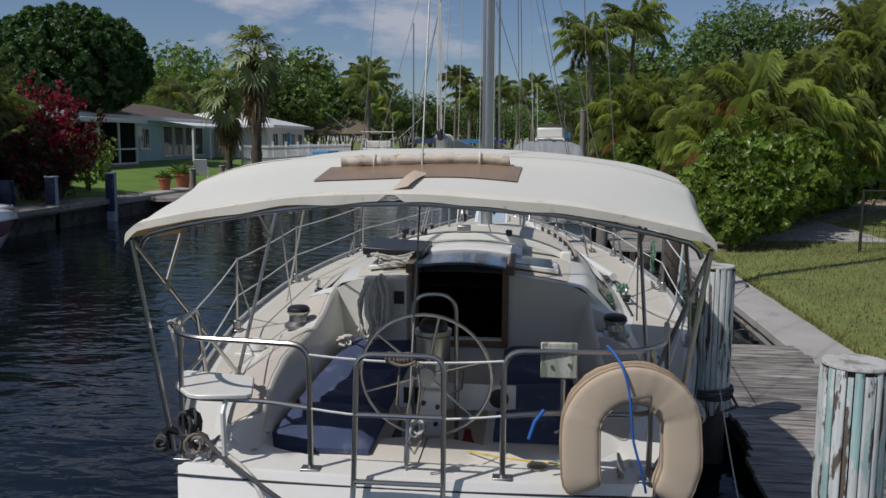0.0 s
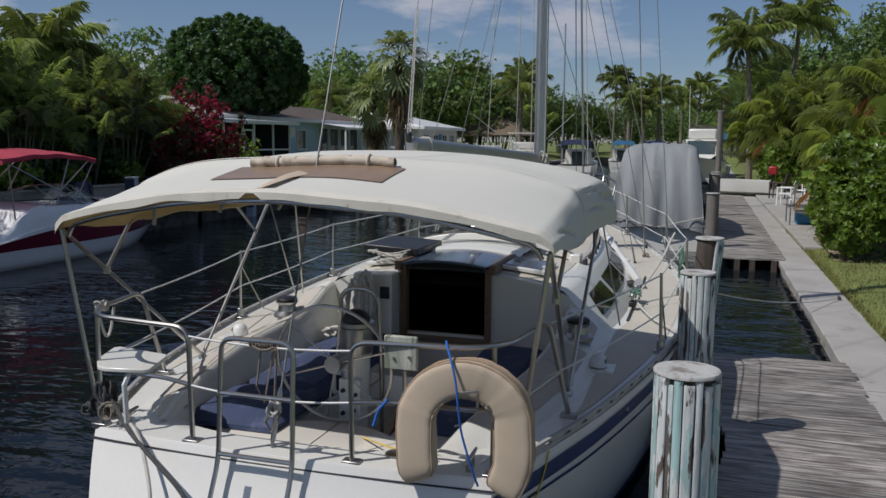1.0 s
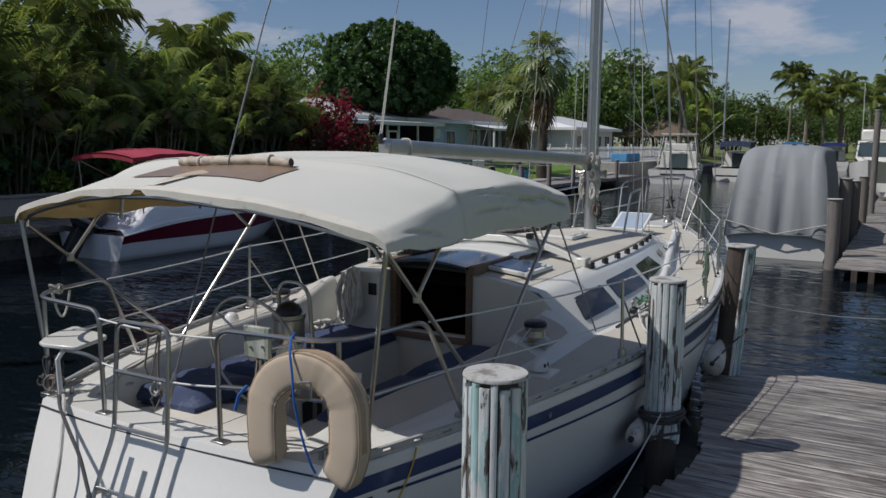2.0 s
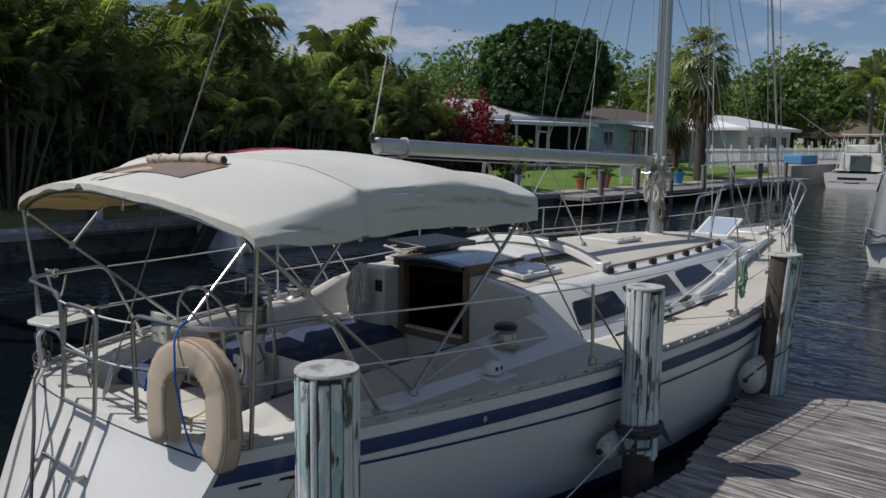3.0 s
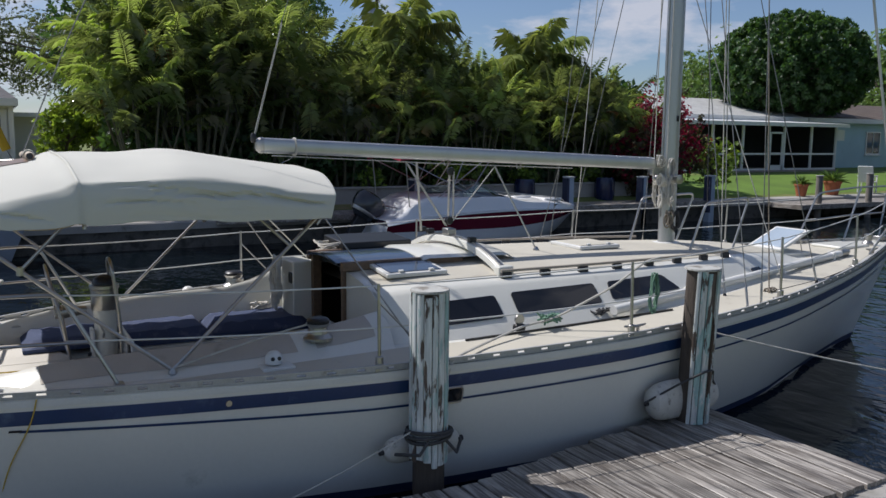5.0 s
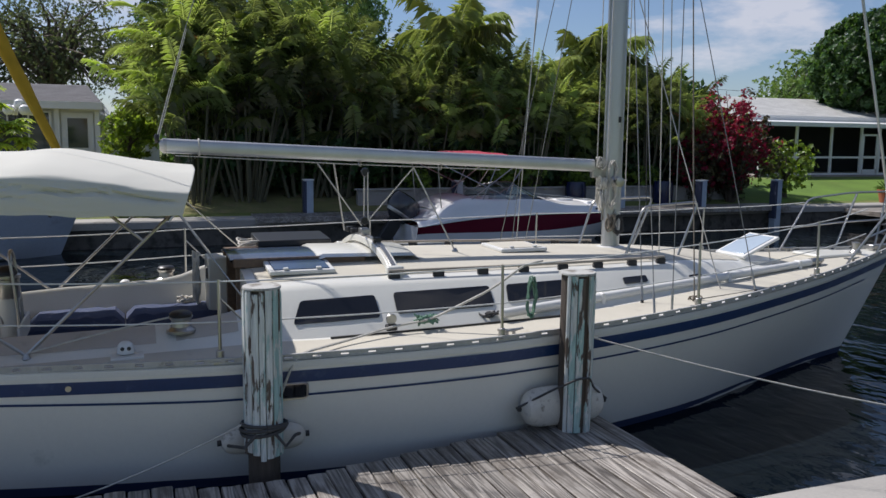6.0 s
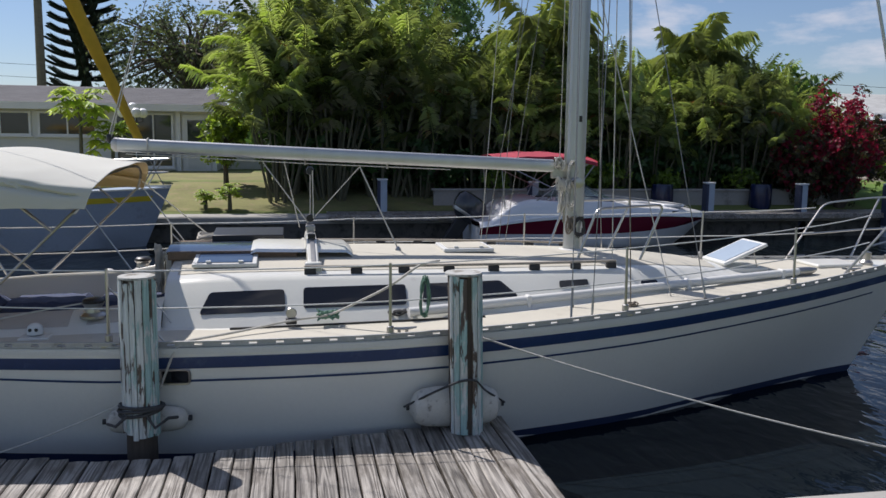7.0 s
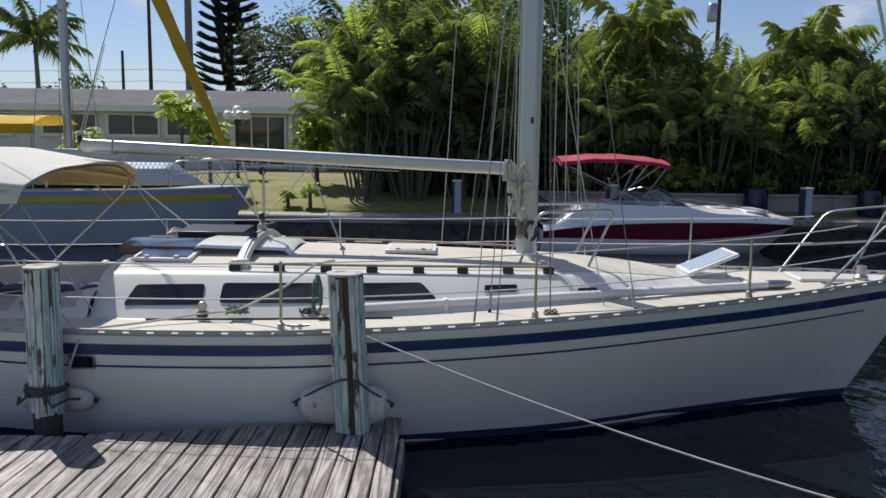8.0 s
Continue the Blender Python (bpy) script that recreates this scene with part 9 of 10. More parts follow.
def areca_palm(at, height, canes, per, spread, seed, label, material=ARECA, arch=(1.2, 2.1), dead=0.02, low=0.2, hang=0.55, steep=0.7, leaf=(24, 0.50, 0.0165), long=(1.5, 2.3)):
    """A clump of canes, each with a rosette of arching feather fronds."""
    rnd = random.Random(seed)
    t = thing("areca_palm", at, label, "palm", "areca palm hedges", local=True)
    crown = Shape()
    for c in range(canes):
        a, r = c * 2.4 + rnd.uniform(-0.4, 0.4), spread * (0.2 + 0.8 * math.sqrt(c / canes))
        h = height * (0.74 - (0.74 - low) * (c / canes) ** 1.2) * rnd.uniform(0.86, 1.10)
        foot = Vector((r * 0.4 * math.cos(a), r * 0.4 * math.sin(a), -0.1))
        head = Vector((r * 1.2 * math.cos(a), r * 1.2 * math.sin(a), h))
        part("cane", Shape().tube([foot, foot.lerp(head, 0.5) + Vector((0, 0, 0.1)), head], [0.05, 0.042, 0.034], 6), CANE, t, "ringed greenish cane" if c == 0 else "")
        for k in range(per):
            az = 2.4 * k + c + rnd.uniform(-0.3, 0.3)
            lift = 1.47 - steep * (k / per) + rnd.uniform(-0.12, 0.12)
            size = rnd.uniform(*long)
            args = (head + UP * rnd.uniform(-0.25, 0.05), az, lift, size, rnd.uniform(*arch) * (0.7 + 0.6 * k / per), leaf[0], leaf[1])
            if rnd.random() < dead:
                s = Shape()
                frond(s, args[0], az, 0.2, size * 0.9, 2.4, 14, 0.34, rnd, 0.024, 0.1, 0.9)
                part("dry_frond", s, ARECADRY, t, "withered orange frond", smooth=False)
            else:
                frond(crown, *args, rnd, leaf[2], rnd.uniform(0.0, 0.5), hang * rnd.uniform(0.5, 1.6), rnd.uniform(0.2, 0.36), rnd.uniform(-0.5, 0.5))
    part("crown", crown, material, t, "arching feathery green fronds", smooth=False)
    return t


def scaled(x, y, z, turn, k):
    return pose(x, y, z, 0, 0, turn) @ Matrix.Diagonal((k, k, k, 1))


rnd = random.Random(21)
LBL = "clump of green areca palm with arching fronds in canal-side hedge"
FINE = (23, 0.50, 0.0090)
proto = [areca_palm((-15.6, 4.0, 0.85), 5.95, 13, 6, 1.15, 31, LBL, arch=(0.8, 1.9), low=0.34, leaf=FINE, hang=0.50, steep=1.15, long=(1.6, 2.4)), areca_palm((-15.3, 5.0, 0.85), 6.25, 13, 6, 1.2, 32, LBL, arch=(1.0, 2.2), dead=0.06, low=0.32, leaf=FINE, hang=0.60, steep=1.2, long=(1.6, 2.4)),
         areca_palm((-15.1, 6.6, 0.85), 5.85, 13, 6, 1.2, 33, LBL, arch=(0.7, 1.7), low=0.36, hang=0.45, steep=1.1, leaf=FINE, long=(1.7, 2.5))]
k = 0
for row, (x, z) in enumerate(((-14.9, 0.82), (-16.3, 1.05), (-17.6, 1.2))):
    y = 3.5 + 0.5 * row
    while y < 20.4:
        top = interp([(2, 0.74), (4.3, 0.88), (5.6, 0.84), (6.6, 0.72), (9.0, 0.74), (10.6, 0.80), (12.8, 0.70), (15, 0.635), (17.0, 0.725), (19.0, 0.63), (20.5, 0.54)], y)
        if not (row == 0 and y < 6.4):
            copy_thing(proto[k % 3], scaled(x + rnd.uniform(-0.35, 0.35), y, z, rnd.uniform(0, 360), top * (0.95 + 0.10 * row * 0.5) * rnd.uniform(0.9, 1.06)))
        k += 1
        y += rnd.uniform(1.15, 1.6)
for x, y, s0 in ((-14.3, 3.75, 0.70), (-14.6, 5.1, 0.80)):
    copy_thing(proto[k % 3], scaled(x, y, 0.8, 70 * y, s0))
    k += 1
# near bank, right-hand side
LBL = "clump of olive green areca palm with drooping fronds on near bank"
DROOPY = (26, 0.50, 0.0105)
near = [areca_palm((8.36, 22.45, 0.3), 4.9, 15, 8, 1.1, 34, LBL, ARECAOLIVE, (1.8, 3.0), 0.10, 0.25, 0.95, 0.85, DROOPY, (1.2, 1.9)), areca_palm((7.6, 20.9, 0.3), 4.6, 15, 8, 1.1, 35, LBL, ARECAOLIVE, (1.5, 2.6), 0.12, 0.25, 0.9, 0.85, DROOPY, (1.2, 1.9)),
        areca_palm((13.59, 30.53, 0.3), 8.4, 17, 8, 1.3, 36, "tall clump of olive green areca palm behind the hedge", ARECAOLIVE, (1.8, 3.0), 0.08, 0.3, 0.95, 0.85, DROOPY, (1.6, 2.4))]
for x, y, z, s0 in ((6.5, 19.4, 0.3, 0.95), (18.89, 36.4, 0.3, 1.782), (8.16, 22.1, 0.3, 1.072), (6.8, 22.0, 0.3, 1.02), (13.03, 29.64, 0.3, 1.39), (21.36, 40.2, 0.3, 1.871), (7.4, 24.8, 0.3, 1.05), (7.6, 27.5, 0.3, 1.02), (8.0, 29.5, 0.3, 1.15), (8.0, 32.5, 0.3, 1.0), (7.8, 38.5, 0.3, 1.1), (6.2, 38.5, 0.3, 1.05), (6.5, 41.0, 0.3, 1.2), (5.4, 45.0, 0.3, 1.1), (8.0, 24.0, 0.3, 1.1), (24.21, 37.35, 0.3, 1.871), (23.26, 32.6, 0.3, 1.782), (15.09, 30.89, 0.3, 1.568), (17.75, 31.65, 0.3, 1.782)):
    copy_thing(near[2 if s0 > 1.3 else k % 2], scaled(x, y, z, rnd.uniform(0, 360), (s0 / 1.5 if s0 > 1.3 else s0) * rnd.uniform(0.94, 1.06)))
    k += 1
# palms behind the far houses and along the far reach
for x, y, s0 in ((-17, 74, 1.1), (-21, 80, 1.5), (-16, 86, 1.3), (-13.5, 92, 1.05), (-15, 98, 1.15), (-12, 105, 1.1), (5.5, 55, 1.3), (6.5, 64, 1.4), (5.4, 75, 1.4), (6, 88, 1.25), (5.2, 100, 1.25)):
    copy_thing(proto[k % 3], scaled(x, y, 0.9, rnd.uniform(0, 360), s0))
    k += 1


def leaf_cloud(s, centres, per, size, rnd, flat=0.6):
    """Sprays of leaves; the leaves of one spray share a twig point."""
    for c, r in centres:
        for _ in range(max(1, per // 5)):
            d = Vector((rnd.gauss(0, 1), rnd.gauss(0, 1), rnd.gauss(0, 1) + 0.25)).normalized()
            p = c + d * r * rnd.uniform(0.5, 1.0)
            k = len(s.v)
            s.v.append(tuple(p))
            t0 = d.orthogonal().normalized()
            b0 = d.cross(t0)
            for i in range(5):
                a = i * 1.257 + rnd.uniform(-0.4, 0.4)
                o = (t0 * math.cos(a) + b0 * math.sin(a) + d * rnd.uniform(0.1, 0.9) + UP * 0.15).normalized()
                w0 = o.cross(d).normalized() * size * rnd.uniform(0.22, 0.34)
                l = size * rnd.uniform(0.7, 1.15)
                m = len(s.v)
                s.v += [tuple(p + o * l * 0.5 + w0), tuple(p + o * l - d * l * 0.12), tuple(p + o * l * 0.5 - w0)]
                s.f.append((k, m, m + 1, m + 2))


def broad_tree(name, at, height, radius, trunk_h, clumps, per, size, material, seed, label, category="tree", group="", squash=0.8, clump_r=(0.18, 0.3), bare=0.0, hollow=0.55):
    rnd = random.Random(seed)
    t = thing(name, at, label, category, group, local=True)
    wood, crown = Shape(), Shape()
    mid = trunk_h + (height - trunk_h) * 0.48
    top = Vector((rnd.uniform(-0.1, 0.1) * radius, rnd.uniform(-0.1, 0.1) * radius, mid))
    r0 = 0.055 * radius + 0.05
    wood.tube([(0, 0, -0.2), (0, 0, trunk_h * 0.6), top * 0.6, top], [r0, r0 * 0.8, r0 * 0.65, r0 * 0.4], 8)
    centres = []
    hz = (height - trunk_h) / 2
    for i in range(clumps):
        d = Vector((rnd.gauss(0, 1), rnd.gauss(0, 1), rnd.gauss(0, 1))).normalized()
        k = rnd.uniform(hollow, 1.0) * (1 + 0.12 * noise.noise(d * 2.2 + Vector((seed, 0, 0))))
        cr = radius * rnd.uniform(*clump_r)
        c = Vector((d.x * (radius - cr * 0.6) * k, d.y * (radius - cr * 0.6) * k, trunk_h + hz + d.z * (hz - cr * 0.5) * k))
        centres.append((c, cr))
        if i % 6 == 0 or (bare and i % 2 == 0):
            m = top.lerp(c, 0.5) + Vector((rnd.uniform(-0.1, 0.1), rnd.uniform(-0.1, 0.1), 0.05)) * radius
            wood.tube([top * rnd.uniform(0.55, 1.0), m, c], [r0 * 0.38, r0 * 0.22, r0 * 0.08], 5)
    leaf_cloud(crown, centres, per, size, rnd)
    part("trunk", wood, BARK, t, "grey branching trunk")
    part("crown", crown, material, t, "uneven leafy crown", smooth=False)
    return t


def fan_blade(s, hub, d, blade, rnd, fold, hang):
    """One round leaf: segments joined near the hub, free and hanging at the tips."""
    across = d.cross(UP).normalized()
    nrm = across.cross(d).normalized()
    n = 17
    k = len(s.v)
    s.v.append(tuple(hub))
    for j in range(n):
        a = -2.35 + 4.7 * j / (n - 1)
        l = blade * (1.0 - 0.12 * abs(a) / 2.35)
        dd = (d * math.cos(a) + across * math.sin(a) + nrm * fold * (abs(math.sin(a)) - 0.5 + (0.12 if j % 2 else -0.12))).normalized()
        half = 0.13
        left = (d * math.cos(a - half) + across * math.sin(a - half) + nrm * fold * (abs(math.sin(a)) - 0.5)).normalized()
        right = (d * math.cos(a + half) + across * math.sin(a + half) + nrm * fold * (abs(math.sin(a)) - 0.5)).normalized()
        m = len(s.v)
        h2 = hang * rnd.uniform(0.7, 1.3)
        s.v += [tuple(hub + left * l * 0.66), tuple(hub + right * l * 0.66), tuple(hub + dd * l * 0.82 - UP * h2 * l * 0.12), tuple(hub + dd * l - UP * h2 * l * 0.5)]
        s.f += [(k, m, m + 1), (m, m + 2, m + 1)]
        q = len(s.v)
        w = across * math.cos(a) - d * math.sin(a)
        s.v += [tuple(hub + dd * l * 0.8 - UP * h2 * l * 0.12 - w * l * 0.045), tuple(hub + dd * l * 0.8 - UP * h2 * l * 0.12 + w * l * 0.045)]
        s.f += [(m, q, m + 3, q + 1, m + 1)]


def fan_palm(at, trunk_h, leaves, blade, seed, label, r=0.17, skirt=18):
    """A palm with round fan leaves on long stalks and a skirt of dead ones."""
    rnd = random.Random(seed)
    t = thing("fan_palm", at, label, "palm", "fan palms", local=True)
    wood, crown, old = Shape(), Shape(), Shape()
    wood.lathe([(r * (1.3 - 0.3 * i / 15) * (1 + (0.2 if i % 2 else 0)), trunk_h * i / 15 - 0.1) for i in range(16)], (0, 0, 0), 10)
    for i in range(60):
        z, a = trunk_h * rnd.uniform(0.35, 0.98), rnd.uniform(0, 6.28)
        o = Vector((math.cos(a), math.sin(a), 0))
        wood.tube([Vector((0, 0, z)) + o * r * 0.8, Vector((0, 0, z + 0.18)) + o * r * rnd.uniform(1.5, 2.1)], [0.045, 0.02], 4)
    for k in range(leaves + skirt):
        dead = k >= leaves
        f = min(1.0, k / leaves)
        az = k * 2.4 + rnd.uniform(-0.2, 0.2)
        lift = -1.3 + rnd.uniform(-0.12, 0.12) if dead else 1.35 - 2.15 * f ** 0.9 + rnd.uniform(-0.15, 0.15)
        out = Vector((math.cos(az), math.sin(az), 0))
        base = Vector((0, 0, trunk_h - blade * (1.9 * rnd.random() + 0.5 if dead else 0.6 * f * f) + rnd.uniform(-0.1, 0.1)))
        d = (out * math.cos(lift) + UP * math.sin(lift)).normalized()
        hub = base + d * blade * (0.7 if dead else rnd.uniform(0.85, 1.25))
        wood.tube([base, base.lerp(hub, 0.5) + UP * 0.06, hub], [0.025, 0.018, 0.012], 4, False)
        face = (out * math.cos(lift - 0.6) + UP * math.sin(lift - 0.6)).normalized()
        fan_blade(old if dead else crown, hub, face, blade * rnd.uniform(0.8, 1.12), rnd, 0.45, 1.4 if dead else 0.42)
    part("trunk", wood, SHAG, t, "dark shaggy trunk with old leaf bases")
    part("crown", crown, FANLEAF, t, "open crown of round fan leaves", smooth=False)
    part("dead_skirt", old, DEADFAN, t, "hanging tan dead leaves", smooth=False)
    return t


def feather_palm(name, at, trunk_h, leaves, length, seed, label, r=0.16, bend_x=0.4, material=COCONUT, ll=0.72, w=0.026):
    rnd = random.Random(seed)
    t = thing(name, at, label, "palm", "tall palms", local=True)
    wood, crown = Shape(), Shape()
    head = Vector((bend_x, 0.2 * bend_x, trunk_h))
    wood.tube([(0, 0, -0.2), (bend_x * 0.2, 0, trunk_h * 0.35), (bend_x * 0.6, 0.1 * bend_x, trunk_h * 0.7), head], [r * 1.3, r, r * 0.85, r * 0.75], 9)
    for k in range(leaves):
        frond(crown, head + UP * rnd.uniform(-0.1, 0.1), k * 2.4, 1.25 - 1.5 * k / leaves + rnd.uniform(-0.15, 0.15), length * rnd.uniform(0.85, 1.1), rnd.uniform(1.0, 1.9), 30, ll, rnd, w, 0.15, 0.85, 0.14)
    part("trunk", wood, TRUNK, t, "slender grey palm trunk")
    part("crown", crown, material, t, "crown of long drooping fronds", smooth=False)
    return t


# the far bank, from the bow's side to the stern's side


def ficus(at, height, radius, seed, label):
    """A dense dome of separate leafy tufts over short limbs."""
    rnd = random.Random(seed)
    t = thing("ficus_tree", at, label, "tree", local=True)
    wood, crown = Shape(), Shape()
    low = 2.3
    hz = (height - low) / 2
    mid = low + hz
    wood.tube([(0, 0, -0.2), (0.1, 0, low * 0.8), (0, 0.1, mid * 0.8)], [0.35, 0.28, 0.15], 8)
    tufts = []
    n = 340
    for i in range(n):
        z = 1 - 1.85 * (i + 0.5) / n
        a = i * 2.39996 + rnd.uniform(-0.14, 0.14)
        q = math.sqrt(max(0.0, 1 - abs(z) ** 2.6))
        d = Vector((q * math.cos(a), q * math.sin(a), z))
        k = 0.95 + 0.08 * noise.noise(d * 2.2 + Vector((seed, 0, 0))) + rnd.uniform(-0.06, 0.04)
        tufts.append((Vector((d.x * radius * k, d.y * radius * k, mid + d.z * hz * k)), rnd.uniform(0.20, 0.31)))
        if i % 12 == 0:
            wood.tube([(0, 0.1, mid * 0.75), Vector((d.x * radius * 0.4, d.y * radius * 0.4, mid + d.z * hz * 0.3)), Vector((d.x * radius * 0.9, d.y * radius * 0.9, mid + d.z * hz * 0.9))], [0.09, 0.06, 0.02], 5)
    leaf_cloud(crown, tufts, 110, 0.21, rnd)
    inner = []
    for i in range(130):
        d = Vector((rnd.gauss(0, 1), rnd.gauss(0, 1), rnd.gauss(0, 1))).normalized()
        k = rnd.uniform(0.5, 0.76)
        inner.append((Vector((d.x * radius * k, d.y * radius * k, mid + d.z * hz * k)), 0.75))
    leaf_cloud(crown, inner, 60, 0.34, rnd)
    part("trunk", wood, BARK, t, "grey branching trunk")
    part("crown", crown, FICUS, t, "dome of tufted dark leaves", smooth=False)
    return t


ficus((-22.6, 36.8, 1.2), 7.75, 3.7, 41, "large round dark green ficus behind screened porch")
fan_palm((-12.95, 36.4, 0.65), 5.95, 27, 0.92, 42, "tall fan palm with shaggy trunk beside the canal", 0.20, 24)
fan_palm((-14.8, 37.6, 0.7), 4.15, 24, 0.86, 43, "shorter fan palm beside a taller one", 0.12, 14)


def bougainvillea(at, height, radius, seed, label, share=0.55):
    """Arching stems with crimson bracts over dull leaves."""
    rnd = random.Random(seed)
    t = thing("bougainvillea", at, label, "bush", "bougainvilleas", local=True)
    wood, bracts, leaves = Shape(), [], []
    for i in range(int(34 * radius)):
        a, u = rnd.uniform(0, 6.28), math.sqrt(rnd.random())
        h = height * rnd.uniform(0.45, 1.0) * (1 - 0.35 * u * u)
        tip = Vector((math.cos(a) * radius * u, math.sin(a) * radius * u, h))
        mid = Vector((tip.x * 0.4, tip.y * 0.4, h * 0.6))
        wood.tube([(0.1 * math.cos(a), 0.1 * math.sin(a), -0.1), mid, tip], [0.02, 0.014, 0.005], 4, False)
        for j in range(9):
            f = j / 8
            p = mid.lerp(tip, f) if f > 0.3 else Vector((0, 0, 0)).lerp(mid, 0.4 + 2 * f)
            red = rnd.random() < share * (0.35 + 0.9 * p.z / height)
            (bracts if red else leaves).append((p + Vector((rnd.gauss(0, 0.12), rnd.gauss(0, 0.12), rnd.gauss(0, 0.1))), rnd.uniform(0.12, 0.28)))
    b0, l0 = Shape(), Shape()
    leaf_cloud(b0, bracts, 40, 0.085, rnd)
    leaf_cloud(l0, leaves, 45, 0.10, rnd)
    part("stem", wood, BARK, t)
    part("bract", b0, MAGENTA, t, "crimson papery bracts", smooth=False)
    part("foliage", l0, RUSTLEAF, t, "dull brown-green leaves", smooth=False)
    return t


bougainvillea((-13.4, 19.7, 0.75), 3.55, 1.5, 44, "dense crimson bougainvillea bush beside the canal", 0.85)
bougainvillea((-13.6, 18.7, 0.75), 2.2, 1.1, 46, "low crimson bougainvillea at foot of palm hedge", 0.4)
broad_tree("shrub", (-13.9, 22.3, 0.75), 2.0, 1.1, 0.1, 50, 40, 0.13, SHRUB, 45, "green shrub beside crimson bougainvillea", "bush", clump_r=(0.2, 0.35))
# understorey of dark shrubs along the hedge's foot
u0 = broad_tree("understorey_shrub", (-15.8, 4.2, 0.9), 2.6, 1.5, 0.1, 60, 34, 0.24, FICUS, 47, "dark leafy shrub under palm hedge", "bush", "hedge shrubs", clump_r=(0.22, 0.36))
for y in np.arange(5.8, 20.5, 1.55):
    copy_thing(u0, scaled(-15.2 + rnd.uniform(-0.2, 0.2), y + 0.6, 0.85, y * 77, rnd.uniform(0.62, 0.8)))
    copy_thing(u0, scaled(-16.2 + rnd.uniform(-0.4, 0.4), y, 0.95, rnd.uniform(0, 360), rnd.uniform(0.85, 1.15)))
for y in np.arange(4.6, 20.8, 1.7):
    copy_thing(u0, scaled(-17.4 + rnd.uniform(-0.3, 0.3), y, 1.0, rnd.uniform(0, 360), rnd.uniform(1.35, 1.6)))
u1 = broad_tree("understorey_shrub", (-14.3, 12.1, 0.7), 1.5, 0.8, 0.05, 34, 30, 0.15, SHRUB, 48, "small bright shrub at hedge's foot", "bush", "hedge shrubs", clump_r=(0.25, 0.4))
for y in (9.6, 13.0, 14.7, 17.0):
    copy_thing(u1, scaled(-14.2, y, 0.72, y * 40, rnd.uniform(0.6, 1.0)))
broad_tree("bamboo_tree", (-19.6, 8.6, 1.2), 7.3, 2.1, 3.0, 190, 80, 0.12, BAMBOO, 49, "feathery light green tree rising behind palm hedge", clump_r=(0.12, 0.24))
broad_tree("shrub", (-16.4, 2.2, 1.0), 2.5, 0.8, 0.5, 70, 44, 0.14, SHRUB, 50, "light green shrub at end of palm hedge", "bush", clump_r=(0.18, 0.32))
broad_tree("shade_tree", (-26.8, 5.4, 1.2), 8.5, 3.4, 1.5, 150, 80, 0.19, FICUS, 71, "dark leafy tree beside the grey-roofed house", clump_r=(0.14, 0.26))
feather_palm("areca_tall", (-16.2, 11.4, 1.0), 4.35, 13, 2.0, 51, "palm with long curved fronds above the hedge", 0.07, 0.2)
feather_palm("areca_tall", (-16.9, 16.6, 1.0), 4.0, 14, 1.9, 52, "palm with long curved fronds above the hedge", 0.07, 0.2)
# house garden at the stern's side
oak = broad_tree("oak_tree", (-43.0, -1.9, 1.2), 9.5, 6.3, 2.6, 190, 120, 0.15, OAKLEAF, 53, "open-crowned oak with gnarled limbs behind the house", clump_r=(0.12, 0.22), bare=1, hollow=0.45)
copy_thing(oak, scaled(-49, 6.5, 1.2, 120, 1.0))
feather_palm("tall_palm", (-46.5, -10.7, 1.2), 13.5, 22, 3.2, 54, "very tall palm with grey trunk behind the house", 0.27, 0.3)
feather_palm("coconut_palm", (-40, -17.4, 1.2), 6.6, 20, 3.0, 55, "coconut palm beyond the grey-roofed house", 0.15, 0.5)
feather_palm("coconut_palm", (-38, -19.1, 1.2), 10.6, 20, 3.6, 56, "coconut palm beyond the grey-roofed house", 0.15, -0.4)


def norfolk_pine(at, height, seed):
    rnd = random.Random(seed)
    t = thing("norfolk_pine", at, "tall dark Norfolk pine with tiered branches", "pine", local=True)
    wood, crown = Shape(), Shape()
    wood.tube([(0, 0, -0.2), (0, 0, height * 0.5), (0, 0, height)], [0.32, 0.2, 0.03], 8)
    z = 2.0
    while z < height - 0.5:
        reach = (height - z) / height * 2.7 + 0.45
        for k in range(8):
            a = k * 2 * math.pi / 8 + z
            out = Vector((math.cos(a), math.sin(a), 0))
            side = out.cross(UP)
            pts = [Vector((0, 0, z)) + out * reach * u + UP * (0.35 * reach * u * u - 0.12 * reach * u) for u in (0, 0.25, 0.5, 0.75, 1)]
            wood.tube(pts, [0.05, 0.04, 0.03, 0.02, 0.01], 4, False)
            for i in range(16):
                u = 0.15 + 0.85 * i / 15
                f = u * 4
                j = min(3, int(f))
                p = pts[j].lerp(pts[j + 1], f - j)
                for sg in (1, -1):
                    d = (out * 0.7 + side * sg * 0.7 + UP * 0.25).normalized()
                    leaflet(crown, p, d, 0.6 * (1.2 - u * 0.5), 0.11, UP, 0.05)
                    leaflet(crown, p, d, 0.55 * (1.2 - u * 0.5), 0.11, side, -0.25)
        z += 0.72
    part("trunk", wood, BARK, t)
    part("crown", crown, PINE, t, "tiered dark needles", smooth=False)
    return t


norfolk_pine((-51.0, -9.2, 1.2), 19.5, 57)


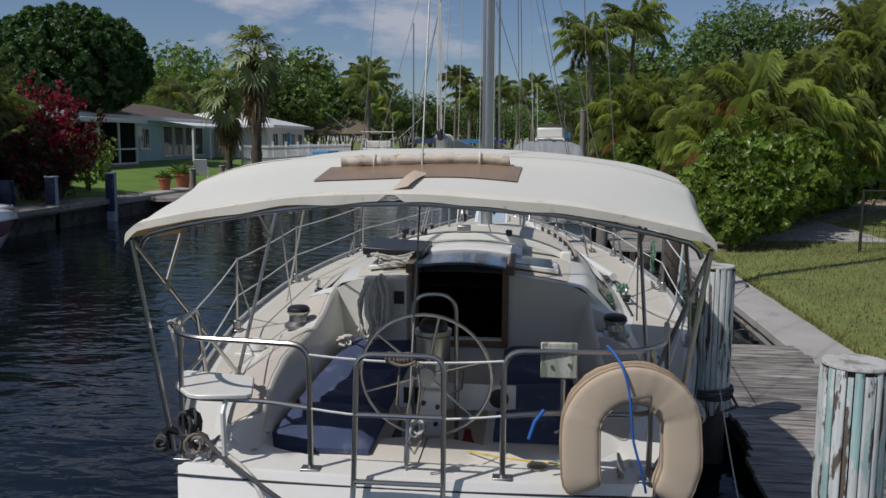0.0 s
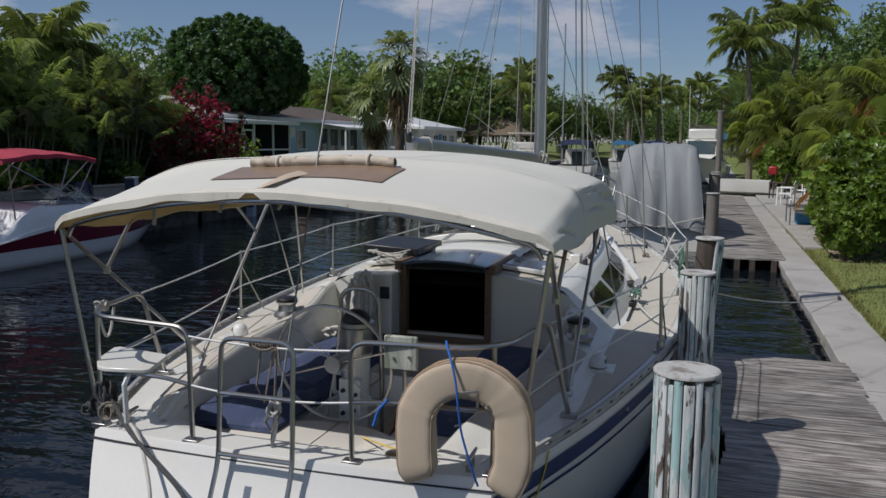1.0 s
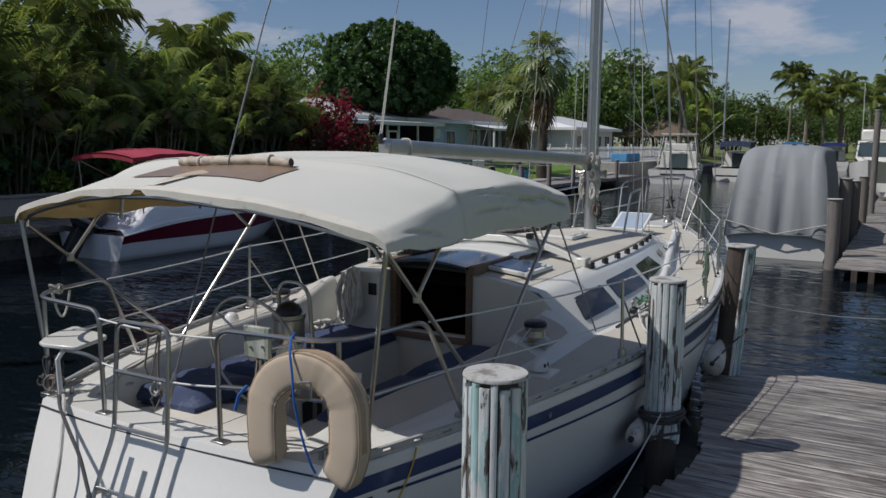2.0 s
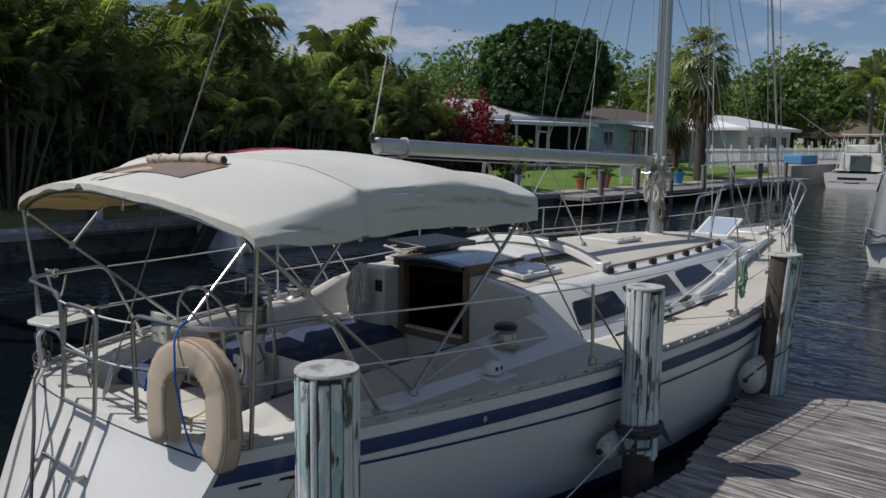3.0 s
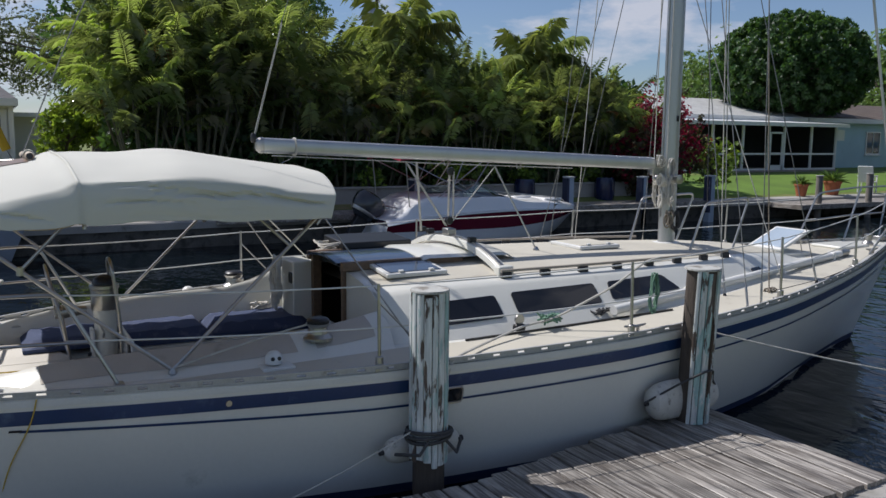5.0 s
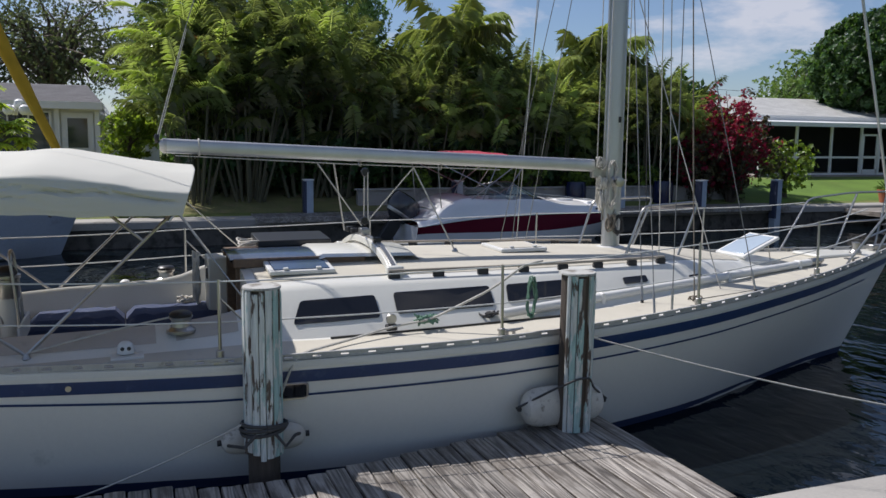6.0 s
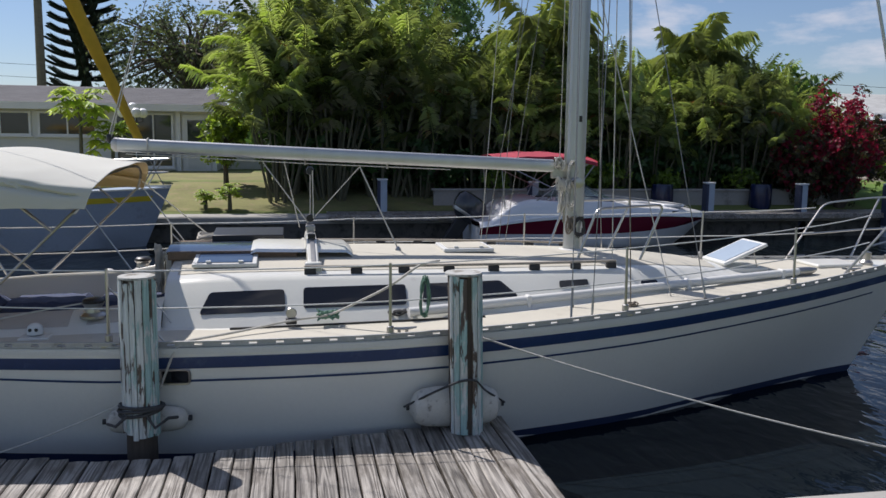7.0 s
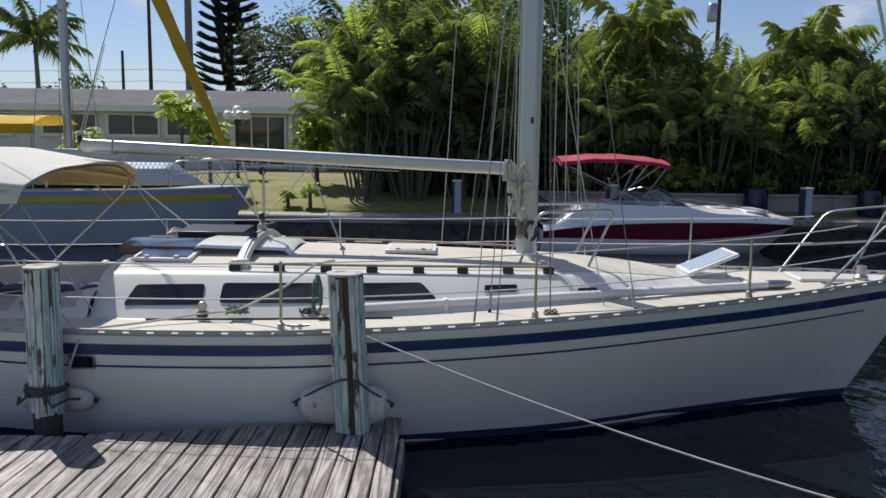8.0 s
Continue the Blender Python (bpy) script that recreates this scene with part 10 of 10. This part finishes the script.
def papaya(at, h, seed, label):
    rnd = random.Random(seed)
    big = min(1.0, 0.25 + 0.35 * h)
    t = thing("papaya_tree", at, label, "tree", "papaya trees", local=True)
    wood, crown = Shape(), Shape()
    wood.tube([(0, 0, -0.1), (0.03, 0, h * 0.5), (0, 0, h)], [0.06, 0.05, 0.04], 7)
    for k in range(30):
        a, lift = k * 2.4, rnd.uniform(-0.3, 1.0)
        d = Vector((math.cos(a) * math.cos(lift), math.sin(a) * math.cos(lift), math.sin(lift)))
        base = Vector((0, 0, h - 0.35 * big * rnd.random()))
        hub = base + d * rnd.uniform(0.4, 0.75) * big
        wood.tube([base, hub], 0.01, 4, False)
        for j in range(9):
            b = 2 * math.pi * j / 9
            dd = (Vector((math.cos(b), math.sin(b), -0.25)) + d * 0.3).normalized()
            leaflet(crown, hub, dd, rnd.uniform(0.26, 0.42) * big, 0.085 * big, dd.cross(UP).normalized(), 0.35)
    part("trunk", wood, CANE, t)
    part("crown", crown, LIME, t, "bright yellow-green lobed leaves", smooth=False)
    return t


papaya((-15.0, -1.35, 0.9), 2.45, 58, "young papaya tree with bright leaves on lawn")
papaya((-14.9, -0.55, 0.9), 1.7, 59, "small papaya tree with bright leaves on lawn")
papaya((-15.2, -4.1, 0.95), 1.5, 60, "small papaya tree with bright leaves on lawn")
papaya((-13.4, 1.9, 0.75), 0.3, 61, "tiny papaya seedling on lawn")
papaya((-13.3, 2.5, 0.75), 0.42, 62, "tiny papaya seedling on lawn")

# the near bank: glossy shrubs before the palms
b0 = broad_tree("sea_grape_shrub", (5.3, 15.5, 0.28), 2.7, 1.45, 0.05, 120, 60, 0.17, SHRUB, 63, "dense bright green shrub beside the seawall", "bush", "seawall shrubs", clump_r=(0.10, 0.24), hollow=0.45)
for x, y, k0 in ((4.6, 13.8, 0.45), (5.1, 14.5, 0.72), (5.05, 16.7, 0.7), (6.1, 17.0, 1.0), (6.6, 18.3, 1.05), (7.5, 19.8, 1.1), (8.5, 21.4, 1.15), (9.6, 23.0, 1.2), (10.8, 24.8, 1.25), (5.8, 18.6, 0.75), (6.4, 20.6, 0.9), (7.0, 23.5, 0.95), (7.8, 28, 1.0), (8.4, 33, 1.0), (5.9, 37.5, 1.0), (5.6, 42, 1.05)):
    copy_thing(b0, scaled(x, y, 0.28, rnd.uniform(0, 360), k0 * rnd.uniform(0.93, 1.07)))
broad_tree("shade_tree", (10.4, 36.0, 0.3), 8.9, 3.9, 2.0, 200, 170, 0.14, BROAD, 64, "broad green tree rising behind the palms", clump_r=(0.18, 0.30))
feather_palm("coconut_palm", (6.55, 52.0, 0.3), 9.7, 26, 2.5, 65, "tall coconut palm above the near hedge", 0.16, 0.5)
feather_palm("coconut_palm", (4.5, 50.0, 0.3), 8.3, 28, 2.5, 66, "coconut palm above the near hedge", 0.16, -0.5)
feather_palm("coconut_palm", (15.85, 33.17, 0.3), 8.55, 20, 2.8, 67, "palm with orange-tinged fronds over the lawn", 0.13, 0.3)

# trees along the far reach of the canal
ft = broad_tree("shade_tree", (-21.6, 69.0, 0.9), 7.6, 3.6, 1.6, 150, 110, 0.20, BROAD, 72, "rounded yellow-green tree behind the white-roofed house", clump_r=(0.14, 0.26))
copy_thing(ft, scaled(-25.5, 74.0, 0.9, 140, 0.85))
royal = feather_palm("royal_palm", (-13.2, 66.0, 0.8), 6.3, 22, 2.6, 68, "royal palm beside the thatched hut", 0.2, 0.1)
coco = feather_palm("coconut_palm", (-16.0, 78.0, 0.8), 8.3, 22, 2.2, 69, "slim tall palm beyond the white roof", 0.13, 0.4)
for x, y, k0, src in ((-7.0, 98, 1.1, royal), (-3.6, 100, 1.2, royal), (-5.2, 98, 0.9, royal), (-30, 90, 1.0, coco), (-34, 96, 0.9, coco), (-9, 100, 1.1, coco), (0.5, 112, 1.1, coco), (-1.6, 120, 1.2, royal), (3.5, 118, 1.2, royal), (-20, 74, 0.95, coco), (-28, 60, 0.8, royal)):
    copy_thing(src, scaled(x, y, 0.9, rnd.uniform(0, 360), k0))
far = broad_tree("far_tree", (-15.5, 90, 0.9), 7.5, 4.6, 0.8, 130, 75, 0.25, BROAD, 70, "rounded green tree in distant treeline", "tree", "distant trees", clump_r=(0.16, 0.28))
for x, y, k0 in ((-21, 72, 1.0), (-26, 80, 1.1), (-32, 74, 1.0), (-38, 84, 1.2), (-12.5, 104, 1.1), (-8.5, 112, 1.1), (-4.5, 126, 1.2), (0.5, 134, 1.15), (5.5, 128, 1.2), (9, 112, 1.25), (10, 96, 1.2), (11, 80, 1.2), (10.5, 66, 1.1), (10, 54, 0.62), (-45, 78, 1.2),
                 (-30, 50, 0.75), (-36, 44, 0.8), (-33, 56, 0.8), (-19, 100, 1.2), (-27, 100, 1.3), (-9, 140, 1.5), (-3, 150, 1.5), (4, 150, 1.5), (-52, 66, 1.2), (-40, 30, 0.7), (-46, 38, 0.8),
                 (-60, -24, 0.75), (-54, -30, 0.7), (-62, 12, 0.6), (-58, 24, 0.65), (-50, 16, 0.6)):
    copy_thing(far, scaled(x, y, 0.8, rnd.uniform(0, 360), k0 * rnd.uniform(0.95, 1.3) * (0.74 if y > 94 and -30 < x < 10 else 1.1 if y > 60 else 1)))

# ---- dock planks, laid last ----
def dock(name, x0, x1, y0, y1, top, label, seed, pitch=0.142, edge=None):
    rnd = random.Random(seed)
    d = thing(name, (x0, y0, 0), label, "dock", kind="structure")
    s = Shape()
    for x in (x0 + 0.32, (x0 + x1) / 2, x1 - 0.2):
        s.box(x - 0.05, x + 0.05, y0 + 0.05, y1 - 0.05, top - 0.28, top - 0.045)
    part("stringer", s, PILEWOOD, d, "dark dock joists")
    part("fascia", Shape().box(x0 - 0.0, x1, y1 - 0.0, y1 + 0.04, top - 0.26, top - 0.05), PLANK, d, bevel=0.006)
    L, w, h = x1 - x0, pitch - 0.012, 0.04
    variants = []
    for k in range(6):
        sh = Shape()
        n = 6
        rows = []
        wob = [rnd.uniform(-0.003, 0.003) for _ in range(n + 1)]
        for i in range(n + 1):
            t = i / n
            e0, e1 = -w / 2 + wob[i], w / 2 + wob[(i + 3) % (n + 1)]
            cup = 0.003 * math.sin(t * 5 + k)
            rows.append([(L * t, e0, -h), (L * t, e0, -0.006), (L * t, e0 + 0.006, 0), (L * t, 0, cup), (L * t, e1 - 0.006, 0), (L * t, e1, -0.006), (L * t, e1, -h)])
        sh.grid(rows, True)
        sh.f += [tuple(range(7)), tuple(reversed(range(len(sh.v) - 7, len(sh.v))))]
        variants.append(to_mesh("plank", sh, PLANK))
    n = int((y1 - y0) / pitch)
    for i in range(n):
        y = y1 - (i + 0.5) * pitch
        start = interp(edge, y) if edge else x0
        off = Vector((start + rnd.uniform(-0.03, 0.02), y, top + rnd.uniform(-0.005, 0.004))) - ORIGIN[d.name]
        piece("plank", rnd.choice(variants), Matrix.Translation(off) @ pose(0, 0, 0, rnd.uniform(-0.8, 0.8), rnd.uniform(-0.15, 0.15), rnd.uniform(-0.25, 0.25)) @ Matrix.Diagonal(((x1 - start) / L, 1, 1, 1)), d)
    return d


dock("dock", 2.02, WALL_IN + 0.03, -5.6, DOCK_END, DOCK_TOP, "weathered grey timber plank dock beside the sailboat", 5, edge=[(1.6, 2.05), (2.1, 2.08), (2.55, 2.19), (2.95, 2.23), (3.3, 2.17), (3.7, 2.08), (4.55, 1.93), (5.7, 1.67)])
dock("far_dock", 2.34, WALL_IN + 0.12, 13.6, 36.4, DOCK_TOP, "sun-bleached timber plank dock further along", 6)

# ---- grass on the near lawn ----
rnd = random.Random(77)
s = Shape()
for i in range(34000):
    x, y = rnd.uniform(WALL_OUT + 0.02, 10.5), rnd.uniform(4.5, 20.0)
    if i < 3000:
        x = WALL_OUT + abs(rnd.gauss(0, 0.06))
    if noise.noise(Vector((x * 0.7, y * 0.7, 3))) < rnd.uniform(-0.55, 0.1) - 0.25:
        continue
    h, a, w = rnd.uniform(0.03, 0.075), rnd.uniform(0, 6.28), rnd.uniform(0.006, 0.012)
    z0 = 0.20 + 0.075 * min(1.0, max(0.0, (x - 4.01) / 0.39))
    dx, dy = math.cos(a), math.sin(a)
    l = rnd.uniform(-0.03, 0.03)
    k = len(s.v)
    s.v += [(x - dx * w, y - dy * w, z0), (x + dx * w, y + dy * w, z0), (x + dy * l, y - dx * l, z0 + h)]
    s.f.append((k, k + 1, k + 2))
thing("grass", (7, 10, 0.27), "short sunlit lawn grass beside the seawall", "grass", kind="stuff", shape=s, material=GRASSBLADE, smooth=False)
